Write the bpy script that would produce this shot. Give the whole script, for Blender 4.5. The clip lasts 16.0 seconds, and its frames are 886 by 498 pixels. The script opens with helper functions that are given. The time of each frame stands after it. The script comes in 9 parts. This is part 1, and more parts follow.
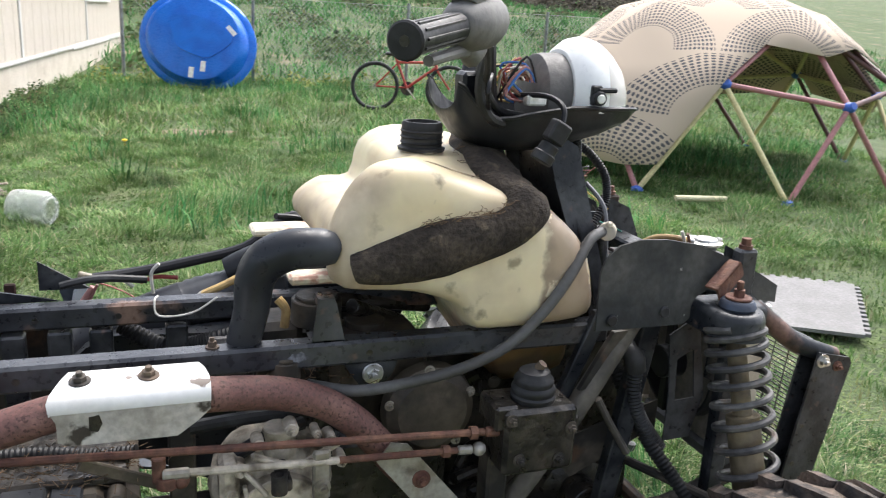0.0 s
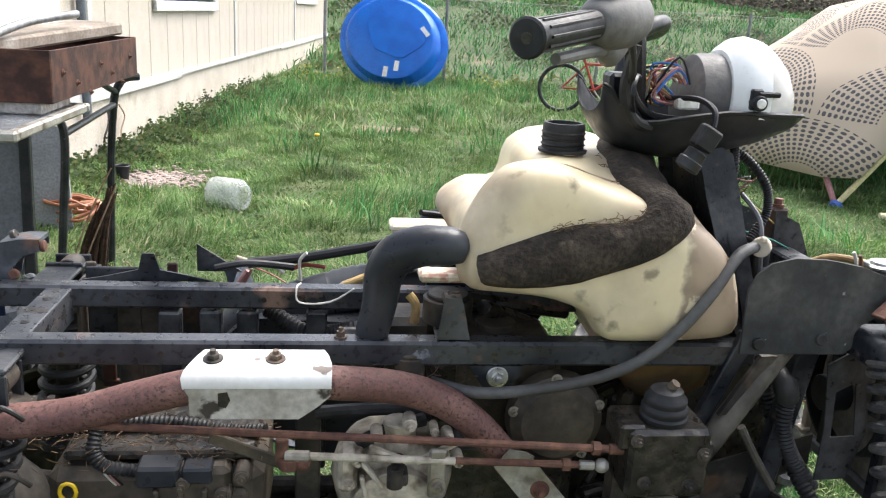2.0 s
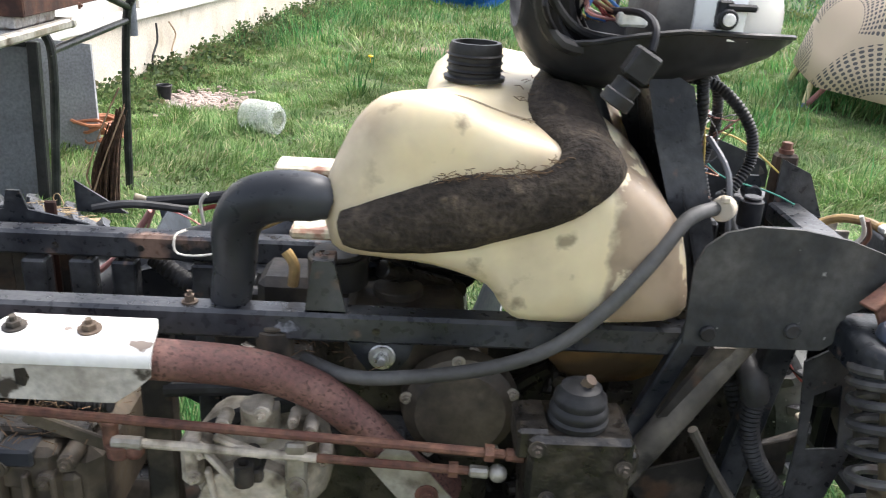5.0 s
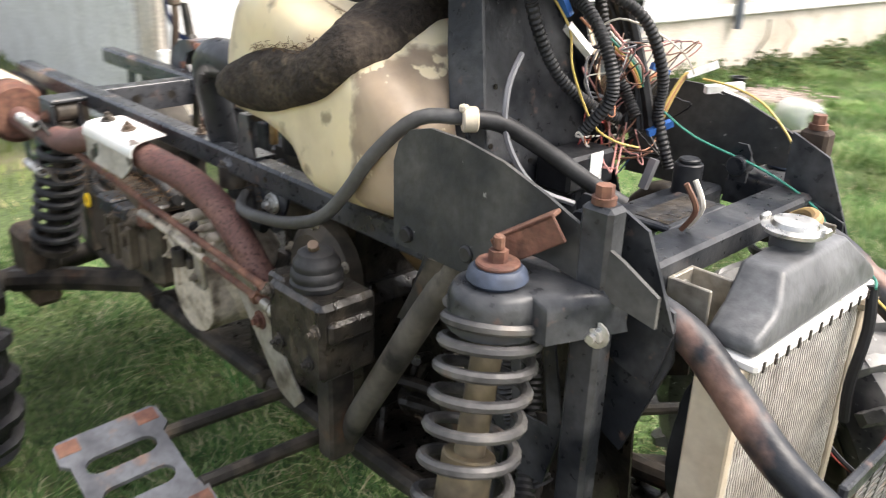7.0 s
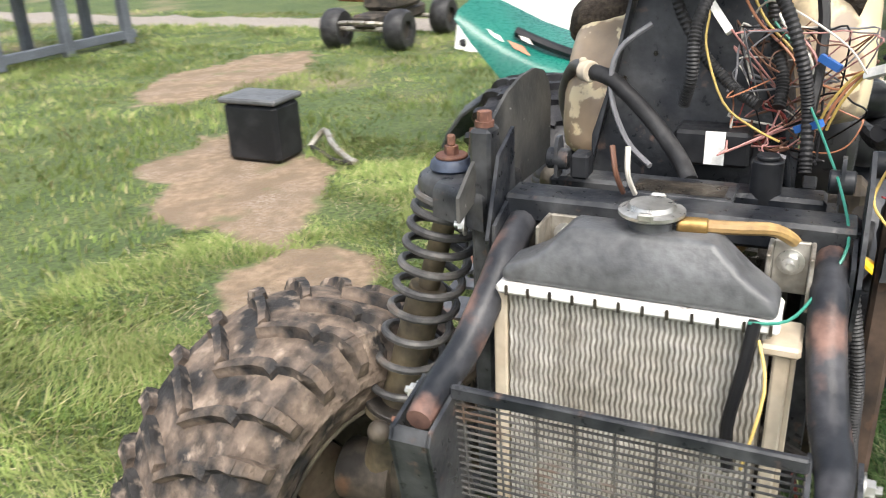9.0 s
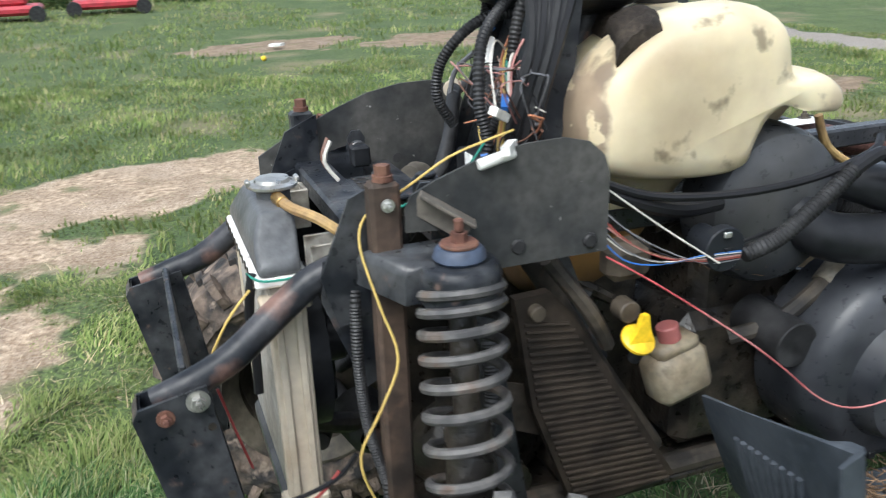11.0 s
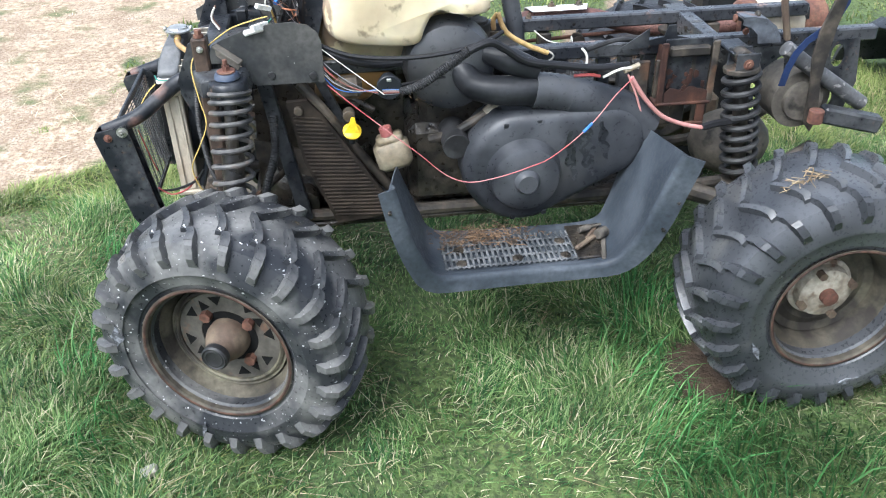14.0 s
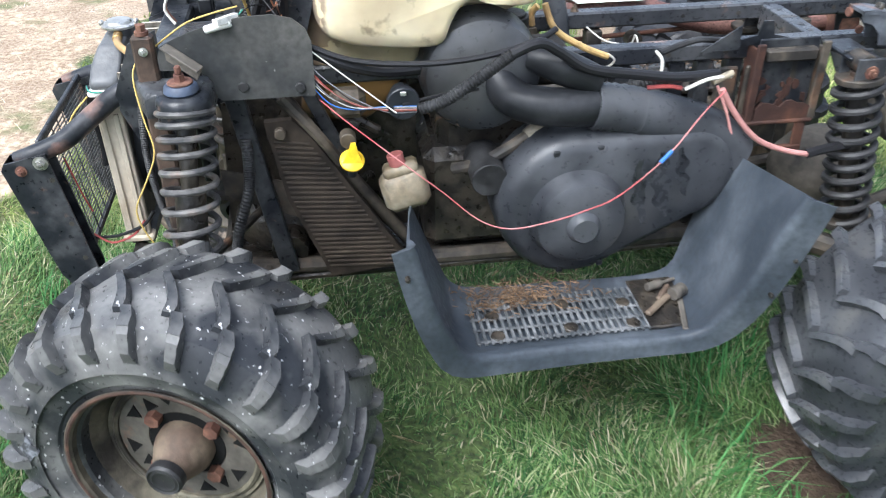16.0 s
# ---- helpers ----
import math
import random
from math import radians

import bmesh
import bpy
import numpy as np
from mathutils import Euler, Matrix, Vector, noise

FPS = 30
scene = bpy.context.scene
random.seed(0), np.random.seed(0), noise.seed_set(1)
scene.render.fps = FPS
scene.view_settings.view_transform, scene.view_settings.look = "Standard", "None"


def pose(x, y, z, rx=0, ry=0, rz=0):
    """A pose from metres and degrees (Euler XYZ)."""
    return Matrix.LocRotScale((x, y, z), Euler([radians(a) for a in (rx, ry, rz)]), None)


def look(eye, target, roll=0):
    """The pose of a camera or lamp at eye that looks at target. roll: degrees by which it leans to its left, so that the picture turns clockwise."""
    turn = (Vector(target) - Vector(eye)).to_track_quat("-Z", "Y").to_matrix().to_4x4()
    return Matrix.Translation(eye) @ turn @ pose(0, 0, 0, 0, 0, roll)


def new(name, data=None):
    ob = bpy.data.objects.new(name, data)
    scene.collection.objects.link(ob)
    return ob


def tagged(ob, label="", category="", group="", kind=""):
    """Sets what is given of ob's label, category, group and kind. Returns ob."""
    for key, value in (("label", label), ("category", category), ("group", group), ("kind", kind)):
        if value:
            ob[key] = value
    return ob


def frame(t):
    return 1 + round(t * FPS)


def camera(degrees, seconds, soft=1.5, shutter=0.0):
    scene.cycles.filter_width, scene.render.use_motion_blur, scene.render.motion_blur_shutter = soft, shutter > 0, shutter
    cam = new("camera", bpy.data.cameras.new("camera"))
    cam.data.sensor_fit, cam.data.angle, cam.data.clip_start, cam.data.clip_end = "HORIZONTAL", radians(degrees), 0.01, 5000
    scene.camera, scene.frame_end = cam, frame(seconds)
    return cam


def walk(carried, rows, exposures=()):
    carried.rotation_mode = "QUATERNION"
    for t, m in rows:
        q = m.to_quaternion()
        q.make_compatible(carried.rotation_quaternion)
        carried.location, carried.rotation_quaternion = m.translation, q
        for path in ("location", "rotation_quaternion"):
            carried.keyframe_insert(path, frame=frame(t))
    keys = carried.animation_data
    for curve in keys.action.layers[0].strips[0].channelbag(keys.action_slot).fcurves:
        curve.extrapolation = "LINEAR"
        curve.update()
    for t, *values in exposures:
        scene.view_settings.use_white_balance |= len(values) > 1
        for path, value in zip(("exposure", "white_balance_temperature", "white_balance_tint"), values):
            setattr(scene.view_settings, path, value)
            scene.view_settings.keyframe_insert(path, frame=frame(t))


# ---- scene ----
cam = camera(55.9, 16.0, soft=1.1, shutter=0.3)
PATH = [
    (0, (-0.181, -1.181, 1.129), (0.492, 0.626, 0.6), 3.2),
    (0.5, (-0.129, -1.179, 1.116), (0.382, 0.679, 0.58), 3.2),
    (1, (-0.111, -1.182, 1.119), (0.283, 0.702, 0.577), 3.3),
    (1.5, (-0.108, -1.175, 1.117), (0.207, 0.723, 0.571), 3.3),
    (2, (-0.111, -1.178, 1.128), (0.141, 0.729, 0.579), 3.2),
    (2.5, (-0.112, -1.166, 1.127), (0.08, 0.747, 0.576), 3.2),
    (3, (-0.109, -1.134, 1.126), (0.038, 0.783, 0.572), 3.1),
    (3.5, (-0.117, -1.094, 1.121), (0.009, 0.814, 0.534), 3.0),
    (4, (-0.092, -1.068, 1.117), (0.034, 0.807, 0.435), 3.0),
    (4.5, (0.012, -1.018, 1.118), (0.13, 0.844, 0.397), 3.1),
    (5, (0.14, -0.977, 1.107), (0.203, 0.885, 0.38), 3.3),
    (5.2, (0.189, -0.973, 1.1), (0.222, 0.889, 0.37), 3.3),
    (7.3, (1.198, -0.633, 1.043), (-0.404, 0.276, 0.263), 1.3),
    (7.5, (1.291, -0.553, 1.058), (-0.445, 0.049, 0.268), 0.7),
    (7.8, (1.395, -0.436, 1.072), (-0.424, -0.161, 0.288), -0.3),
    (8, (1.469, -0.344, 1.064), (-0.366, -0.263, 0.273), -0.3),
    (8.2, (1.52, -0.243, 1.063), (-0.313, -0.344, 0.269), -0.7),
    (10.3, (1.132, 0.662, 1.011), (0.124, -0.91, 0.296), -2.3),
    (10.5, (1.053, 0.747, 1.012), (0.155, -0.893, 0.302), -1.9),
    (11, (0.886, 0.961, 1.046), (0.248, -0.799, 0.341), -2.0),
    (11.5, (0.719, 1.169, 1.085), (0.314, -0.621, 0.29), -1.2),
    (12, (0.63, 1.406, 1.136), (0.398, -0.316, 0.145), -1.3),
    (12.5, (0.546, 1.666, 1.197), (0.369, -0.011, 0.121), -1.4),
    (13, (0.424, 1.827, 1.245), (0.25, 0.157, 0.158), -1.6),
    (13.5, (0.359, 1.93, 1.322), (0.183, 0.265, 0.229), -1.6),
    (14, (0.361, 1.938, 1.391), (0.179, 0.273, 0.297), -1.4),
    (14.5, (0.338, 1.899, 1.394), (0.146, 0.24, 0.293), -1.3),
    (15, (0.312, 1.837, 1.355), (0.108, 0.182, 0.251), -1.1),
    (15.5, (0.333, 1.677, 1.296), (0.12, 0.023, 0.191), -1.0),
    (16, (0.389, 1.474, 1.241), (0.166, -0.179, 0.138), -0.7),
]
walk(cam, [(t, look(eye, target, roll)) for t, eye, target, roll in PATH], ((0.0, 1.4, 6350, 11), (3.0, 1.58, 6400, 11), (5.2, 1.68, 6450, 12), (7.3, 1.75, 6850, 12), (8.2, 1.65, 6850, 12), (10.3, 0.9, 6050, 5), (11.5, 0.9, 5950, 7), (12.5, 1.42, 5800, 7), (16.0, 1.52, 5800, 8)))

# ---- light ----
world = bpy.data.worlds.new("sky")
scene.world = world
world.use_nodes = True
wn = world.node_tree
sky = wn.nodes.new("ShaderNodeTexSky")
sky.sky_type = "NISHITA"
sky.sun_disc = False
sky.sun_elevation = radians(56)
sky.sun_rotation = radians(49)
sky.air_density = 1.0
sky.dust_density = 4.0
sky.ozone_density = 1.0
soft = wn.nodes.new("ShaderNodeHueSaturation")
soft.inputs["Saturation"].default_value = 0.5
wn.links.new(sky.outputs[0], soft.inputs["Color"])
wn.links.new(soft.outputs[0], wn.nodes["Background"].inputs[0])
wn.nodes["Background"].inputs[1].default_value = 0.14
sun = new("sun", bpy.data.lights.new("sun", "SUN"))
sun.data.energy = 1.5
sun.data.angle = radians(40)
sun.data.color = (1.0, 0.97, 0.92)
sun.matrix_world = look((8.0, 7.0, 16), (0, 0, 0))



# ---- materials ----
def pm(name, base, second=None, rough=0.6, metal=0.0, scale=12.0, mix=(0.42, 0.62), bump=0.15, fine=90.0, grain=0.25,
       third=None, third_at=(0.6, 0.68), third_scale=5.0, coat=0.0, sss=0.0):
    """A surface with stains at one scale, grain at another, and a fine relief."""
    m = bpy.data.materials.new(name)
    m.use_nodes = True
    n, l = m.node_tree.nodes, m.node_tree.links
    b = n["Principled BSDF"]
    co = n.new("ShaderNodeTexCoord")

    def noise_at(s, detail=4.0):
        t = n.new("ShaderNodeTexNoise")
        t.inputs["Scale"].default_value = s
        t.inputs["Detail"].default_value = detail
        l.new(co.outputs["Object"], t.inputs["Vector"])
        return t

    def ramp(t, lo, hi):
        r = n.new("ShaderNodeMapRange")
        r.inputs["From Min"].default_value, r.inputs["From Max"].default_value = lo, hi
        l.new(t.outputs["Fac"], r.inputs["Value"])
        return r

    def blend(f, a, c):
        x = n.new("ShaderNodeMix")
        x.data_type = "RGBA"
        l.new(f, x.inputs["Factor"])
        for sock, v in ((x.inputs["A"], a), (x.inputs["B"], c)):
            if isinstance(v, tuple):
                sock.default_value = (*v, 1)
            else:
                l.new(v, sock)
        return x.outputs["Result"]

    second = second or tuple(v * 0.7 for v in base)
    big = ramp(noise_at(scale), *mix)
    col = blend(big.outputs[0], base, second)
    if third:
        col = blend(ramp(noise_at(third_scale, 7.0), *third_at).outputs[0], col, third)
    small = noise_at(fine, 6.0)
    g = ramp(small, 0.3, 0.7)
    g.inputs["To Min"].default_value, g.inputs["To Max"].default_value = 1 - grain, 1 + grain
    mul = n.new("ShaderNodeMix")
    mul.data_type, mul.blend_type = "RGBA", "MULTIPLY"
    mul.inputs["Factor"].default_value = 1.0
    l.new(col, mul.inputs["A"])
    l.new(g.outputs[0], mul.inputs["B"])
    l.new(mul.outputs["Result"], b.inputs["Base Color"])
    rr = ramp(small, 0.3, 0.7)
    rr.inputs["To Min"].default_value, rr.inputs["To Max"].default_value = max(0.03, rough - 0.12), min(1, rough + 0.12)
    l.new(rr.outputs[0], b.inputs["Roughness"])
    b.inputs["Metallic"].default_value = metal
    b.inputs["Coat Weight"].default_value = coat
    b.inputs["Specular IOR Level"].default_value = 0.3 if max(base) < 0.06 and rough > 0.35 else 0.5
    if sss:
        b.inputs["Subsurface Weight"].default_value = sss
        b.inputs["Subsurface Radius"].default_value = (0.02, 0.014, 0.006)
    if bump:
        u = n.new("ShaderNodeBump")
        u.inputs["Strength"].default_value = bump
        u.inputs["Distance"].default_value = 0.004 + 0.25 / fine
        l.new(small.outputs["Fac"], u.inputs["Height"])
        l.new(u.outputs[0], b.inputs["Normal"])
    return m


BLACK_STEEL = pm("black_painted_steel", (0.013, 0.015, 0.019), (0.058, 0.060, 0.063), 0.36, 0.0, 16, third=(0.12, 0.08, 0.065), third_at=(0.64, 0.76), third_scale=52)
RAIL = pm("scraped_black_rail_paint", (0.014, 0.016, 0.021), (0.066, 0.068, 0.073), 0.33, 0.0, 11, mix=(0.38, 0.66), third=(0.19, 0.12, 0.088), third_at=(0.62, 0.70), third_scale=13)
GRIMY_STEEL = pm("grimy_dark_steel", (0.025, 0.023, 0.021), (0.085, 0.071, 0.056), 0.55, 0.0, 18, third=(0.13, 0.07, 0.04), third_at=(0.6, 0.75), third_scale=14)
RUST = pm("rusted_steel", (0.11, 0.048, 0.034), (0.17, 0.085, 0.055), 0.8, 0.1, 30, bump=0.35, grain=0.4)
RUSTED_BLACK = pm("scraped_black_paint", (0.014, 0.016, 0.02), (0.05, 0.05, 0.055), 0.42, 0.0, 20, third=(0.17, 0.10, 0.08), third_at=(0.48, 0.58), third_scale=11)
RUSTY_PIPE = pm("rusted_exhaust", (0.135, 0.064, 0.054), (0.20, 0.105, 0.085), 0.68, 0.1, 16, third=(0.075, 0.036, 0.03), third_at=(0.54, 0.64), third_scale=230, grain=0.3, fine=160)
RIM_RUST = pm("dull_rim_rust", (0.045, 0.028, 0.022), (0.09, 0.050, 0.036), 0.85, 0.1, 30)
DARK_RUST = pm("dark_rusted_sheet", (0.040, 0.021, 0.017), (0.095, 0.044, 0.029), 0.8, 0.1, 16, third=(0.17, 0.085, 0.05), third_at=(0.63, 0.76), third_scale=9)
ALU = pm("weathered_aluminium", (0.42, 0.40, 0.36), (0.28, 0.25, 0.20), 0.5, 0.55, 16, third=(0.10, 0.08, 0.06), third_at=(0.55, 0.7), third_scale=22)
CASE = pm("dirty_engine_alloy", (0.42, 0.38, 0.31), (0.22, 0.185, 0.135), 0.65, 0.15, 22, third=(0.04, 0.034, 0.027), third_at=(0.54, 0.64), third_scale=18, bump=0.3)
CASE_PALE = pm("pale_dusty_alloy", (0.54, 0.48, 0.39), (0.36, 0.31, 0.235), 0.62, 0.1, 26, third=(0.10, 0.08, 0.06), third_at=(0.54, 0.70), third_scale=26, bump=0.4)
CASE_TAN = pm("tan_engine_cover", (0.115, 0.092, 0.066), (0.062, 0.050, 0.037), 0.6, 0.1, 14, third=(0.026, 0.022, 0.018), third_at=(0.52, 0.68), third_scale=20)
POST_RUST = pm("rust_brown_post", (0.030, 0.024, 0.020), (0.085, 0.058, 0.043), 0.7, 0.05, 16, mix=(0.38, 0.62), third=(0.13, 0.075, 0.052), third_at=(0.60, 0.72), third_scale=26)
# oily grime; the same black stands for shade in holes and filled gaps
GREASE_AND_SHADE = pm("oily_grime_and_shade_black", (0.014, 0.0125, 0.011), (0.046, 0.038, 0.029), 0.34, 0.0, 28, bump=0.5, fine=60)
def tank_material():
    """Cream plastic, browned at the front and under the belly, with smudges of dirt."""
    m = bpy.data.materials.new("cream_tank_plastic")
    m.use_nodes = True
    n, l = m.node_tree.nodes, m.node_tree.links
    b = n["Principled BSDF"]
    co = n.new("ShaderNodeTexCoord")
    xyz = n.new("ShaderNodeSeparateXYZ")
    l.new(co.outputs["Object"], xyz.inputs[0])

    def tex(s, detail=5.0):
        t = n.new("ShaderNodeTexNoise")
        t.inputs["Scale"].default_value, t.inputs["Detail"].default_value = s, detail
        l.new(co.outputs["Object"], t.inputs["Vector"])
        return t.outputs["Fac"]

    def remap(f, lo, hi, a=0.0, c=1.0):
        r = n.new("ShaderNodeMapRange")
        for k, v in (("From Min", lo), ("From Max", hi), ("To Min", a), ("To Max", c)):
            r.inputs[k].default_value = v
        l.new(f, r.inputs["Value"])
        return r.outputs[0]

    def wobble(f, t, k):
        w = n.new("ShaderNodeMath")
        w.operation = "MULTIPLY_ADD"
        l.new(t, w.inputs[0])
        w.inputs[1].default_value = k
        l.new(f, w.inputs[2])
        return w.outputs[0]

    def mix(f, a, c):
        x = n.new("ShaderNodeMix")
        x.data_type = "RGBA"
        l.new(f, x.inputs["Factor"])
        for s, v in ((x.inputs["A"], a), (x.inputs["B"], c)):
            if isinstance(v, tuple):
                s.default_value = (*v, 1)
            else:
                l.new(v, s)
        return x.outputs["Result"]

    col = mix(remap(tex(6), 0.38, 0.68), (0.80, 0.72, 0.50), (0.72, 0.60, 0.37))
    col = mix(remap(tex(7, 9), 0.44, 0.72, 0.0, 0.8), col, (0.40, 0.31, 0.20))
    col = mix(remap(tex(3.2, 9), 0.52, 0.68, 0.0, 0.3), col, (0.30, 0.23, 0.15))
    col = mix(remap(tex(26, 9), 0.60, 0.70, 0.0, 0.7), col, (0.13, 0.095, 0.06))
    rear = mix(remap(tex(16, 8), 0.35, 0.6), (0.62, 0.52, 0.36), (0.40, 0.31, 0.21))
    col = mix(remap(wobble(xyz.outputs["X"], tex(10, 6), 0.10), 0.175, 0.13, 0.0, 0.85), col, rear)
    front = mix(remap(tex(13, 6), 0.42, 0.60), (0.38, 0.29, 0.20), (0.24, 0.185, 0.13))
    front = mix(remap(tex(22, 7), 0.57, 0.60), front, (0.70, 0.60, 0.40))
    col = mix(remap(wobble(wobble(xyz.outputs["X"], xyz.outputs["Y"], -0.16), tex(26, 6), 0.05), 0.388, 0.398), col, front)
    belly = mix(remap(tex(9), 0.4, 0.62), (0.30, 0.17, 0.06), (0.10, 0.065, 0.035))
    col = mix(remap(wobble(xyz.outputs["Z"], tex(20, 6), 0.05), 0.735, 0.705), col, belly)
    l.new(col, b.inputs["Base Color"])
    l.new(remap(tex(60, 6), 0.3, 0.7, 0.34, 0.55), b.inputs["Roughness"])
    b.inputs["Subsurface Weight"].default_value = 0.15
    b.inputs["Subsurface Radius"].default_value = (0.02, 0.014, 0.006)
    u = n.new("ShaderNodeBump")
    u.inputs["Strength"].default_value, u.inputs["Distance"].default_value = 0.08, 0.003
    l.new(tex(45, 6), u.inputs["Height"])
    l.new(u.outputs[0], b.inputs["Normal"])
    return m


TANK = tank_material()
TAB = pm("pale_tank_tab", (0.75, 0.70, 0.55), (0.6, 0.5, 0.38), 0.5, 0.0, 20, third=(0.45, 0.25, 0.18), third_at=(0.55, 0.62), third_scale=30)
FOAM = pm("dark_crumbling_foam", (0.030, 0.024, 0.019), (0.062, 0.049, 0.037), 0.95, 0.0, 22, bump=0.9, fine=160, grain=0.5, third=(0.09, 0.07, 0.05), third_at=(0.62, 0.7), third_scale=30)
RUBBER = pm("black_rubber", (0.018, 0.018, 0.019), (0.04, 0.04, 0.041), 0.5, 0.0, 20, bump=0.12)
TYRE = pm("worn_tyre_rubber", (0.024, 0.026, 0.030), (0.078, 0.082, 0.090), 0.33, 0.0, 6, mix=(0.35, 0.70), third=(0.13, 0.128, 0.12), third_at=(0.60, 0.84), third_scale=11, bump=0.05, fine=120, grain=0.06)
TYRE_DUSTY = pm("dusty_tyre_rubber", (0.026, 0.028, 0.032), (0.20, 0.196, 0.188), 0.36, 0.0, 9, mix=(0.42, 0.70), third=(0.55, 0.55, 0.55), third_at=(0.66, 0.71), third_scale=120, bump=0.10, fine=110, grain=0.12)
TYRE_MUD = pm("muddy_tyre_rubber", (0.028, 0.027, 0.027), (0.15, 0.115, 0.09), 0.8, 0.0, 20, mix=(0.40, 0.58), third=(0.27, 0.215, 0.17), third_at=(0.58, 0.7), third_scale=36, bump=1.0, fine=45, grain=0.5)
DUST_STEEL = pm("dusty_brown_steel", (0.13, 0.115, 0.095), (0.07, 0.062, 0.052), 0.75, 0.05, 14, third=(0.02, 0.018, 0.016), third_at=(0.58, 0.68), third_scale=18)
GRIP = pm("worn_pale_grip", (0.14, 0.145, 0.15), (0.05, 0.055, 0.06), 0.55, 0.0, 24)
TYRE_DARK = pm("black_tyre_rubber", (0.012, 0.012, 0.014), (0.03, 0.03, 0.032), 0.42, 0.0, 14, bump=0.3, fine=70, third=(0.10, 0.09, 0.08), third_at=(0.66, 0.74), third_scale=34)
PLASTIC = pm("black_moulded_plastic", (0.010, 0.011, 0.013), (0.022, 0.023, 0.026), 0.42, 0.0, 14, bump=0.06)
DUSTY_PLASTIC = pm("dusty_black_plastic", (0.016, 0.018, 0.022), (0.062, 0.065, 0.072), 0.36, 0.0, 6, third=(0.10, 0.098, 0.092), third_at=(0.55, 0.85), third_scale=4.5, bump=0.05, grain=0.07)
FLAP = pm("scuffed_black_rubber_sheet", (0.032, 0.034, 0.035), (0.085, 0.083, 0.077), 0.62, 0.0, 9, third=(0.30, 0.30, 0.28), third_at=(0.70, 0.74), third_scale=70)
FOOTWELL = pm("scuffed_grey_black_footwell", (0.036, 0.044, 0.055), (0.072, 0.083, 0.098), 0.5, 0.0, 8, bump=0.12)
RIM = pm("muddy_steel_rim", (0.032, 0.028, 0.024), (0.10, 0.088, 0.066), 0.6, 0.1, 13, third=(0.18, 0.165, 0.115), third_at=(0.55, 0.74), third_scale=7)
HUB = pm("rusty_hub", (0.098, 0.068, 0.049), (0.155, 0.118, 0.083), 0.75, 0.15, 22)
CORE = pm("radiator_fins", (0.55, 0.53, 0.49), (0.42, 0.39, 0.34), 0.55, 0.25, 12, third=(0.2, 0.17, 0.13), third_at=(0.58, 0.72), third_scale=10)
GREY_PLASTIC = pm("grey_radiator_plastic", (0.10, 0.103, 0.107), (0.06, 0.062, 0.065), 0.42, 0.0, 12, third=(0.025, 0.025, 0.026), third_at=(0.68, 0.7), third_scale=14)
SILVER = pm("bright_zinc", (0.62, 0.62, 0.60), (0.42, 0.41, 0.38), 0.35, 0.8, 30)
SPRING = pm("faded_spring_steel", (0.055, 0.054, 0.055), (0.13, 0.125, 0.118), 0.45, 0.1, 22, third=(0.12, 0.085, 0.065), third_at=(0.58, 0.70), third_scale=22)
BEIGE = pm("beige_metal_channel", (0.58, 0.51, 0.40), (0.46, 0.38, 0.28), 0.6, 0.05, 14, grain=0.08)
WHITE_PAINT = pm("chipped_white_paint", (0.84, 0.83, 0.81), (0.74, 0.72, 0.68), 0.45, 0.0, 10, third=(0.20, 0.16, 0.13), third_at=(0.66, 0.69), third_scale=30, bump=0.05, grain=0.06)
WHITE_PLASTIC = pm("white_plastic", (0.84, 0.84, 0.81), (0.74, 0.73, 0.69), 0.4, 0.0, 14, bump=0.03)
BLUE_PAD = pm("blue_grey_rubber_pad", (0.055, 0.075, 0.12), (0.028, 0.034, 0.05), 0.6, 0.0, 20)
GOLD = pm("dirty_gold_strut", (0.20, 0.16, 0.10), (0.06, 0.05, 0.04), 0.6, 0.3, 14)
STRAW = pm("dry_needles", (0.16, 0.10, 0.055), (0.09, 0.055, 0.03), 0.9, 0.0, 30)
STRAW_PALE = pm("pale_dry_straw", (0.42, 0.32, 0.19), (0.30, 0.21, 0.12), 0.85, 0.0, 30)
BRASS = pm("brass", (0.40, 0.26, 0.09), (0.28, 0.17, 0.06), 0.4, 0.7, 30)
RES = pm("clouded_reservoir_plastic", (0.33, 0.285, 0.205), (0.20, 0.16, 0.105), 0.5, 0.0, 14, sss=0.1, third=(0.11, 0.085, 0.055), third_at=(0.58, 0.72), third_scale=22)
YELLOW = pm("yellow_plastic", (0.85, 0.58, 0.02), (0.75, 0.48, 0.02), 0.4, 0.0, 14)
TAN_HOSE = pm("yellowed_rubber_hose", (0.46, 0.31, 0.12), (0.30, 0.19, 0.08), 0.55, 0.0, 18)


def plain(name, c, rough=0.45):
    return pm(name, c, tuple(v * 0.8 for v in c), rough, bump=0.0, grain=0.08)


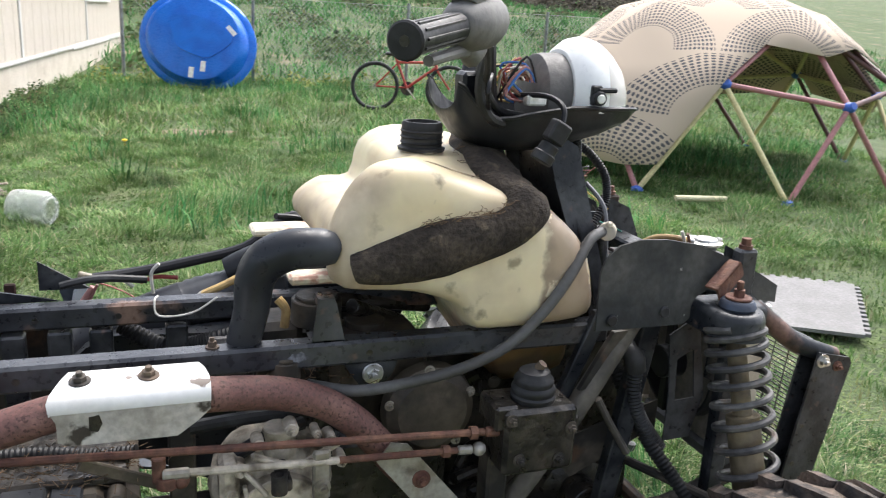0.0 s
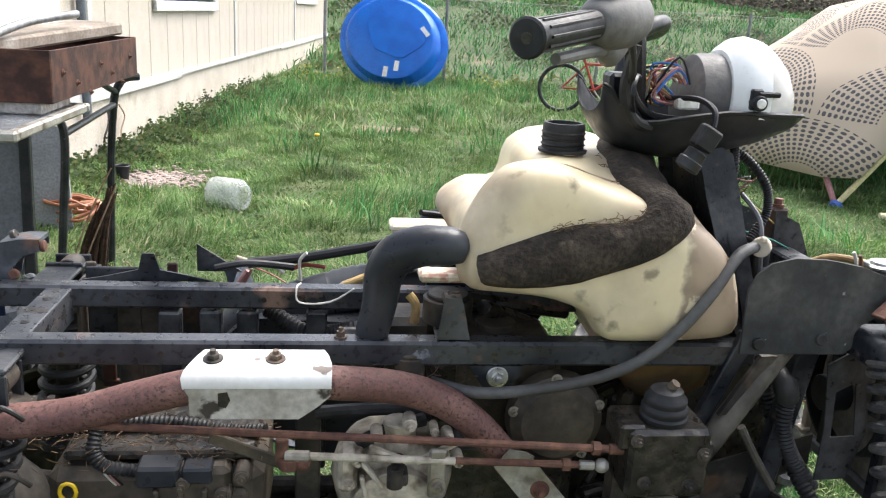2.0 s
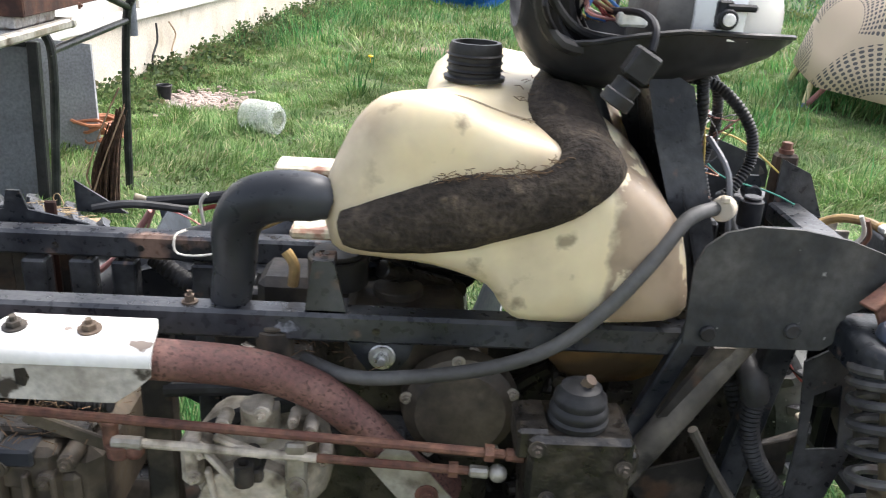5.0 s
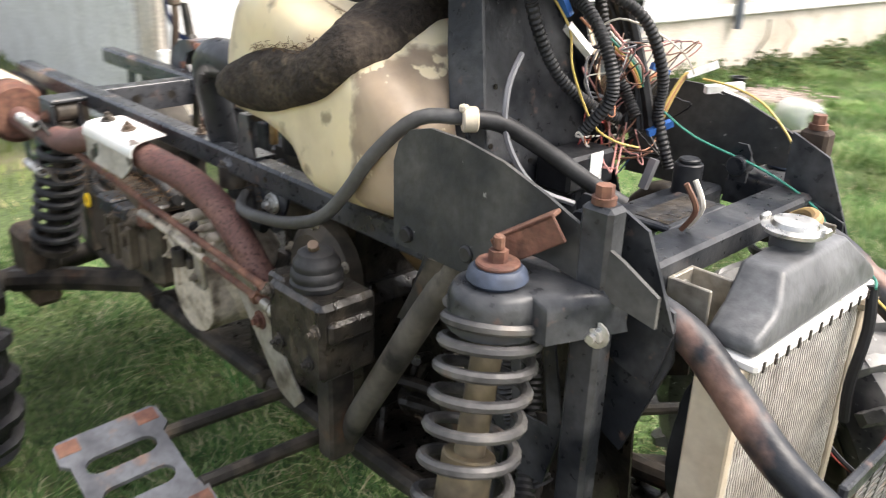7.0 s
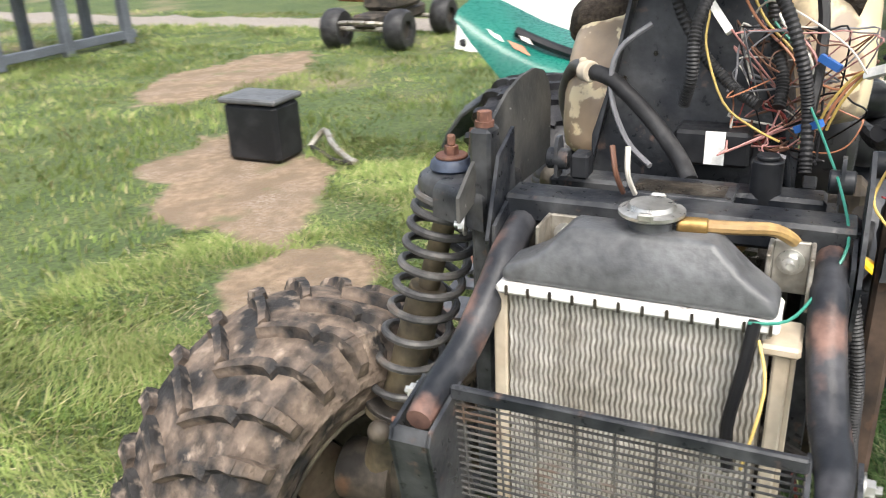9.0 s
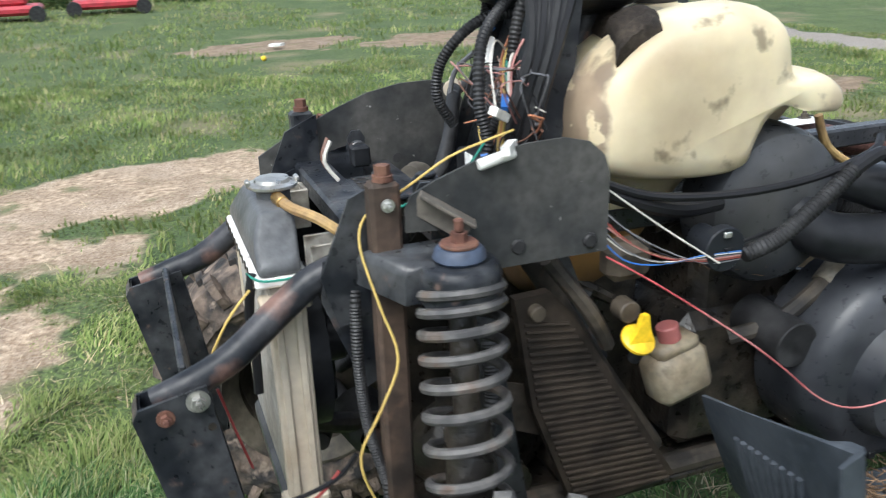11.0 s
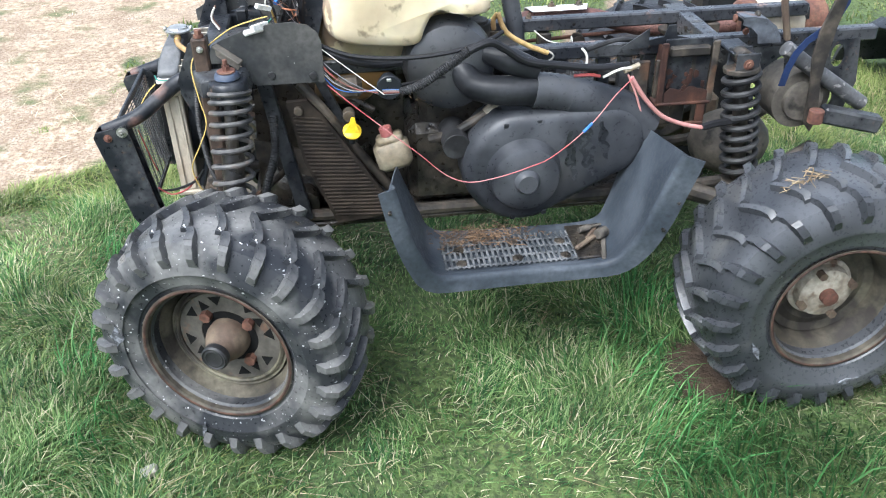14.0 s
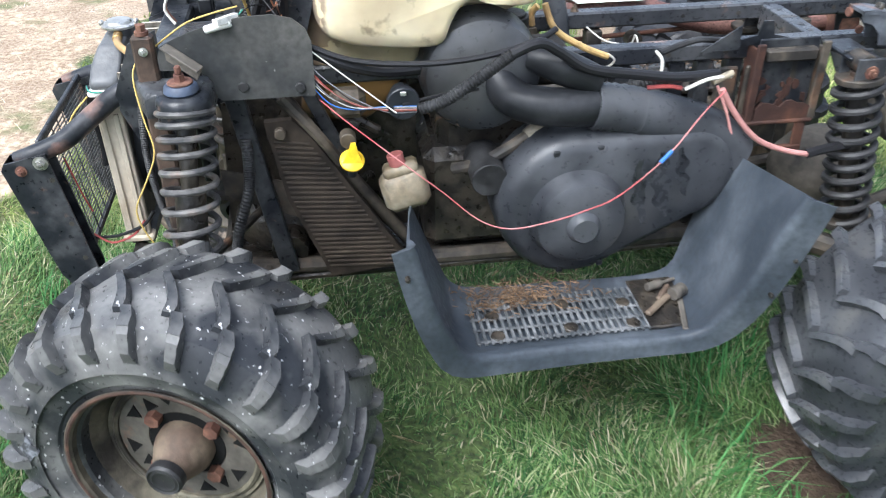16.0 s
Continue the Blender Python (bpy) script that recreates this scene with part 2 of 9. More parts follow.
WET = pm("wet_black_plastic", (0.013, 0.014, 0.017), (0.036, 0.038, 0.043), 0.27, 0.0, 30, bump=0.0, grain=0.1)
SCUFF = pm("white_scuff", (0.24, 0.25, 0.28), (0.035, 0.036, 0.04), 0.6, 0.0, 90, mix=(0.40, 0.58))
W_CORAL = pm("coral_wire", (0.40, 0.07, 0.075), (0.46, 0.20, 0.19), 0.45, 0.0, 14, bump=0.0)
SHELL_WHITE = pm("clean_white_plastic", (0.86, 0.86, 0.84), (0.82, 0.82, 0.79), 0.35, 0.0, 5, bump=0.02, grain=0.03)
def frosted():
    m = bpy.data.materials.new("cloudy_clear_plastic")
    m.use_nodes = True
    b = m.node_tree.nodes["Principled BSDF"]
    b.inputs["Base Color"].default_value = (0.90, 0.89, 0.86, 1)
    b.inputs["Transmission Weight"].default_value = 0.55
    b.inputs["Roughness"].default_value = 0.22
    b.inputs["IOR"].default_value = 1.2
    return m


FROSTED = frosted()
# core box colour, darkened to carry the shade between the pale fins
FIN_GAP_SHADE = pm("fin_gap_shade", (0.24, 0.22, 0.19), (0.16, 0.145, 0.12), 0.8, 0.0, 12)

W_YELLOW, W_RED, W_PINK, W_WHITE, W_GREEN, W_BLUE, W_BROWN, W_BLACK, W_ORANGE, W_GREY = (
    plain("wire_" + k, c) for k, c in (("yellow", (0.58, 0.42, 0.12)), ("red", (0.30, 0.055, 0.05)), ("pink", (0.46, 0.22, 0.20)), ("white", (0.66, 0.63, 0.56)),
                                       ("green", (0.03, 0.22, 0.16)), ("blue", (0.04, 0.16, 0.50)), ("brown", (0.17, 0.08, 0.05)), ("black", (0.014, 0.014, 0.016)),
                                       ("orange", (0.46, 0.19, 0.10)), ("grey", (0.17, 0.17, 0.18))))


# ---- mesh tools ----
class Shape:
    """Gathers the faces of one mesh."""

    def __init__(self):
        self.v, self.f = [], []

    def add(self, verts, faces, m=None):
        k = len(self.v)
        self.v += [tuple(m @ Vector(p)) if m else tuple(p) for p in verts]
        self.f += [tuple(i + k for i in q) for q in faces]
        return self

    def box(self, lo, hi, bevel=0.003, m=None):
        (a, b, c), (d, e, f) = lo, hi
        g = min(bevel, (d - a) * 0.3, (e - b) * 0.3, (f - c) * 0.3)
        bm = bmesh.new()
        bmesh.ops.create_cube(bm, size=1)
        for v in bm.verts:
            v.co = ((a + d) / 2 + v.co.x * (d - a), (b + e) / 2 + v.co.y * (e - b), (c + f) / 2 + v.co.z * (f - c))
        if g > 0.0004:
            bmesh.ops.bevel(bm, geom=list(bm.edges), offset=g, segments=1, affect="EDGES", profile=0.5)
        self.add([v.co for v in bm.verts], [[v.index for v in q.verts] for q in bm.faces], m)
        bm.free()
        return self

    def tube(self, pts, r, seg=8, smooth=4, caps=True, m=None):
        """A round bar along points; r may be a list, one radius a point."""
        pts = [Vector(p) for p in pts]
        rs = list(r) if isinstance(r, (list, tuple)) else [r] * len(pts)
        if smooth > 1 and len(pts) > 2:
            out, ro = [], []
            for i in range(len(pts) - 1):
                p0, p1, p2, p3 = pts[max(i - 1, 0)], pts[i], pts[i + 1], pts[min(i + 2, len(pts) - 1)]
                for k in range(smooth):
                    t = k / smooth
                    out.append(0.5 * ((2 * p1) + (p2 - p0) * t + (2 * p0 - 5 * p1 + 4 * p2 - p3) * t * t + (3 * p1 - p0 - 3 * p2 + p3) * t ** 3))
                    ro.append(rs[i] + (rs[i + 1] - rs[i]) * t)
            pts, rs = out + [pts[-1]], ro + [rs[-1]]
        d = (pts[1] - pts[0]).normalized()
        u = d.orthogonal().normalized()
        vs, fs = [], []
        for i, p in enumerate(pts):
            nd = (pts[min(i + 1, len(pts) - 1)] - pts[max(i - 1, 0)]).normalized()
            u = (u - nd * u.dot(nd))
            u = u.normalized() if u.length > 1e-6 else nd.orthogonal().normalized()
            w = nd.cross(u)
            for k in range(seg):
                a = 2 * math.pi * k / seg
                vs.append(p + rs[i] * (math.cos(a) * u + math.sin(a) * w))
        for i in range(len(pts) - 1):
            for k in range(seg):
                q = (k + 1) % seg
                fs.append((i * seg + k, i * seg + q, (i + 1) * seg + q, (i + 1) * seg + k))
        if caps:
            fs.append(tuple(range(seg))[::-1])
            fs.append(tuple((len(pts) - 1) * seg + k for k in range(seg)))
        return self.add(vs, fs, m)

    def hose(self, pts, r, step=0.0045, ridge=0.09, seg=10):
        """A corrugated hose."""
        probe = Shape().tube(pts, 0.001, 3, 48, False)
        line = [sum((Vector(probe.v[i + k]) for k in range(3)), Vector()) / 3 for i in range(0, len(probe.v), 3)]
        even, acc = [line[0]], 0.0
        for a, b in zip(line, line[1:]):
            acc += (b - a).length
            if acc >= step / 2:
                even.append(b)
                acc = 0.0
        rs = [r * (1 + (ridge if i % 2 else -ridge)) for i in range(len(even))]
        return self.tube(even, rs, seg, 1)

    def cyl(self, a, b, r, seg=20, r2=None, edge=0.0015):
        a, b = Vector(a), Vector(b)
        d = (b - a).normalized()
        r2 = r if r2 is None else r2
        e = min(edge, (b - a).length * 0.3, r * 0.3, max(r2, 0.001) * 0.3)
        return self.tube([a, a + d * 0.0001, a + d * e, b - d * e, b - d * 0.0001, b], [max(r - e, 0.0002)] * 2 + [r, r2] + [max(r2 - e, 0.0002)] * 2, seg, 1)

    def lathe(self, profile, m, seg=40, close=True):
        """Turns (radius, height) round the z axis of m."""
        vs, fs, n = [], [], len(profile)
        for k in range(seg):
            a = 2 * math.pi * k / seg
            vs += [(r * math.cos(a), r * math.sin(a), h) for r, h in profile]
        for k in range(seg):
            q = (k + 1) % seg
            for i in range(n - (0 if close else 1)):
                j = (i + 1) % n
                fs.append((k * n + i, q * n + i, q * n + j, k * n + j))
        return self.add(vs, fs, m)

    def plate(self, outline, lo, hi, axes="xz", bend=None):
        """A sheet with an outline in two axes and its thickness along the third."""
        third = ({0, 1, 2} - {"xyz".index(axes[0]), "xyz".index(axes[1])}).pop()
        i, j, n = "xyz".index(axes[0]), "xyz".index(axes[1]), len(outline)
        vs = []
        for h in (lo, hi):
            for a, b in outline:
                p = [0, 0, 0]
                p[i], p[j], p[third] = a, b, h + (bend(a, b) if bend else 0)
                vs.append(p)
        fs = [tuple(range(n))[::-1], tuple(range(n, 2 * n))] + [(k, (k + 1) % n, n + (k + 1) % n, n + k) for k in range(n)]
        return self.add(vs, fs)

    def ball(self, c, r, seg=12, squash=(1, 1, 1)):
        prof = [(r * math.sin(math.pi * k / 8), -r * math.cos(math.pi * k / 8)) for k in range(9)]
        prof[0], prof[-1] = (0.0002, -r), (0.0002, r)
        return self.lathe(prof, Matrix.Translation(c) @ Matrix.Diagonal((*squash, 1)), seg, False)

    def coil(self, a, b, r, wire, turns, seg=8, flat=0.6, squeeze=1.0):
        a, b = Vector(a), Vector(b)
        d = (b - a).normalized()
        u = d.orthogonal().normalized()
        w = d.cross(u)
        n = int(turns * 20)
        pts = []
        for k in range(n + 1):
            t = k / n
            an = 2 * math.pi * turns * t
            rise = t ** squeeze + flat * 0.02 * math.sin(2 * math.pi * t)
            pts.append(a + (b - a) * rise + r * (math.cos(an) * u + math.sin(an) * w))
        return self.tube(pts, wire, seg, 1)

    def bolt(self, p, axis, r=0.008, h=0.006):
        """A washer, a hexagonal head and a stub of thread."""
        p, d = Vector(p), Vector(axis).normalized()
        self.tube([p, p + d * 0.002], r * 1.55, 14, 1)
        self.tube([p, p + d * (0.002 + h)], r, 6, 1)
        return self.tube([p, p + d * (h + 0.007)], r * 0.5, 8, 1)


def obj(name, shape, material, parent=None, label="", angle=35):
    me = bpy.data.meshes.new(name)
    me.from_pydata([tuple(p) for p in shape.v], [], shape.f)
    bm = bmesh.new()
    bm.from_mesh(me)
    bmesh.ops.recalc_face_normals(bm, faces=bm.faces)
    bm.to_mesh(me)
    bm.free()
    me.shade_smooth()
    me.set_sharp_from_angle(angle=radians(angle))
    me.materials.append(material)
    ob = new(name, me)
    if parent:
        ob.parent = parent
    if label:
        ob["label"] = label
    return ob


def holed(outline, holes, lo, hi):
    """A sheet in the xz plane between y = lo and y = hi with openings cut through it."""
    bm = bmesh.new()
    for ring in [outline] + holes:
        vs = [bm.verts.new((x, lo, z)) for x, z in ring]
        for i in range(len(vs)):
            bm.edges.new((vs[i], vs[(i + 1) % len(vs)]))
    bmesh.ops.triangle_fill(bm, edges=list(bm.edges), use_beauty=True, use_dissolve=False, normal=(0, 1, 0))
    top = bmesh.ops.extrude_face_region(bm, geom=list(bm.faces))
    for v in top["geom"]:
        if isinstance(v, bmesh.types.BMVert):
            v.co.y = hi
    bm.verts.index_update()
    s = Shape().add([v.co.copy() for v in bm.verts], [[v.index for v in q.verts] for q in bm.faces])
    bm.free()
    return s


def oval(x, z, a, b, turn=0.0, n=14):
    c, k = math.cos(turn), math.sin(turn)
    return [(x + a * math.cos(t) * c - b * math.sin(t) * k, z + a * math.cos(t) * k + b * math.sin(t) * c) for t in [2 * math.pi * i / n for i in range(n)]]


def part(name, shape, material, parent, label="", angle=35):
    """One mesh under a thing or under a part."""
    return obj(name, shape, material, parent, label, angle)


def thing(name, label, category, group="", at=(0, 0, 0)):
    e = new(name)
    e.location = at
    e.empty_display_size = 0.1
    return tagged(e, label, category, group)


def mirror(pts):
    return [(x, -y, z) for x, y, z in pts]


# ---- ground ----
def lift(x, y):
    """The height of the ground: near level round the machine, a hillside past the fence."""
    far = max(0.0, y - 13.0)
    r = math.hypot(x, y)
    bumps = 0.012 * noise.noise(Vector((x * 1.7, y * 1.7, 0.3))) + 0.03 * min(1, max(0, r - 2.5) / 4) * noise.noise(Vector((x * 0.45, y * 0.45, 2.0)))
    return bumps + 0.085 * far * min(1.0, far / 12) + (0.35 * noise.noise(Vector((x * 0.16, y * 0.16, 5))) + 0.12 * noise.noise(Vector((x * 0.7, y * 0.7, 9)))) * min(1, far / 6)


def patches():
    """Bare and dry places: x, y, radius along x, radius along y, turn in degrees, kind."""
    return [(2.3, -2.5, 1.0, 1.5, 30, "straw"), (0.9, -3.0, 1.0, 0.42, 15, "straw"), (3.6, -1.6, 1.2, 1.0, 0, "straw"), (1.75, -1.0, 0.42, 0.28, 20, "straw"),
            (-0.4, -1.25, 0.30, 0.22, 20, "dirt"), (-1.2, -2.1, 0.7, 0.35, 40, "dirt"), (-0.9, -1.75, 0.5, 0.16, 40, "dirt"),
            (-0.44, 0.49, 0.14, 0.11, 20, "mud"), (-1.22, 4.2, 0.25, 0.3, 15, "gravel"), (-3.0, -3.5, 0.9, 0.4, 0, "dirt"), (-0.6, -8.2, 0.9, 0.5, 0, "dirt"),
            (-2.5, -7.6, 1.2, 0.6, 0, "dirt"), (-5.4, -4, 0.32, 30, 0, "gravel"), (0.35, 6.9, 0.35, 0.2, 0, "dirt")]


def bare(x, y, kinds=("straw", "dirt", "mud", "gravel"), ragged=0.35):
    best = 0.0
    for px, py, a, b, turn, kind in patches():
        if kind in kinds:
            c, s = math.cos(radians(turn)), math.sin(radians(turn))
            u, v = ((x - px) * c + (y - py) * s) / a, (-(x - px) * s + (y - py) * c) / b
            d = math.hypot(u, v) + ragged * noise.noise(Vector((x * 2.6, y * 2.6, 1.0))) + 0.5 * ragged * noise.noise(Vector((x * 9, y * 9, 4.0)))
            best = max(best, min(1, max(0, (1.15 - d) / 0.35)))
    return best


def ground_material():
    m = bpy.data.materials.new("lawn_soil")
    m.use_nodes = True
    n, l = m.node_tree.nodes, m.node_tree.links
    b = n["Principled BSDF"]
    b.inputs["Roughness"].default_value = 0.95
    co = n.new("ShaderNodeTexCoord")

    def tex(s, detail=5.0):
        t = n.new("ShaderNodeTexNoise")
        t.inputs["Scale"].default_value, t.inputs["Detail"].default_value = s, detail
        l.new(co.outputs["Object"], t.inputs["Vector"])
        return t.outputs["Fac"]

    def remap(f, lo, hi):
        r = n.new("ShaderNodeMapRange")
        r.inputs["From Min"].default_value, r.inputs["From Max"].default_value = lo, hi
        l.new(f, r.inputs["Value"])
        return r.outputs[0]

    def mix(f, a, c):
        x = n.new("ShaderNodeMix")
        x.data_type = "RGBA"
        l.new(f, x.inputs["Factor"])
        for s, v in ((x.inputs["A"], a), (x.inputs["B"], c)):
            if isinstance(v, tuple):
                s.default_value = (*v, 1)
            else:
                l.new(v, s)
        return x.outputs["Result"]

    grass = mix(remap(tex(2.2), 0.4, 0.62), (0.072, 0.115, 0.034), (0.115, 0.155, 0.048))
    grass = mix(remap(tex(55, 7), 0.4, 0.66), grass, (0.032, 0.046, 0.016))
    grass = mix(remap(tex(0.9), 0.56, 0.72), grass, (0.2, 0.17, 0.10))
    col = grass
    for kind, a, c, s in (("straw", (0.54, 0.42, 0.30), (0.22, 0.155, 0.10), 30), ("dirt", (0.29, 0.215, 0.145), (0.18, 0.128, 0.082), 26), ("mud", (0.045, 0.028, 0.018), (0.075, 0.05, 0.032), 20), ("gravel", (0.32, 0.285, 0.25), (0.19, 0.165, 0.14), 60)):
        at = n.new("ShaderNodeAttribute")
        at.attribute_name = kind
        edge = n.new("ShaderNodeMath")
        edge.operation = "MULTIPLY_ADD"
        l.new(tex(14, 6), edge.inputs[0])
        edge.inputs[1].default_value = 0.9
        l.new(at.outputs["Fac"], edge.inputs[2])
        tone = mix(remap(tex(s, 8), 0.36, 0.64), a, c)
        tone = mix(remap(tex(3.1, 6), 0.45, 0.65), tone, mix(remap(tex(90, 6), 0.4, 0.6), tuple(0.75 * p + 0.08 for p in a), c))
        if kind in ("straw", "dirt"):
            tone = mix(remap(tex(6.0, 9), 0.46, 0.60), tone, mix(remap(tex(60, 7), 0.4, 0.6), tuple(0.62 * p for p in a), c))
            tone = mix(remap(tex(4.3, 9), 0.57, 0.68), tone, (0.13, 0.135, 0.06))
        col = mix(remap(edge.outputs[0], 0.72, 1.0), col, tone)
    l.new(col, b.inputs["Base Color"])
    u = n.new("ShaderNodeBump")
    u.inputs["Strength"].default_value, u.inputs["Distance"].default_value = 0.7, 0.02
    l.new(tex(70, 8), u.inputs["Height"])
    l.new(u.outputs[0], b.inputs["Normal"])
    return m


def spread(near, step, far, n):
    inner = [i * step for i in range(int(near / step) + 1)]
    g = (far / near) ** (1 / n)
    side = inner + [near * g ** k for k in range(1, n + 1)]
    return [-v for v in side[:0:-1]] + side


def build_ground():
    xs, ys = spread(7.0, 0.1, 1500, 46), spread(9.0, 0.1, 1500, 46)
    me = bpy.data.meshes.new("ground")
    vs = [(x, y, lift(x, y)) for y in ys for x in xs]
    w = len(xs)
    me.from_pydata(vs, [], [(j * w + i, j * w + i + 1, (j + 1) * w + i + 1, (j + 1) * w + i) for j in range(len(ys) - 1) for i in range(w - 1)])
    for kind in ("straw", "dirt", "mud", "gravel"):
        at = me.attributes.new(kind, "FLOAT", "POINT")
        at.data.foreach_set("value", [bare(x, y, (kind,)) if abs(x) < 9 and abs(y) < 30 else 0.0 for x, y, z in vs])
    me.shade_smooth()
    me.materials.append(ground_material())
    return tagged(new("ground", me), "short patchy green lawn with straw and bare earth patches", "ground", kind="structure")


build_ground()


def blade_material(name, stops, warm=0.32):
    m = bpy.data.materials.new(name)
    m.use_nodes = True
    n, l = m.node_tree.nodes, m.node_tree.links
    b = n["Principled BSDF"]
    b.inputs["Roughness"].default_value = 0.7
    b.inputs["Specular IOR Level"].default_value = 0.25
    g = n.new("ShaderNodeNewGeometry")
    r = n.new("ShaderNodeValToRGB")
    while len(r.color_ramp.elements) < len(stops):
        r.color_ramp.elements.new(0.5)
    for e, (p, c) in zip(r.color_ramp.elements, stops):
        e.position, e.color = p, (*c, 1)
    l.new(g.outputs["Random Per Island"], r.inputs[0])
    co = n.new("ShaderNodeTexCoord")
    t = n.new("ShaderNodeTexNoise")
    t.inputs["Scale"].default_value, t.inputs["Detail"].default_value = 1.9, 5.0
    l.new(co.outputs["Object"], t.inputs["Vector"])
    k = n.new("ShaderNodeMapRange")
    k.inputs["From Min"].default_value, k.inputs["From Max"].default_value = 0.35, 0.65
    k.inputs["To Min"].default_value, k.inputs["To Max"].default_value = 0.55, 1.45
    l.new(t.outputs["Fac"], k.inputs["Value"])
    x = n.new("ShaderNodeMix")
    x.data_type, x.blend_type = "RGBA", "MULTIPLY"
    x.inputs["Factor"].default_value = 1
    l.new(r.outputs[0], x.inputs["A"])
    l.new(k.outputs[0], x.inputs["B"])
    t2 = n.new("ShaderNodeTexNoise")
    t2.inputs["Scale"].default_value, t2.inputs["Detail"].default_value = 5.5, 4.0
    l.new(co.outputs["Object"], t2.inputs["Vector"])
    k2 = n.new("ShaderNodeMapRange")
    k2.inputs["From Min"].default_value, k2.inputs["From Max"].default_value = 0.45, 0.7
    k2.inputs["To Max"].default_value = warm
    l.new(t2.outputs["Fac"], k2.inputs["Value"])
    y = n.new("ShaderNodeMix")
    y.data_type = "RGBA"
    l.new(k2.outputs[0], y.inputs["Factor"])
    l.new(x.outputs["Result"], y.inputs["A"])
    y.inputs["B"].default_value = (0.22, 0.26, 0.085, 1)
    l.new(y.outputs["Result"], b.inputs["Base Color"])
    tr = n.new("ShaderNodeBsdfTranslucent")
    l.new(y.outputs["Result"], tr.inputs["Color"])
    ms = n.new("ShaderNodeMixShader")
    ms.inputs[0].default_value = 0.3
    l.new(b.outputs[0], ms.inputs[1])
    l.new(tr.outputs[0], ms.inputs[2])
    l.new(ms.outputs[0], n["Material Output"].inputs[0])
    return m


LAWN_DRY = blade_material("dry_grass_blades", [(0.0, (0.13, 0.20, 0.055)), (0.4, (0.20, 0.265, 0.08)), (0.75, (0.28, 0.325, 0.115)), (0.92, (0.38, 0.36, 0.18)), (1.0, (0.52, 0.43, 0.26))], 0.6)
LAWN = blade_material("grass_blades", [(0.0, (0.065, 0.145, 0.042)), (0.35, (0.10, 0.195, 0.058)), (0.65, (0.145, 0.25, 0.078)), (0.86, (0.22, 0.31, 0.12)), (0.95, (0.34, 0.34, 0.19)), (1.0, (0.44, 0.39, 0.26))])
LAWN_NEAR = blade_material("near_grass_blades", [(0.0, (0.016, 0.055, 0.020)), (0.35, (0.058, 0.14, 0.042)), (0.62, (0.14, 0.245, 0.077)), (0.82, (0.24, 0.34, 0.14)), (0.92, (0.40, 0.39, 0.24)), (1.0, (0.56, 0.50, 0.36))], 0.2)
TALL = blade_material("tall_grass_blades", [(0.0, (0.026, 0.10, 0.030)), (0.5, (0.060, 0.20, 0.058)), (0.85, (0.12, 0.30, 0.098)), (1.0, (0.25, 0.35, 0.15))], 0.15)
DRY = blade_material("dry_straw_blades", [(0.0, (0.36, 0.26, 0.16)), (0.6, (0.55, 0.44, 0.30)), (1.0, (0.70, 0.60, 0.44))])


def blades(name, points, height, width, material, label, lean=0.6, seed=1, flat=False):
    """Many bent blades of grass in one mesh, at points (x, y, z, size)."""
    rng = np.random.default_rng(seed)
    p = np.array(points, dtype=np.float64)
    n = len(p)
    h = height * p[:, 3] * rng.uniform(0.55, 1.35, n)
    wd = width * rng.uniform(0.6, 1.3, n)
    cell = np.floor(p[:, 0] / (height * 0.9)) * 12.9898 + np.floor(p[:, 1] / (height * 0.9)) * 78.233
    drift = 2.2 * np.sin(p[:, 0] * 5.1 + 1.7 * np.sin(p[:, 1] * 3.3)) + 2.0 * np.sin(p[:, 1] * 4.3 + 1.9 * np.sin(p[:, 0] * 2.7))
    a = drift + 0.25 * (np.sin(cell) * 43758.5453 % 1.0) * 2 * np.pi + rng.normal(0, 0.85, n)
    ln = lean * rng.uniform(0.1, 1.3, n)
    if flat:
        ln = rng.uniform(1.2, 2.6, n)
    d = np.stack([np.cos(a), np.sin(a)], 1)
    tw = a + rng.uniform(-0.7, 0.7, n) + np.pi / 2
    s = np.stack([np.cos(tw), np.sin(tw)], 1)
    v = np.zeros((n, 5, 3))
    for k, (t, w) in enumerate(((0, 1.0), (0, -1.0), (0.55, 0.8), (0.55, -0.8), (1.0, 0.0))):
        v[:, k, :2] = p[:, :2] + d * (ln * h * t ** 1.7)[:, None] + s * (wd * 0.5 * w)[:, None]
        v[:, k, 2] = p[:, 2] - 0.004 + h * t * (1 - 0.28 * ln * t if not flat else 0.25)
    f = (np.arange(n)[:, None] * 5 + np.array([0, 1, 3, 0, 3, 2, 2, 3, 4])[None]).astype(np.int32)
    me = bpy.data.meshes.new(name)
    me.vertices.add(n * 5)
    me.vertices.foreach_set("co", v.reshape(-1))
    me.loops.add(n * 9)
    me.loops.foreach_set("vertex_index", f.reshape(-1))
    me.polygons.add(n * 3)
    me.polygons.foreach_set("loop_start", np.arange(n * 3, dtype=np.int32) * 3)
    me.update(calc_edges=True)
    me.materials.append(material)
    return tagged(new(name, me), label, "grass", kind="stuff")


def scatter(n, x0, x1, y0, y1, seed, keep):
    """Random points on the lawn; keep gives a size from 0 (none) up."""
    rng = np.random.default_rng(seed)
    out = []
    for x, y, q in zip(rng.uniform(x0, x1, n), rng.uniform(y0, y1, n), rng.uniform(0, 1, n)):
        k = keep(x, y)
        if k > 0 and q < min(1, 0.35 + k):
            out.append((x, y, lift(x, y), k))
    return out


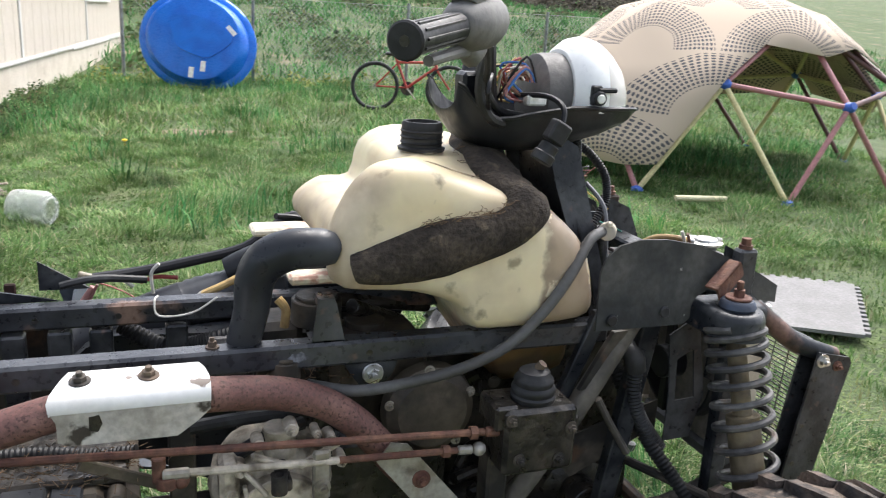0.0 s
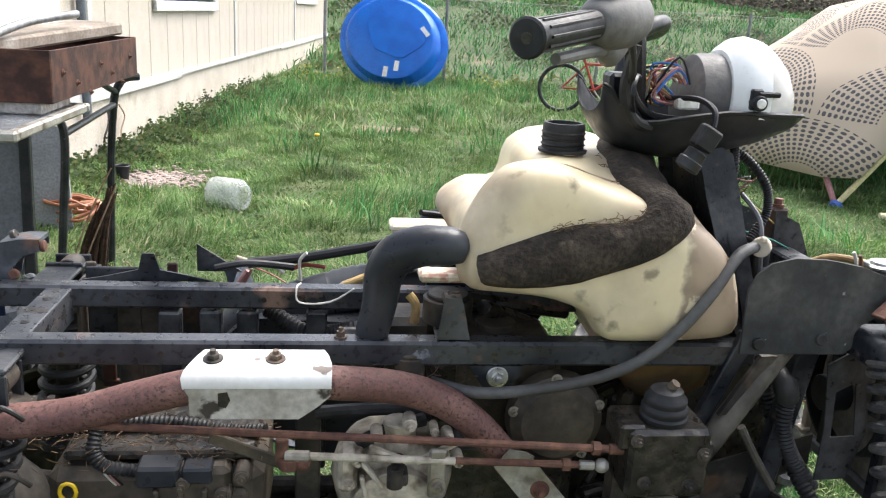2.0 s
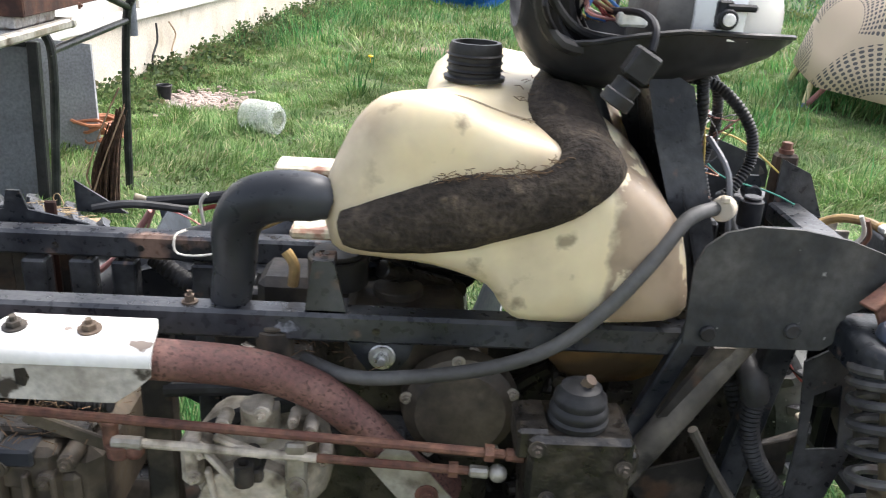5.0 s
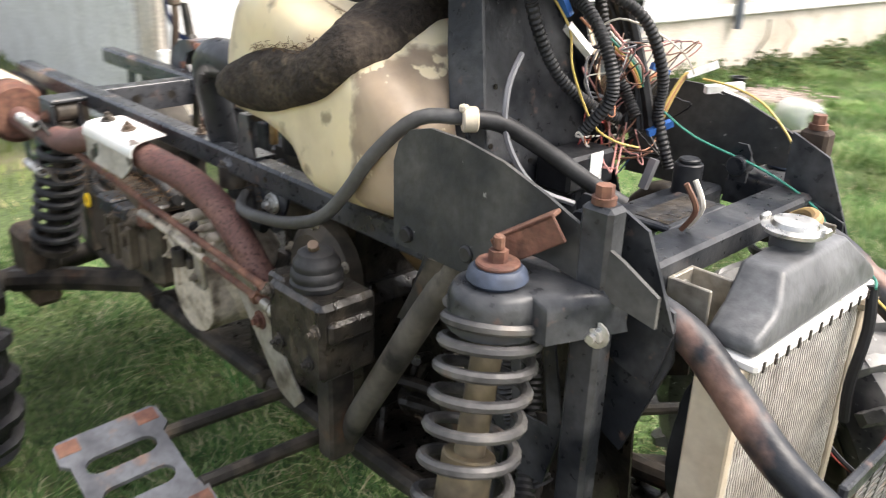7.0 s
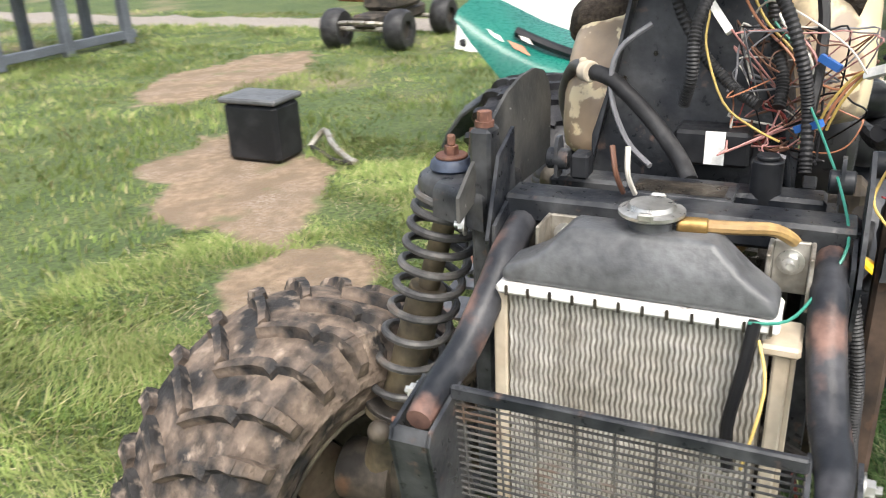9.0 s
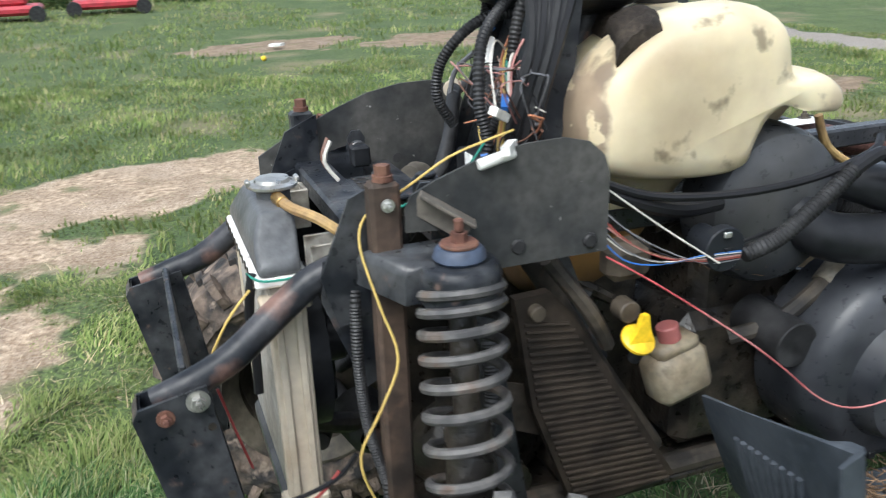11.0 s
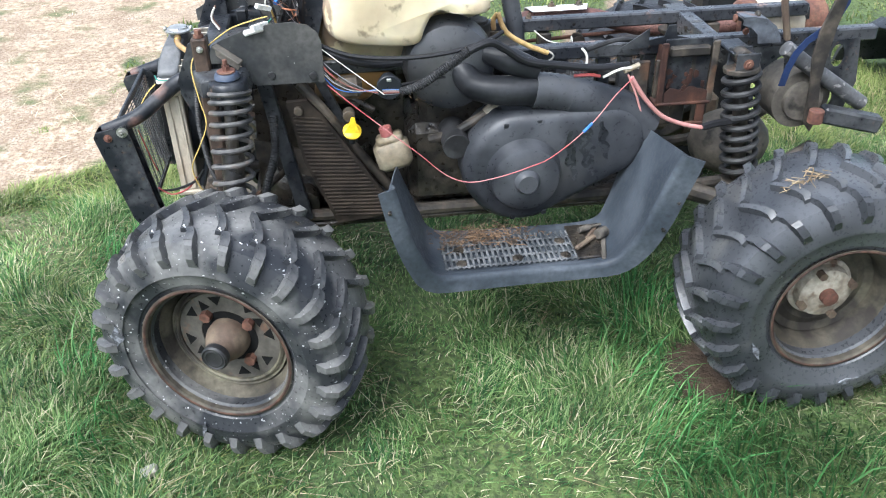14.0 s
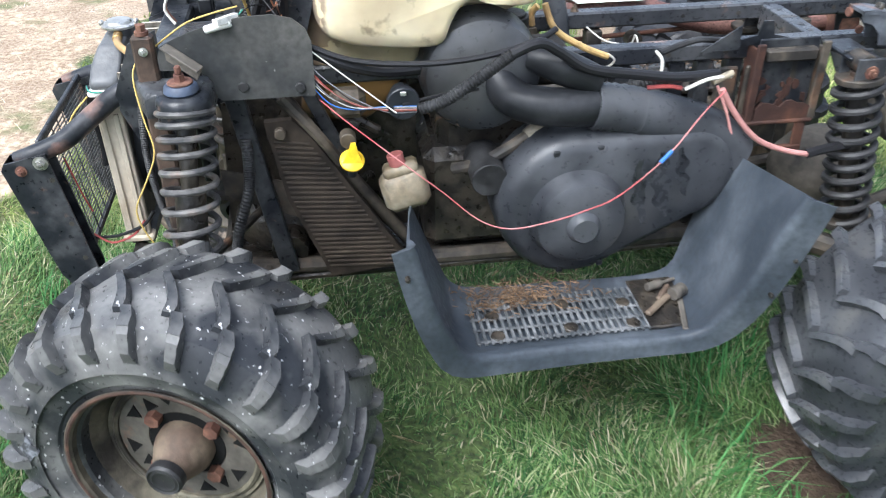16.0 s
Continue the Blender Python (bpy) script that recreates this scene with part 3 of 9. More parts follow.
def lawn(x, y):
    b = bare(x, y)
    if b > 0.55:
        return 0.0
    clump = 0.72 + 0.75 * noise.noise(Vector((x * 1.5, y * 1.5, 7))) + 0.75 * noise.noise(Vector((x * 4.6, y * 4.6, 3)))
    return max(0.28, clump) * (1 - b)


blades("lawn_grass", scatter(200000, -1.7, 1.9, -0.7, 2.2, 11, lambda x, y: max(0.4, lawn(x, y)) if bare(x, y) <= 0.55 else 0.0), 0.047, 0.0032, LAWN_NEAR, "short green lawn grass with a few dry blades", 1.5)
blades("lawn_grass", scatter(62000, -1.9, 2.1, -1.9, -0.6, 19, lawn), 0.045, 0.0045, LAWN_DRY, "short yellowing lawn grass", 1.3)
blades("lawn_grass", scatter(24000, -1.9, 2.1, -0.9, 2.2, 28, lambda x, y: lawn(x, y) if noise.noise(Vector((x * 2.2, y * 2.2, 12))) + 0.35 * (x - 0.6) > 0.0 else 0.0), 0.044, 0.0036, LAWN_DRY, "yellowing patches in the short lawn", 1.5)
blades("dry_thatch", scatter(9000, -1.9, 2.1, -1.9, 2.2, 18, lambda x, y: 1.0 if noise.noise(Vector((x * 3, y * 3, 8))) > -0.1 and bare(x, y) < 0.2 and not (-0.75 < x < -0.2 and 0.25 < y < 0.95) else 0.0), 0.05, 0.0034, DRY, "dead dry blades lying in the lawn", 1.0, flat=True)
blades("lawn_grass", scatter(120000, -2.2, 3.4, 2.0, 6.5, 12, lawn), 0.075, 0.0062, LAWN, "green lawn grass of uneven height", 1.4)
blades("lawn_grass", scatter(42000, 3.4, 7.0, 2.0, 6.5, 29, lawn), 0.08, 0.0075, LAWN, "green lawn grass of uneven height", 1.3)
blades("lawn_grass", scatter(60000, -3.0, 12.0, 6.5, 13.0, 13, lawn), 0.12, 0.012, LAWN, "longer green grass towards the fence", 1.2)
blades("lawn_grass", scatter(60000, -6.0, 3.5, -6.5, -1.9, 14, lawn), 0.05, 0.009, LAWN_DRY, "short green lawn grass with worn places")
blades("lawn_grass", scatter(16000, -6.0, -1.9, -1.9, 2.0, 15, lawn), 0.06, 0.007, LAWN_DRY, "short green lawn grass")
blades("lawn_grass", scatter(26000, -6.0, 6.0, -18, -6.5, 16, lambda x, y: lawn(x, y) * (1.0 if noise.noise(Vector((x * 0.7, y * 0.7, 6))) > -0.25 else 0.0)), 0.08, 0.014, LAWN_DRY, "rough green grass")
blades("lawn_grass", scatter(34000, 2.1, 6.0, -1.9, 2.0, 17, lawn), 0.06, 0.006, LAWN, "short green lawn grass")


def tufts(centres, per, size, seed):
    rng = np.random.default_rng(seed)
    out = []
    for cx, cy, r in centres:
        for _ in range(int(per * r * r / 0.01)):
            a, d = rng.uniform(0, 2 * np.pi), r * math.sqrt(rng.uniform(0, 1))
            x, y = cx + d * math.cos(a), cy + d * math.sin(a)
            out.append((x, y, lift(x, y), size * (1.2 - 0.5 * d / r)))
    return out


blades("tall_grass", tufts([(-0.29, 0.33, 0.07), (-0.34, 0.58, 0.06), (-0.30, 0.70, 0.10), (-0.42, 0.74, 0.10), (-0.55, 0.76, 0.09), (-0.66, 0.80, 0.10), (-0.48, 0.60, 0.05), (-0.32, 0.86, 0.12), (-0.27, 0.40, 0.09), (-0.34, 0.24, 0.10), (-0.40, 0.14, 0.10), (-0.30, 0.52, 0.10), (-0.45, 0.68, 0.09), (-0.24, 0.78, 0.10), (-0.38, 0.8, 0.12), (-0.52, 0.9, 0.13), 
                            (0.98, 0.35, 0.12), (1.05, 0.2, 0.12), (0.95, 0.05, 0.13), (1.0, -0.15, 0.12), (0.9, -0.3, 0.12), (1.1, -0.3, 0.1), (1.0, 0.5, 0.08)], 62, 1.0, 21), 0.12, 0.0042, TALL, "tall dark green grass beside the wheels", 0.8)
blades("tall_grass", tufts([(0.15, 3.3, 0.28), (0.45, 3.5, 0.3), (0.75, 3.2, 0.25), (-0.3, 4.6, 0.2), (1.4, 4.5, 0.4), (2.2, 4.2, 0.4), (2.9, 5.2, 0.5), (3.6, 4.9, 0.6), (4.3, 5.3, 0.6), (-1.2, 7.8, 0.35), (-1.3, 6.5, 0.3), (-1.0, 9.0, 0.4),
                            (-0.9, 10.4, 0.4), (0.2, 9.4, 0.35), (1.0, 10.5, 0.5), (2.3, 9.9, 0.5), (3.5, 10.2, 0.6), (4.8, 4.2, 0.3), (0.9, 8.0, 0.5), (-0.5, 12.0, 0.4), (1.7, 11.9, 0.5), (-1.0, 7.0, 0.4), (-0.7, 8.3, 0.45), (-0.4, 9.6, 0.5), (0.0, 11.0, 0.5), (0.9, 11.4, 0.5), (1.8, 10.9, 0.4), (2.9, 11.5, 0.6), (4.2, 11.4, 0.7), (5.4, 11.8, 0.7), (6.6, 11.5, 0.7), (3.9, 6.6, 0.7), (5.0, 6.3, 0.8), (6.0, 5.6, 0.7), (4.6, 5.0, 0.5), (1.2, 5.8, 0.35), (0.3, 6.2, 0.3), (-0.5, 5.6, 0.25), (2.2, 6.6, 0.4), (1.6, 3.3, 0.25), (2.5, 2.9, 0.2)], 9, 1.0, 22), 0.21, 0.009, TALL, "tall green grass tufts on the lawn", 0.8)
blades("dry_straw", scatter(3800, 0.2, 4.8, -4.4, -0.5, 23, lambda x, y: 1.0 if bare(x, y, ("straw",)) > 0.3 else 0.0), 0.05, 0.003, DRY, "matted pale straw lying on the ground", 1.0, flat=True)


# ---- the stripped machine ----
atv = thing("quad_bike", "stripped, rusty quad bike without bodywork standing on grass", "quad bike")


def frame_parts():
    for y0, y1, x0 in ((-0.165, -0.133, -0.86), (0.044, 0.076, -0.93)):
        s = Shape().box((x0, y0, 0.674), (0.47, y1, 0.708), 0.004)
        rail = part("frame_rail", s, RAIL, atv, "black painted square frame rail with rust spots")
        for x in (-0.72, -0.66, -0.6, -0.45, -0.33, -0.22, 0.33, 0.1):
            part("bolt_hole", Shape().tube([(x, y0 - 0.0006, 0.69), (x, y1 + 0.0006, 0.69)], 0.0045, 10, 1), GREASE_AND_SHADE, rail)
    # cross channel behind the engine, with holes along it
    s = Shape().box((-0.535, -0.134, 0.700), (-0.498, 0.045, 0.705), 0.002).box((-0.535, -0.134, 0.655), (-0.531, 0.045, 0.702), 0.001).box((-0.502, -0.134, 0.655), (-0.498, 0.045, 0.702), 0.001)
    c = part("cross_member", s, RAIL, atv, "black steel cross channel with holes")
    for y, r in ((-0.095, 0.006), (-0.005, 0.007), (0.03, 0.005)):
        part("bolt_hole", Shape().tube([(-0.5165, y, 0.7045), (-0.5165, y, 0.7056)], r, 12, 1), GREASE_AND_SHADE, c)
    part("slot", Shape().box((-0.530, -0.058, 0.7045), (-0.500, -0.046, 0.7056), 0.0), GREASE_AND_SHADE, c)
    for y in (-0.07, 0.0):
        part("bolt_hole", Shape().tube([(-0.4985, y, 0.680), (-0.4975, y, 0.680)], 0.009, 12, 1), GREASE_AND_SHADE, c)
    for x, y in ((-0.14, 0.055), (-0.30, 0.055), (-0.245, 0.055), (-0.36, 0.05)):
        part("frame_post", Shape().box((x - 0.016, y - 0.013, 0.40), (x + 0.016, y + 0.013, 0.67), 0.003), BLACK_STEEL, atv)
    for x in (-0.145, -0.60):
        part("frame_post", Shape().box((x - 0.017, -0.16, 0.36), (x + 0.017, -0.13, 0.67), 0.003), GRIMY_STEEL, atv)
    for y in (-0.13, 0.12):
        part("lower_rail", Shape().tube([(-0.80, y, 0.42), (-0.55, y, 0.335), (0.3, y, 0.325), (0.62, y, 0.345), (0.78, y, 0.40)], 0.016, 10), GRIMY_STEEL, atv)
    part("skid_plate", Shape().box((-0.42, -0.13, 0.298), (0.62, 0.13, 0.312), 0.004), GREASE_AND_SHADE, atv, "oily black belly plate")
    for x in (-0.35, 0.02, 0.4, 0.62):
        part("cross_tube", Shape().cyl((x, -0.15, 0.33), (x, 0.15, 0.33), 0.014, 10), GRIMY_STEEL, atv)
    # diagonal down tubes at the front
    for k in (1, -1):
        part("down_tube", Shape().tube([(0.53, 0.15 * k, 0.72), (0.49, (0.14 if k > 0 else 0.18) * k, 0.70), (0.38, (0.125 if k > 0 else 0.185) * k, 0.525), (0.27, (0.11 if k > 0 else 0.17) * k, 0.36)], 0.017 if k < 0 else 0.013, 12), DUST_STEEL if k < 0 else GRIMY_STEEL, atv)
        part("down_strut", Shape().box((-0.011, -0.008, 0), (0.011, 0.008, 0.22), 0.002, Matrix.Translation((0.37, (0.165 if k < 0 else 0.12) * k, 0.52)) @ pose(0, 0, 0, 0, 22, 0)), BLACK_STEEL, atv)
        part("front_upright", Shape().box((-0.016, -0.012, 0), (0.016, 0.012, 0.40), 0.002, Matrix.Translation((0.50, 0.14 * k, 0.335)) @ pose(0, 0, 0, 0, 9, 0)), BLACK_STEEL, atv)
        part("gusset", Shape().plate([(0.40, 0.49), (0.60, 0.55), (0.60, 0.50), (0.45, 0.43)], 0.128 * k - 0.002, 0.128 * k + 0.002), GRIMY_STEEL, atv)


def front_drive_fillers():
    """Dark unseen fillers behind the wheels, shaped as a differential and a plate."""
    d = part("filler_differential", Shape().ball((0.50, 0.0, 0.37), 0.095, 20, (1.15, 0.8, 0.85)).cyl((0.50, -0.12, 0.36), (0.50, 0.12, 0.36), 0.035, 18), GREASE_AND_SHADE, atv, "unseen dark filler shaped like a front differential")
    part("drain_plug", Shape().bolt((0.60, 0.0, 0.36), (1, 0, 0), 0.009), GRIMY_STEEL, d)
    # added sheet, black so that the open gap reads as shade
    part("shade_filler_plate", Shape().plate([(0.24, 0.33), (0.62, 0.33), (0.60, 0.62), (0.45, 0.66), (0.24, 0.62)], -0.004, 0.0), GREASE_AND_SHADE, atv, "unseen black plate filling the shaded gap")
    part("prop_shaft", Shape().cyl((-0.30, -0.03, 0.36), (0.42, -0.03, 0.365), 0.017, 14), GRIMY_STEEL, atv)


def strut(k, muddy):
    """One front suspension strut with its tower; k is 1 on the left and -1 on the right."""
    y = 0.262 * k
    a, b = Vector((0.616, y, 0.726)), Vector((0.640, 0.345 * k, 0.42))
    d = (b - a).normalized()
    part("spring", Shape().coil(a, b, 0.0405, 0.0056 if k > 0 else 0.0054, 10.5, 8, 0.6, 1.45), SPRING, atv, "faded grey coil spring")
    body = part("strut_tube", Shape().cyl(a, b - d * 0.05, 0.014, 14).cyl(a + d * 0.13, b, 0.024, 18).cyl(b, b + d * 0.16, 0.027, 18).cyl(b - d * 0.004, b + d * 0.006, 0.046, 24), GOLD if k < 0 else GREASE_AND_SHADE, atv, "strut tube with a dirty lower casing")
    part("spring_seat", Shape().cyl(b - d * 0.012, b - d * 0.004, 0.047, 24), GRIMY_STEEL, body)
    s = Shape()
    ring = [(0.616 + 0.041 * math.cos(t), y + 0.041 * k * math.sin(t)) for t in [math.pi * (i / 12) for i in range(13)]]
    out = ring + [(0.575, 0.19 * k), (0.70, 0.19 * k), (0.672, y)]
    cx, cy, n = 0.625, y - 0.02 * k, len(out)
    lay = [(-0.02, 0.714), (0.0, 0.721), (0.0, 0.741), (0.05, 0.748), (0.14, 0.752), (0.55, 0.753)]
    s.add([(px + (cx - px) * d, py + (cy - py) * d, z) for d, z in lay for px, py in out], [(j * n + i, j * n + (i + 1) % n, (j + 1) * n + (i + 1) % n, (j + 1) * n + i) for j in range(len(lay) - 1) for i in range(n)] + [tuple(range(n))[::-1], tuple((len(lay) - 1) * n + i for i in range(n))])
    tower = part("strut_tower", s, BLACK_STEEL, atv, "black pressed steel strut tower", 60)
    part("mount_pad", Shape().cyl((0.616, y, 0.752), (0.616, y, 0.767), 0.0265, 24, 0.025, 0.004), BLUE_PAD, tower, "blue-grey rubber mount")
    part("mount_nut", Shape().cyl((0.616, y, 0.767), (0.616, y, 0.771), 0.019, 20).tube([(0.616, y, 0.770), (0.616, y, 0.781)], 0.0085, 6, 1).cyl((0.616, y, 0.781), (0.616, y, 0.794), 0.005, 10), RUST, tower, "rusted strut nut")
    # rusty broken bracket behind the mount
    part("rusty_tab", Shape().box((-0.032, -0.011, 0), (0.032, -0.007, 0.026), 0.001, Matrix.Translation((0.625, 0.222 * k, 0.772)) @ pose(0, 0, 0, 0, -32, -20 * k)).box((-0.032, -0.011, 0.022), (0.032, 0.011, 0.026), 0.001, Matrix.Translation((0.625, 0.222 * k, 0.772)) @ pose(0, 0, 0, 0, -32, -20 * k)), RUST if k < 0 else DUST_STEEL, tower)
    post = part("post", Shape().box((0.655, 0.198 * k - 0.012, 0.36), (0.687, 0.198 * k + 0.012, 0.822), 0.004), POST_RUST if k > 0 else BLACK_STEEL, atv, "dark upright post with rust")
    part("post_bolt", Shape().tube([(0.67, 0.198 * k, 0.822), (0.67, 0.198 * k, 0.828)], 0.0105, 14, 1).tube([(0.67, 0.198 * k, 0.826), (0.67, 0.198 * k, 0.838)], 0.008, 6, 1), RUST, post, "rusted bolt head")
    b1 = Shape().bolt((0.670, 0.211, 0.800), (0, 1, 0), 0.0045) if k > 0 else Shape().bolt((0.688, -0.215, 0.715), (0.2, -1, 0), 0.008)
    part("side_bolt", b1, SILVER, post)
    part("inner_plate", Shape().plate([(0.655, 0.68), (0.72, 0.66), (0.735, 0.72), (0.70, 0.80), (0.655, 0.82)], 0.172 * k - 0.002, 0.172 * k + 0.002), BLACK_STEEL, post)
    # knuckle and control arm
    part("knuckle", Shape().box((0.585, 0.36 * k - 0.03, 0.24), (0.665, 0.36 * k + 0.03, 0.36), 0.012).cyl((0.64, 0.35 * k, 0.30), (0.64, 0.43 * k, 0.30), 0.045, 18), GRIMY_STEEL, atv)
    part("control_arm", Shape().tube([(0.54, 0.12 * k, 0.335), (0.62, 0.36 * k, 0.25)], 0.013, 10).tube([(0.70, 0.12 * k, 0.335), (0.63, 0.36 * k, 0.25)], 0.013, 10), GRIMY_STEEL, atv)
    part("tie_rod", Shape().tube([(0.53, 0.06 * k, 0.44), (0.70, 0.34 * k, 0.42)], 0.008, 10).ball((0.70, 0.34 * k, 0.42), 0.016), GRIMY_STEEL, atv)
    part("drive_shaft", Shape().cyl((0.62, 0.08 * k, 0.33), (0.635, 0.36 * k, 0.305), 0.014, 12).lathe([(0.02 + 0.012 * (i % 2) + 0.002 * i, 0.012 * i) for i in range(9)], Matrix.Translation((0.622, 0.11 * k, 0.328)) @ pose(0, 0, 0, -90 * k, 0, 0), 18, False), RUBBER, atv)


def flap(k):
    out = [(0.42, 0.712), (0.419, 0.80), (0.427, 0.822), (0.445, 0.838), (0.475, 0.846), (0.52, 0.845), (0.57, 0.836), (0.62, 0.818), (0.70, 0.782), (0.735, 0.762), (0.735, 0.735), (0.70, 0.742), (0.60, 0.765), (0.582, 0.755), (0.574, 0.722), (0.564, 0.714)]
    if k > 0:
        out = out[:8] + [(0.645, 0.806), (0.652, 0.790), (0.652, 0.768)] + out[12:]
    s = Shape().plate(out, 0.207 * k - 0.002, 0.207 * k + 0.002, "xz", lambda x, z: 0.004 * k * math.sin((x - 0.42) * 14))
    f = part("mud_flap", s, FLAP, atv, "scuffed black rubber mud flap")
    for x, z in ((0.443, 0.728), (0.53, 0.735)):
        part("flap_rivet", Shape().cyl((x, 0.207 * k, z), (x, 0.215 * k, z), 0.0085, 14), RUBBER, f)


def front_panel():
    # steering column panel: sheet face with folded sides
    face = [(-0.135, 0.69), (0.105, 0.69), (0.10, 0.76), (0.057, 0.94), (0.045, 1.0), (-0.085, 1.0), (-0.093, 0.94), (-0.14, 0.76)]

    def lean(y, z):
        return -(z - 0.69) * 0.26

    p = part("column_panel", Shape().plate(face, 0.466, 0.469, "yz", lean), BLACK_STEEL, atv, "black pressed steel steering column panel")
    for pts in ([(0.455, 0.69), (0.49, 0.70), (0.425, 0.96), (0.37, 0.99), (0.39, 0.90), (0.43, 0.77)],):
        for y0, sl in ((-0.138, 0.2), (0.104, -0.2)):
            part("side_flange", Shape().plate(pts, y0 - 0.002, y0 + 0.002, "xz", lambda x, z, sl=sl: sl * max(0, z - 0.75)), BLACK_STEEL, p)
    for y, z in ((-0.105, 0.83), (-0.06, 0.775), (-0.03, 0.775), (-0.07, 0.86), (-0.1, 0.76), (-0.09, 0.80)):
        part("bolt_hole", Shape().tube([(0.4696 + lean(y, z), y, z), (0.4706 + lean(y, z), y, z)], 0.0032, 8, 1), GREASE_AND_SHADE, p)
    box = part("relay_box", Shape().box((0.455, -0.03, 0.747), (0.505, 0.055, 0.788), 0.004), PLASTIC, atv, "black plastic relay box with a pale label")
    part("label_sticker", Shape().box((0.505, 0.006, 0.75), (0.5062, 0.028, 0.789), 0.0005), WHITE_PLASTIC, box)
    # cross channel between the posts
    c = part("cross_channel", Shape().box((0.645, -0.17, 0.728), (0.692, 0.17, 0.757), 0.004).box((0.59, -0.055, 0.752), (0.65, 0.055, 0.758), 0.002).box((0.56, -0.15, 0.722), (0.60, 0.14, 0.75), 0.004), BLACK_STEEL, atv, "black steel channel across the front")
    part("slot", Shape().box((0.604, -0.046, 0.7582), (0.642, 0.046, 0.7588), 0.0), GREASE_AND_SHADE, c)
    for y in (-0.10, 0.115):
        s = Shape().box((0.692, y - 0.016, 0.69), (0.697, y + 0.016, 0.742), 0.001).box((0.692, y - 0.02, 0.69), (0.735, y - 0.016, 0.742), 0.001).box((0.692, y + 0.016, 0.69), (0.735, y + 0.02, 0.742), 0.001)
        br = part("radiator_bracket", s, ALU, atv, "bare aluminium radiator bracket")
        part("bracket_bolt", Shape().bolt((0.697, y, 0.722), (1, 0, 0), 0.008), SILVER, br)
    for y in (-0.135, 0.15):
        part("upright_tab", Shape().plate([(0.60, 0.755), (0.62, 0.755), (0.622, 0.79), (0.616, 0.80), (0.604, 0.80), (0.598, 0.79)], y - 0.002, y + 0.002).cyl((0.61, y - 0.012, 0.775), (0.61, y + 0.012, 0.775), 0.012, 16), BLACK_STEEL, atv)
    part("bulb_clip", Shape().box((0.60, -0.118, 0.757), (0.625, -0.098, 0.785), 0.003), PLASTIC, atv)


def radiator():
    r = part("radiator_core", Shape().box((0.752, -0.13, 0.425), (0.782, 0.108, 0.70), 0.002), FIN_GAP_SHADE, atv, "bent pale aluminium radiator core")
    fins = Shape()
    for i in range(46):
        y = -0.128 + i * 0.00515
        pts = []
        for j in range(28):
            z = 0.43 + j * 0.0098
            pts.append((0.7828, y + (0.0008 if j % 2 else -0.0008), z))
        fins.tube(pts, 0.0018, 4, 1, False)
    part("fin", fins, CORE, r, "crimped rows of fins")["kind"] = "stuff"
    cr = Shape().box((0.735, -0.14, 0.693), (0.795, 0.115, 0.704), 0.003)
    seam = part("crimp_strip", cr, WHITE_PAINT, r, "pale crimped seam")
    for i in range(12):
        y = -0.13 + i * 0.0215
        part("crimp_gap", Shape().box((0.795, y, 0.6935), (0.7965, y + 0.003, 0.7035), 0.0), GREASE_AND_SHADE, seam)
    # plastic header tank
    lo = [(0.742, -0.136), (0.742, 0.112), (0.79, 0.112), (0.79, -0.136)]
    mid = [(0.738, -0.10), (0.738, 0.085), (0.788, 0.085), (0.788, -0.10)]
    hi = [(0.735, -0.075), (0.735, 0.055), (0.775, 0.055), (0.775, -0.075)]
    vs = [(*p, 0.704) for p in lo] + [(*p, 0.718) for p in lo] + [(*p, 0.735) for p in mid] + [(*p, 0.762) for p in hi]
    fs = [(3, 2, 1, 0), (12, 13, 14, 15)] + [(4 * k + i, 4 * k + (i + 1) % 4, 4 * k + 4 + (i + 1) % 4, 4 * k + 4 + i) for k in range(3) for i in range(4)]
    bm = bmesh.new()
    bv = [bm.verts.new(p) for p in vs]
    for q in fs:
        bm.faces.new([bv[i] for i in q])
    bmesh.ops.bevel(bm, geom=list(bm.edges), offset=0.006, segments=3, affect="EDGES", profile=0.5)
    s = Shape().add([v.co.copy() for v in bm.verts], [[v.index for v in q.verts] for q in bm.faces]) if not bm.verts.index_update() else None
    bm.free()
    top = part("header_tank", s, GREY_PLASTIC, r, "grey plastic header tank", 50)
    part("filler_neck", Shape().cyl((0.748, -0.005, 0.755), (0.748, -0.005, 0.773), 0.02, 20), GREY_PLASTIC, r)
    cap = Shape().lathe([(0.001, 0.0), (0.027, 0.0), (0.03, 0.002), (0.03, 0.005), (0.022, 0.007), (0.02, 0.011), (0.001, 0.012)], Matrix.Translation((0.748, -0.005, 0.773)), 30, False)
    cap.box((0.716, -0.012, 0.776), (0.722, 0.002, 0.784), 0.002).box((0.774, -0.012, 0.776), (0.780, 0.002, 0.784), 0.002)
    part("pressure_cap", cap, SILVER, r, "shiny metal pressure cap")
    part("brass_nipple", Shape().cyl((0.748, 0.018, 0.766), (0.745, 0.045, 0.766), 0.0078, 14), BRASS, r)
    part("overflow_hose", Shape().tube([(0.745, 0.04, 0.766), (0.738, 0.07, 0.765), (0.715, 0.10, 0.758), (0.685, 0.12, 0.735)], 0.0062, 10), TAN_HOSE, r, "yellowed overflow hose")
    side = part("side_channel", Shape().box((0.744, 0.112, 0.43), (0.786, 0.126, 0.672), 0.002), BEIGE, r, "beige side channel")
    for x in (0.750, 0.772):
        part("channel_flange", Shape().box((x, 0.126, 0.435), (x + 0.008, 0.131, 0.668), 0.001), BEIGE, side)
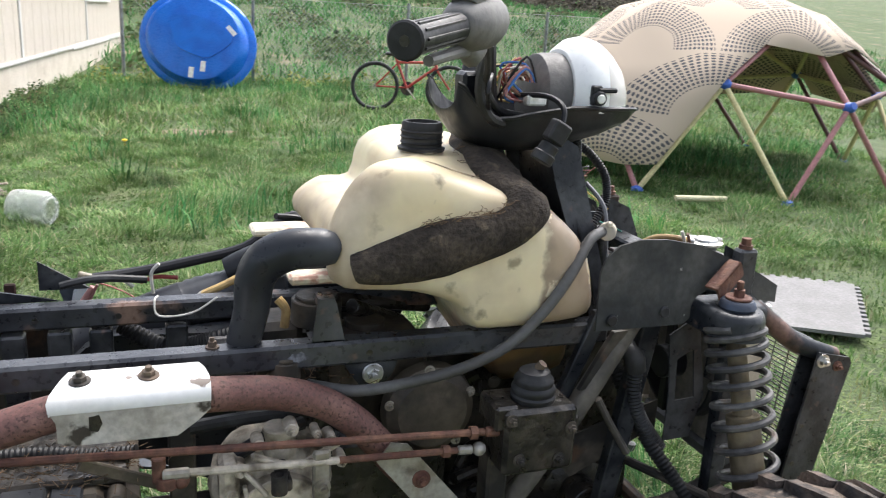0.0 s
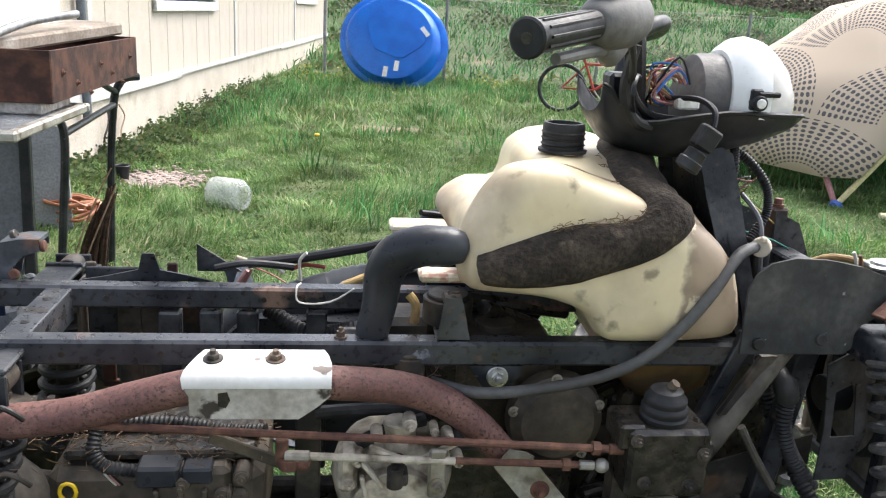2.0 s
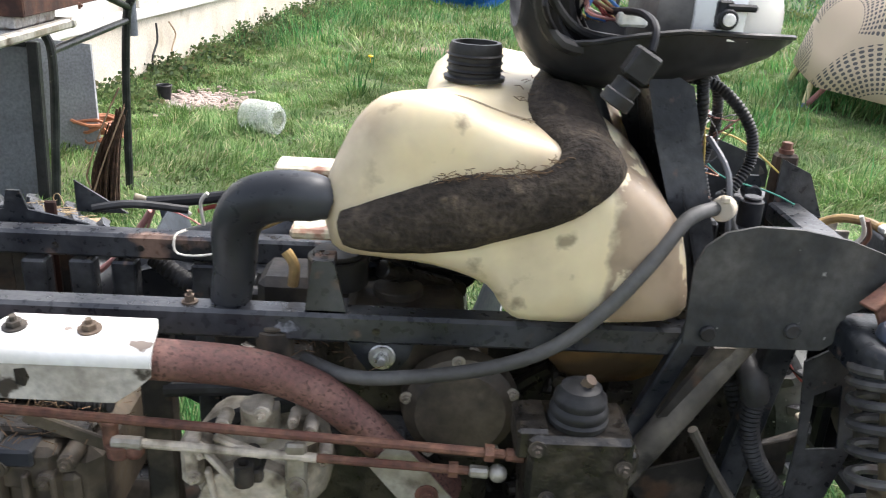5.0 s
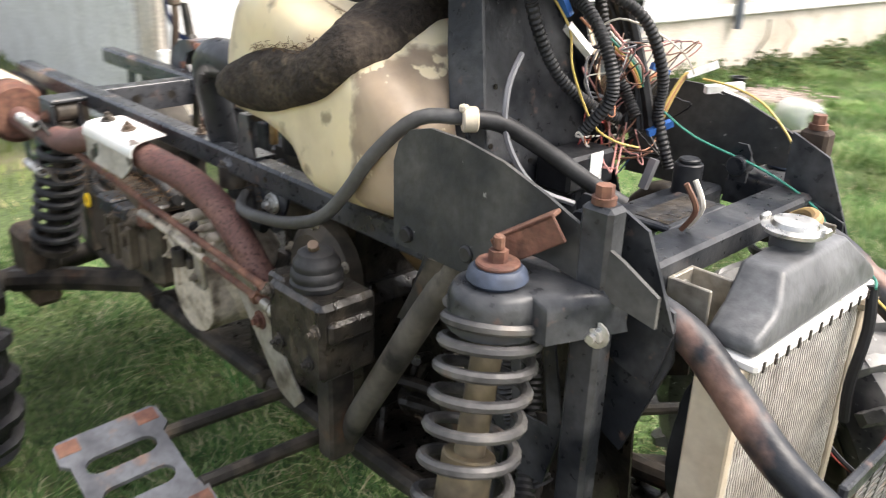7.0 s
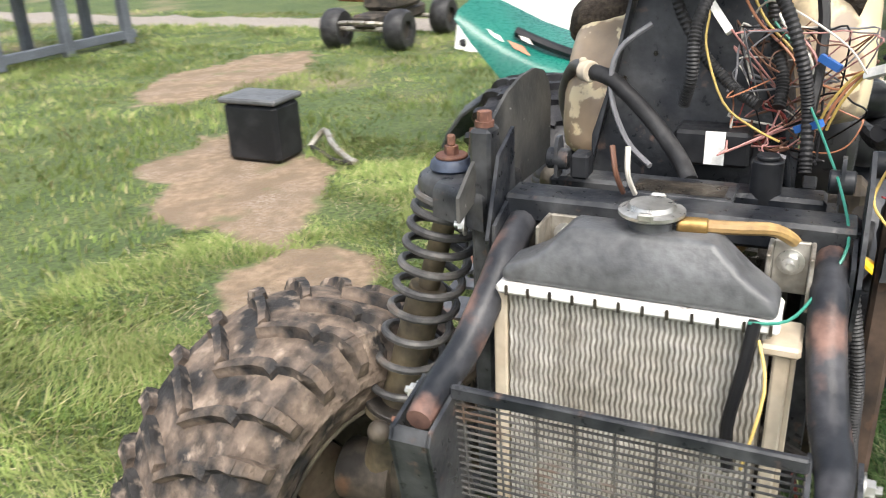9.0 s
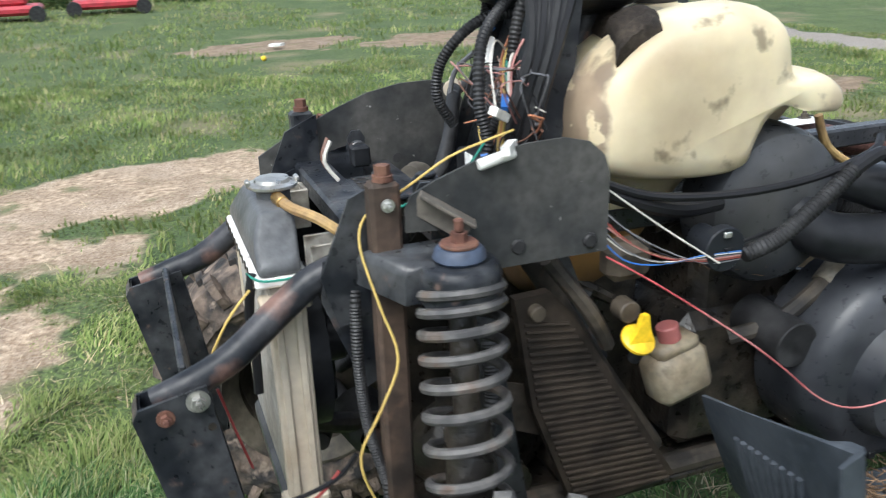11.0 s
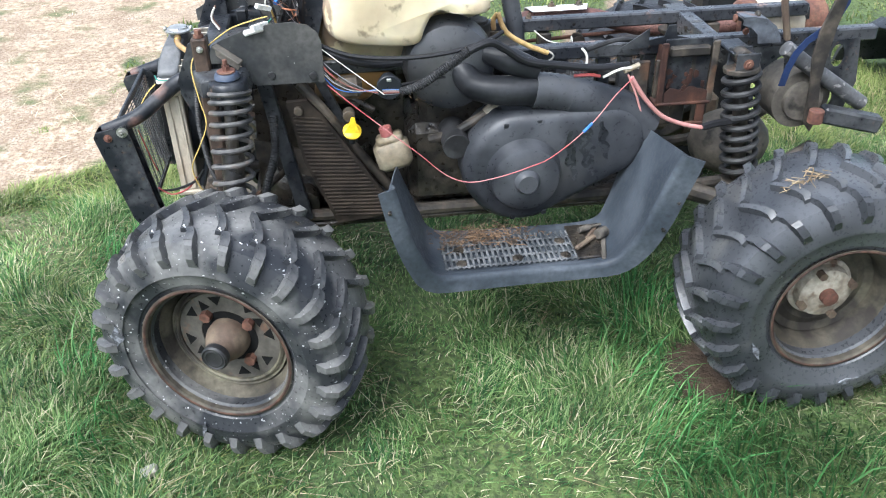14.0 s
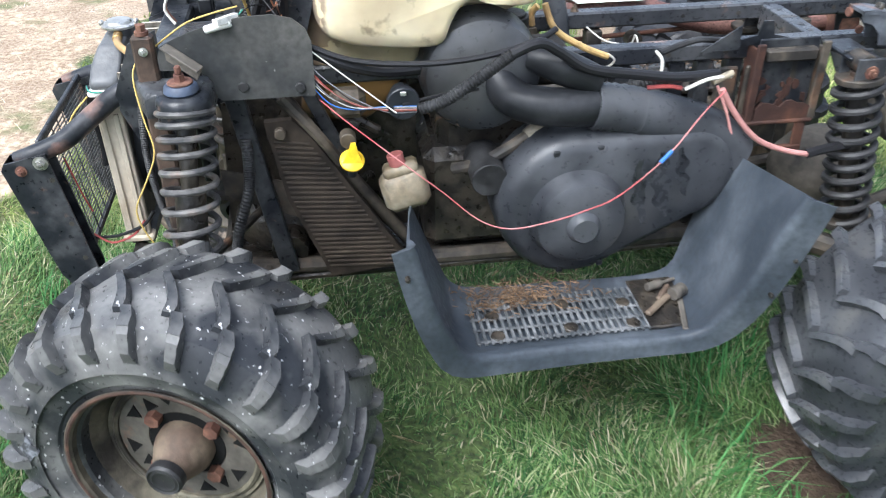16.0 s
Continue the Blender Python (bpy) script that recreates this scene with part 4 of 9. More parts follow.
    part("channel_cap", Shape().box((0.738, 0.100, 0.672), (0.793, 0.134, 0.683), 0.003), BEIGE, side)
    part("channel_cap", Shape().box((0.738, 0.105, 0.418), (0.793, 0.132, 0.430), 0.003), BEIGE, side)
    part("side_channel", Shape().box((0.744, -0.146, 0.43), (0.786, -0.132, 0.695), 0.002), BEIGE, r)
    part("lower_tank", Shape().box((0.742, -0.13, 0.40), (0.79, 0.11, 0.427), 0.006), GREY_PLASTIC, r)
    part("fan_shroud", Shape().lathe([(0.10, 0), (0.105, 0.0), (0.105, 0.03), (0.10, 0.03)], Matrix.Translation((0.715, -0.01, 0.56)) @ pose(0, 0, 0, 0, 90, 0), 30).box((0.70, -0.012, 0.46), (0.712, 0.008, 0.66), 0.002).cyl((0.68, -0.01, 0.56), (0.72, -0.01, 0.56), 0.03, 18), PLASTIC, atv)


def bumper():
    for k in (1, -1):
        y = 0.168 * k
        prof = [(0.862, 0.632), (0.93, 0.618), (0.936, 0.607), (0.893, 0.40), (0.878, 0.372), (0.855, 0.366), (0.83, 0.375), (0.828, 0.40)]
        side = part("bumper_side", Shape().plate(prof, y + 0.018 * k - 0.002, y + 0.018 * k + 0.002), BLACK_STEEL, atv, "black folded steel bumper side with chipped edges")
        part("inner_face", Shape().plate(prof, y - 0.018 * k - 0.002, y - 0.018 * k + 0.002), BLACK_STEEL, side)
        ys = (y - 0.018, y + 0.018)
        web = []
        for (xa, za), (xb, zb) in zip(prof[1:6], prof[2:7]):
            web += [(xa, za), (xb, zb)]
        m = len(web)
        part("folded_edge", Shape().add([(px - d, yy, pz) for d in (0.0, 0.003) for yy in ys for px, pz in web], [(i, i + 1, m + i + 1, m + i) for i in range(m - 1)] + [(2 * m + i, 3 * m + i, 3 * m + i + 1, 2 * m + i + 1) for i in range(m - 1)]), BLACK_STEEL, side)
        part("bumper_bolt", Shape().bolt((0.872, y + 0.02 * k, 0.617), (0, k, 0), 0.0078, 0.007), SILVER, side)
        part("rusty_bolt", Shape().bolt((0.905, y + 0.02 * k, 0.605), (0, k, 0), 0.006, 0.005), RUST, side)
        for x, z in ((0.862, 0.585), (0.852, 0.50), (0.846, 0.43)):
            part("bolt_hole", Shape().tube([(x, y + 0.0202 * k, z), (x, y + 0.0206 * k, z)], 0.0045, 10, 1), GREASE_AND_SHADE, side)
        part("bumper_tube", Shape().tube([(0.68, 0.15 * k, 0.728), (0.735, 0.15 * k, 0.712), (0.775, 0.152 * k, 0.685), (0.83, 0.160 * k, 0.645), (0.875, 0.168 * k, 0.628), (0.915, 0.168 * k, 0.618)], [0.016, 0.0165, 0.0165, 0.0165, 0.0155, 0.012], 12), RUSTED_BLACK, atv, "black bumper tube with rusty scrapes")
        part("tube_plate", Shape().plate([(0.655, 0.60), (0.695, 0.58), (0.735, 0.69), (0.73, 0.735), (0.69, 0.75), (0.66, 0.745)], 0.166 * k - 0.002, 0.166 * k + 0.002), BLACK_STEEL, atv)
    part("grille_bar", Shape().box((0.858, -0.15, 0.385), (0.866, 0.15, 0.396), 0.002), BLACK_STEEL, atv)
    grille = part("grille_bar", Shape().box((0.878, -0.15, 0.626), (0.886, 0.15, 0.640), 0.002), BLACK_STEEL, atv, "black bar across the grille")
    w = Shape()
    for i in range(31):
        z = 0.395 + i * 0.0077
        x = 0.86 + (z - 0.39) * 0.085
        w.tube([(x, -0.15, z), (x, 0.15, z)], 0.0013, 5, 1)
    for i in range(9):
        y = -0.14 + i * 0.035
        w.tube([(0.859, y, 0.39), (0.8815, y, 0.635)], 0.0013, 5, 1)
    part("wire_mesh", w, SPRING, grille, "rusty wire mesh")


def tank():
    right = [(0.16, 0.950), (0.235, 0.926), (0.305, 0.905), (0.365, 0.875), (0.412, 0.83), (0.432, 0.77), (0.43, 0.725), (0.366, 0.714), (0.268, 0.712), (0.238, 0.722), (0.212, 0.755), (0.15, 0.776), (0.085, 0.783), (0.048, 0.792), (0.044, 0.850), (0.062, 0.897), (0.080, 0.928), (0.108, 0.948)]
    left = [(0.154, 0.938), (0.21, 0.962), (0.31, 0.948), (0.375, 0.915), (0.408, 0.86), (0.41, 0.80), (0.385, 0.775), (0.33, 0.762), (0.25, 0.756), (0.208, 0.762), (0.194, 0.792), (0.172, 0.828), (0.128, 0.842), (0.070, 0.824), (0.044, 0.828), (0.050, 0.852), (0.086, 0.874), (0.136, 0.880)]
    mid = [(0.156, 0.944), (0.238, 0.946), (0.315, 0.927), (0.376, 0.886), (0.416, 0.83), (0.437, 0.76), (0.445, 0.67), (0.445, 0.60), (0.345, 0.585), (0.30, 0.63), (0.22, 0.755), (0.14, 0.772), (0.085, 0.776), (0.058, 0.790), (0.056, 0.828), (0.066, 0.858), (0.098, 0.876), (0.136, 0.886)]
    n = len(right)

    def fine(o):
        out = []
        for i in range(n):
            p = [Vector((*o[(i + k) % n], 0)) for k in (-1, 0, 1, 2)]
            for t in (0, 0.34, 0.67):
                q = 0.5 * ((2 * p[1]) + (p[2] - p[0]) * t + (2 * p[0] - 5 * p[1] + 4 * p[2] - p[3]) * t * t + (3 * p[1] - p[0] - 3 * p[2] + p[3]) * t ** 3)
                out.append((q.x, q.y))
        return out

    right, left, mid = fine(right), fine(left), fine(mid)
    n = len(right)

    def inset(o, d):
        cx, cz = sum(p[0] for p in o) / n, sum(p[1] for p in o) / n
        return [(x + (cx - x) * d, z + (cz - z) * d) for x, z in o]

    def between(a, b, t):
        return [(p[0] * (1 - t) + q[0] * t, p[1] * (1 - t) + q[1] * t) for p, q in zip(a, b)]

    rows = [(-0.198, inset(right, 0.42)), (-0.195, inset(right, 0.2)), (-0.186, inset(right, 0.09)), (-0.172, inset(right, 0.03)), (-0.15, right), (-0.132, between(right, mid, 0.10)), (-0.128, between(right, mid, 0.22)), (-0.09, between(right, mid, 0.8)),
            (-0.07, mid), (0.0, mid), (0.035, mid), (0.056, between(mid, left, 0.12)), (0.070, between(mid, left, 0.6)), (0.082, between(mid, left, 0.92)), (0.112, left), (0.138, inset(left, 0.02)), (0.158, inset(left, 0.07)), (0.171, inset(left, 0.16)), (0.175, inset(left, 0.4))]
    vs = [(x, y, z) for y, o in rows for x, z in o]
    fs = [(j * n + i, j * n + (i + 1) % n, (j + 1) * n + (i + 1) % n, (j + 1) * n + i) for j in range(len(rows) - 1) for i in range(n)]
    fs += [tuple(range(n))[::-1], tuple((len(rows) - 1) * n + i for i in range(n))]
    body = part("fuel_tank", Shape().add(vs, fs), TANK, atv, "stained cream plastic fuel tank", 60)
    neck = Shape().lathe([(0.022, 0.0), (0.033, 0.0), (0.034, 0.004), (0.029, 0.006), (0.029, 0.009), (0.031, 0.011), (0.029, 0.013), (0.029, 0.017), (0.031, 0.019), (0.029, 0.021), (0.029, 0.025), (0.031, 0.027), (0.029, 0.029), (0.029, 0.036), (0.027, 0.04), (0.023, 0.04)], Matrix.Translation((0.194, -0.062, 0.950)), 32)
    part("filler_neck", neck, RUBBER, body, "black threaded filler neck")
    from mathutils.bvhtree import BVHTree
    skin = BVHTree.FromPolygons([v.co for v in body.data.vertices], [p.vertices for p in body.data.polygons])
    line = [(0.118, -0.14, 0.942), (0.14, -0.14, 0.930), (0.172, -0.14, 0.921), (0.21, -0.14, 0.913), (0.255, -0.135, 0.909), (0.285, -0.13, 0.905)]
    part("tank_seam", Shape().tube([skin.find_nearest(Vector(p))[0] for p in line], 0.0016, 6), pm("grimy_seam", (0.40, 0.31, 0.20), (0.25, 0.19, 0.12), 0.7), body, "grimy moulding seam")
    part("tank_tab", Shape().box((-0.035, -0.01, 0.815), (0.05, 0.035, 0.827), 0.004), TAB, body, "pale moulded tab with rust")
    part("tank_tab", Shape().box((0.0, -0.12, 0.775), (0.07, -0.08, 0.787), 0.004), TAB, body, "pale moulded tab with rust")


def foam():
    """The strip of foam that wraps the tank: a thick band laid on the tank's surface."""
    from mathutils.bvhtree import BVHTree
    me = bpy.data.objects["fuel_tank"].data
    tree = BVHTree.FromPolygons([v.co for v in me.vertices], [p.vertices for p in me.polygons])
    # (x, y, z) of the inner and the outer edge, from the side strip up round the shoulder and over the top
    inner = [(0.064, -0.19, 0.836), (0.097, -0.197, 0.851), (0.135, -0.199, 0.866), (0.174, -0.199, 0.878), (0.213, -0.198, 0.883), (0.249, -0.197, 0.886), (0.270, -0.194, 0.895), (0.277, -0.18, 0.911), (0.270, -0.165, 0.925), (0.258, -0.14, 0.935), (0.252, -0.10, 0.948), (0.262, -0.04, 0.954), (0.275, 0.02, 0.955), (0.29, 0.08, 0.948), (0.305, 0.12, 0.938), (0.32, 0.15, 0.92)]
    outer = [(0.077, -0.192, 0.80), (0.115, -0.197, 0.798), (0.159, -0.198, 0.801), (0.207, -0.198, 0.811), (0.25, -0.198, 0.825), (0.292, -0.198, 0.842), (0.326, -0.194, 0.866), (0.349, -0.176, 0.892), (0.353, -0.152, 0.908), (0.346, -0.12, 0.921), (0.336, -0.075, 0.928), (0.330, -0.02, 0.931), (0.338, 0.04, 0.928), (0.35, 0.09, 0.922), (0.365, 0.13, 0.912), (0.378, 0.15, 0.895)]
    rows = []

    def cr(seq, i, t):
        a, b, c, d = (Vector(seq[min(max(i + k, 0), len(seq) - 1)]) for k in (-1, 0, 1, 2))
        return 0.5 * ((2 * b) + (c - a) * t + (2 * a - 5 * b + 4 * c - d) * t * t + (3 * b - a - 3 * c + d) * t ** 3)

    core = Vector((0.24, 0.0, 0.82))
    for i in range(len(inner) - 1):
        for k in range(4):
            a, b = cr(inner, i, k / 4), cr(outer, i, k / 4)
            row = []
            for u in (0.0, 0.2, 0.5, 0.8, 1.0):
                p = b.lerp(a, u + 0.03 * noise.noise(Vector((i + k / 4, u * 3, 2.0))) * (u in (0.0, 1.0)))
                q = tree.find_nearest(p)[0]
                row.append(q if q and (q - p).length < 0.03 else p)
            rows.append(row)
    vs, ring = [], 10
    for j, row in enumerate(rows):
        a, b = rows[max(j - 1, 0)][2], rows[min(j + 1, len(rows) - 1)][2]
        n = (row[4] - row[0]).cross(b - a).normalized()
        if n.dot(row[2] - core) < 0:
            n = -n
        thick = 0.019 * (1 + 0.25 * noise.noise(Vector((j * 0.6, 1, 2))))
        prof = (0.35, 0.9, 1.0, 0.85, 0.3)
        vs += [p + n * thick * h for p, h in zip(row, prof)] + [p - n * 0.02 for p in row[::-1]]
    fs = [(j * ring + k, j * ring + (k + 1) % ring, (j + 1) * ring + (k + 1) % ring, (j + 1) * ring + k) for j in range(len(rows) - 1) for k in range(ring)]
    fs += [tuple(range(ring))[::-1], tuple((len(rows) - 1) * ring + k for k in range(ring))]
    f = part("foam_strip", Shape().add(vs, fs), FOAM, atv, "crumbling dark foam strip wrapped round the tank", 70)
    rng = random.Random(5)
    nd = Shape()
    for _ in range(95):
        j = rng.choice((11, 12, 13, 14, 15, 16, 17, 18, 19, 20, 21, 22, 23, 24, 36, 40, 42, 44))
        p = rows[j][4] + (rows[j][4] - core).normalized() * 0.006 + Vector((rng.gauss(0, 0.008), -0.002, rng.gauss(0, 0.003)))
        a, g = rng.uniform(0, 6.3), rng.uniform(0.3, 0.8)
        nd.tube([p, p + Vector((0.012 * math.cos(a), -0.002, 0.008 * math.sin(a))) * g, p + Vector((0.020 * math.cos(a + 0.3), -0.001, 0.010 * math.sin(a + 0.3))) * g], 0.0005, 3, 1)
    needles = part("dry_needles", nd, STRAW, f, "dry pine needles")
    needles["kind"] = "stuff"


# flat black painted for the shade inside the wheel's openings
HOLE_SHADE = plain("hollow_shade_black", (0.004, 0.004, 0.004), 1.0)


def lug(R, w, side):
    """One tread bar from the middle out to a notched block on the shoulder, round the y axis."""
    s = Shape()

    def block(rows):
        # rows: (y, shift along the tread, radius of the foot, radius of the top, half width)
        vs, fs = [], []
        for y, shift, r0, r1, half in rows:
            for rr, e in ((r0, -1.25), (r0, 1.25), (r1, -0.8), (r1, 0.8)):
                ang = (shift + e * half) / R
                vs.append((rr * math.cos(ang), side * (y + (0.35 * (r1 - r0) if rr == r1 and y > 0.4 * w else 0)), rr * math.sin(ang)))
        for h in range(len(rows) - 1):
            a, b = h * 4, h * 4 + 4
            fs += [(a + 2, a + 3, b + 3, b + 2), (a, a + 2, b + 2, b), (a + 1, b + 1, b + 3, a + 3)]
        e = 4 * len(rows)
        fs += [(0, 1, 3, 2), (e - 4, e - 2, e - 1, e - 3)]
        s.add(vs, fs)

    block([(0.01 * w, 0.0, R - 0.004, R + 0.016, 0.0070), (0.10 * w, 0.016, R - 0.004, R + 0.016, 0.008), (0.20 * w, 0.030, R - 0.006, R + 0.014, 0.0085), (0.27 * w, 0.036, R - 0.008, R + 0.011, 0.0095), (0.31 * w, 0.034, R - 0.010, R + 0.004, 0.009)])
    block([(0.30 * w, 0.046, R - 0.010, R + 0.006, 0.010), (0.38 * w, 0.056, R - 0.016, R + 0.004, 0.0105), (0.42 * w, 0.058, R - 0.022, R - 0.001, 0.011)])
    block([(0.41 * w, 0.058, R - 0.022, R - 0.001, 0.0115), (0.455 * w, 0.061, R - 0.032, R - 0.009, 0.0105), (0.480 * w, 0.062, R - 0.046, R - 0.024, 0.0085)])
    block([(0.47 * w, 0.062, R - 0.042, R - 0.018, 0.011), (0.495 * w, 0.063, R - 0.056, R - 0.034, 0.010)])
    return s


def wheel(place, k, width, R, rim_r, face, mud, hub_kind, flip=1, steer=0.0, camber=0.0):
    """A wheel round the y axis; k is 1 where the face looks to +y."""
    m = Matrix.Translation(place) @ pose(0, 0, 0, camber, 0, steer)
    turn = m @ pose(0, 0, 0, -90 * k, 0, 0)
    w = width
    q = lambda r, a, h: turn @ Vector((r * math.cos(a), r * math.sin(a), h))
    rubber = {0: TYRE, 1: TYRE_MUD, 2: TYRE_DARK, 3: TYRE_DUSTY}[int(mud)]
    prof = [(rim_r, -0.42 * w), (rim_r + 0.012, -0.44 * w), (rim_r + 0.05, -0.495 * w), (R - 0.075, -0.50 * w), (R - 0.04, -0.475 * w), (R - 0.014, -0.41 * w), (R - 0.003, -0.28 * w), (R, 0), (R - 0.003, 0.28 * w), (R - 0.014, 0.41 * w), (R - 0.04, 0.475 * w),
            (R - 0.075, 0.50 * w), (rim_r + 0.052, 0.495 * w), (rim_r + 0.048, 0.485 * w), (rim_r + 0.016, 0.455 * w), (rim_r + 0.013, 0.44 * w), (rim_r, 0.42 * w), (rim_r - 0.01, 0.38 * w), (rim_r - 0.01, -0.38 * w)]
    rim = Shape()
    f = face
    rim.lathe([(rim_r + 0.004, 0.445 * w), (rim_r + 0.007, 0.455 * w), (rim_r + 0.002, 0.462 * w), (rim_r - 0.004, 0.44 * w), (rim_r - 0.008, 0.30 * w), (rim_r - 0.022, 0.22 * w), (rim_r - 0.028, 0.05 * w), (rim_r - 0.028, f + 0.012), (rim_r - 0.045, f + 0.004), (rim_r - 0.062, f + 0.008), (0.075, f),
               (0.05, f + 0.004), (0.05, f - 0.004), (rim_r - 0.06, f - 0.003), (rim_r - 0.034, -0.05 * w), (rim_r - 0.02, -0.3 * w), (rim_r + 0.004, -0.44 * w), (rim_r - 0.002, -0.44 * w), (rim_r - 0.026, -0.3 * w), (rim_r - 0.018, 0.2 * w)], turn, 48)
    wh = part("wheel", rim, RIM, atv, "deep muddy steel wheel with knobbly tyre")
    ty = Shape().lathe(prof, turn, 72)
    part("tyre", ty, rubber, wh, "worn black knobbly tyre, muddy" if mud == 1 else "worn black knobbly tyre with pale scuffs", 28)
    n = 24
    for side in (1, -1):
        first = None
        for i in range(n):
            a = 2 * math.pi * (i + (0.0 if side > 0 else 0.12)) / n
            if first is None:
                first = part("tread_lug", lug(R, w, side), rubber, wh, "", 28)
                ob = first
            else:
                ob = new("tread_lug", first.data)
                ob.parent = wh
            ob.matrix_basis = m @ pose(0, 0, 0, 0, -flip * math.degrees(a), 0) @ Matrix.Diagonal((1, 1, flip, 1))
    bead = Shape().lathe([(rim_r + 0.002, 0.454 * w), (rim_r + 0.005, 0.458 * w), (rim_r + 0.002, 0.463 * w), (rim_r - 0.001, 0.458 * w)], turn, 48)
    part("rim_edge", bead, RIM_RUST, wh, "rusty rim edge")
    if k > 0:
        # pale scuffs rubbed onto the sidewall
        for a0, r0, da, dr in (((-0.12, 0.212, 0.10, 0.012), (1.30, 0.206, 0.020, 0.018)) if hub_kind == "cone" else ((0.42, 0.198, 0.12, 0.006), (1.85, 0.205, 0.10, 0.006))):
            rim_pts = [(a0 + da * math.cos(t) * (1 + 0.35 * math.sin(3 * t + a0)), r0 + dr * math.sin(t) * (1 + 0.3 * math.cos(4 * t))) for t in [0.3927 * i for i in range(16)]]
            part("scuff", Shape().add([q(r, a, h * w) for h in (0.492, 0.504) for a, r in rim_pts], [tuple(range(16))[::-1], tuple(range(16, 32))] + [(i, (i + 1) % 16, 16 + (i + 1) % 16, 16 + i) for i in range(16)]), SCUFF, wh, "white scuff mark")
    if hub_kind == "cone":
        hub = Shape().lathe([(0.001, f - 0.01), (0.046, f - 0.01), (0.046, f + 0.024), (0.043, f + 0.034), (0.042, f + 0.037), (0.035, f + 0.052), (0.028, f + 0.067), (0.027, f + 0.076), (0.001, f + 0.077)], turn, 24, False)
        hb = part("hub", hub, HUB, wh, "rusty brown hub")
        part("hub_cap", Shape().lathe([(0.001, f + 0.072), (0.0285, f + 0.072), (0.0285, f + 0.086), (0.025, f + 0.090), (0.022, f + 0.088), (0.018, f + 0.089), (0.015, f + 0.087), (0.001, f + 0.087)], turn, 24, False), RUBBER, hb, "black hub cap")
        for i in range(4):
            a = 0.7 + i * math.pi / 2
            part("lug_nut", Shape().tube([q(0.066, a, f), q(0.066, a, f + 0.024)], 0.0125, 6, 1), RUST, wh)
        # solid black triangles, coloured as the shade in the disc's vents
        for i in range(16):
            a = 0.2 + i * math.pi / 8
            if i % 4 != 3:
                up = i % 2
                r0, r1 = (0.079, 0.101) if up else (0.101, 0.079)
                v = Shape().add([q(r, a + e, f + h) for h in (0.004, 0.0106) for r, e in ((r0, -0.15), (r0, 0.15), (r1, 0.0))], [(2, 1, 0), (3, 4, 5), (0, 1, 4, 3), (1, 2, 5, 4), (2, 0, 3, 5)])
                part("vent_shade", v, HOLE_SHADE, wh)
        part("wheel_disc", Shape().lathe([(0.063, f + 0.002), (0.063, f + 0.0082), (0.066, f + 0.0092), (0.110, f + 0.0092), (0.113, f + 0.008), (0.113, f + 0.002)], turn, 40), pm("weathered_disc_steel", (0.11, 0.10, 0.084), (0.062, 0.056, 0.047), 0.7, 0.1, 20, third=(0.15, 0.09, 0.06), third_at=(0.60, 0.72), third_scale=30), wh, "grey weathered wheel disc")
        part("hub_opening_shade", Shape().lathe([(0.001, f + 0.0045), (0.062, f + 0.0045), (0.062, f + 0.0075), (0.001, f + 0.0075)], turn, 32, False), HOLE_SHADE, wh)
        part("disc_ring", Shape().lathe([(0.112, f + 0.004), (0.112, f + 0.013), (0.116, f + 0.016), (0.121, f + 0.013), (0.121, f + 0.003)], turn, 40), RIM, wh)
    else:
        hub = Shape().lathe([(0.001, f - 0.01), (0.074, f - 0.01), (0.073, f + 0.008), (0.064, f + 0.012), (0.060, f + 0.034), (0.046, f + 0.040), (0.022, f + 0.042), (0.001, f + 0.042)], turn, 28, False)
        for i in range(4):
            a = 0.4 + i * math.pi / 2
            part("lug_nut", Shape().tube([q(0.058, a, f + 0.03), q(0.058, a, f + 0.048)], 0.010, 6, 1), HUB, wh)
        hb = part("hub", hub, pm("pale_corroded_alloy", (0.42, 0.38, 0.31), (0.26, 0.22, 0.17), 0.7, 0.1, 26, third=(0.14, 0.09, 0.06), third_at=(0.58, 0.68), third_scale=30), wh, "pale corroded hub disc")
        part("axle_nut", Shape().lathe([(0.001, f + 0.035), (0.019, f + 0.035), (0.018, f + 0.058), (0.001, f + 0.062)], turn, 14, False), RUST, hb, "rusty axle nut")
    return wh


frame_parts()
front_drive_fillers()
for side in (1, -1):
    strut(side, side < 0)
    flap(side)
front_panel()
radiator()
bumper()
tank()
foam()
wheel((0.648, 0.473, 0.281), 1, 0.245, 0.275, 0.156, 0.036, 3, "cone", 1, -18.5, 2)
wheel((0.645, -0.475, 0.277), -1, 0.24, 0.270, 0.150, 0.012, True, "cone", 1, -18.5)
wheel((-0.64, 0.495, 0.280), 1, 0.275, 0.284, 0.150, 0.025, False, "disc", 1)
wheel((-0.605, -0.545, 0.298), -1, 0.285, 0.300, 0.150, 0.025, 2, "disc", 1)


def vec(*p):
    return Vector(p)


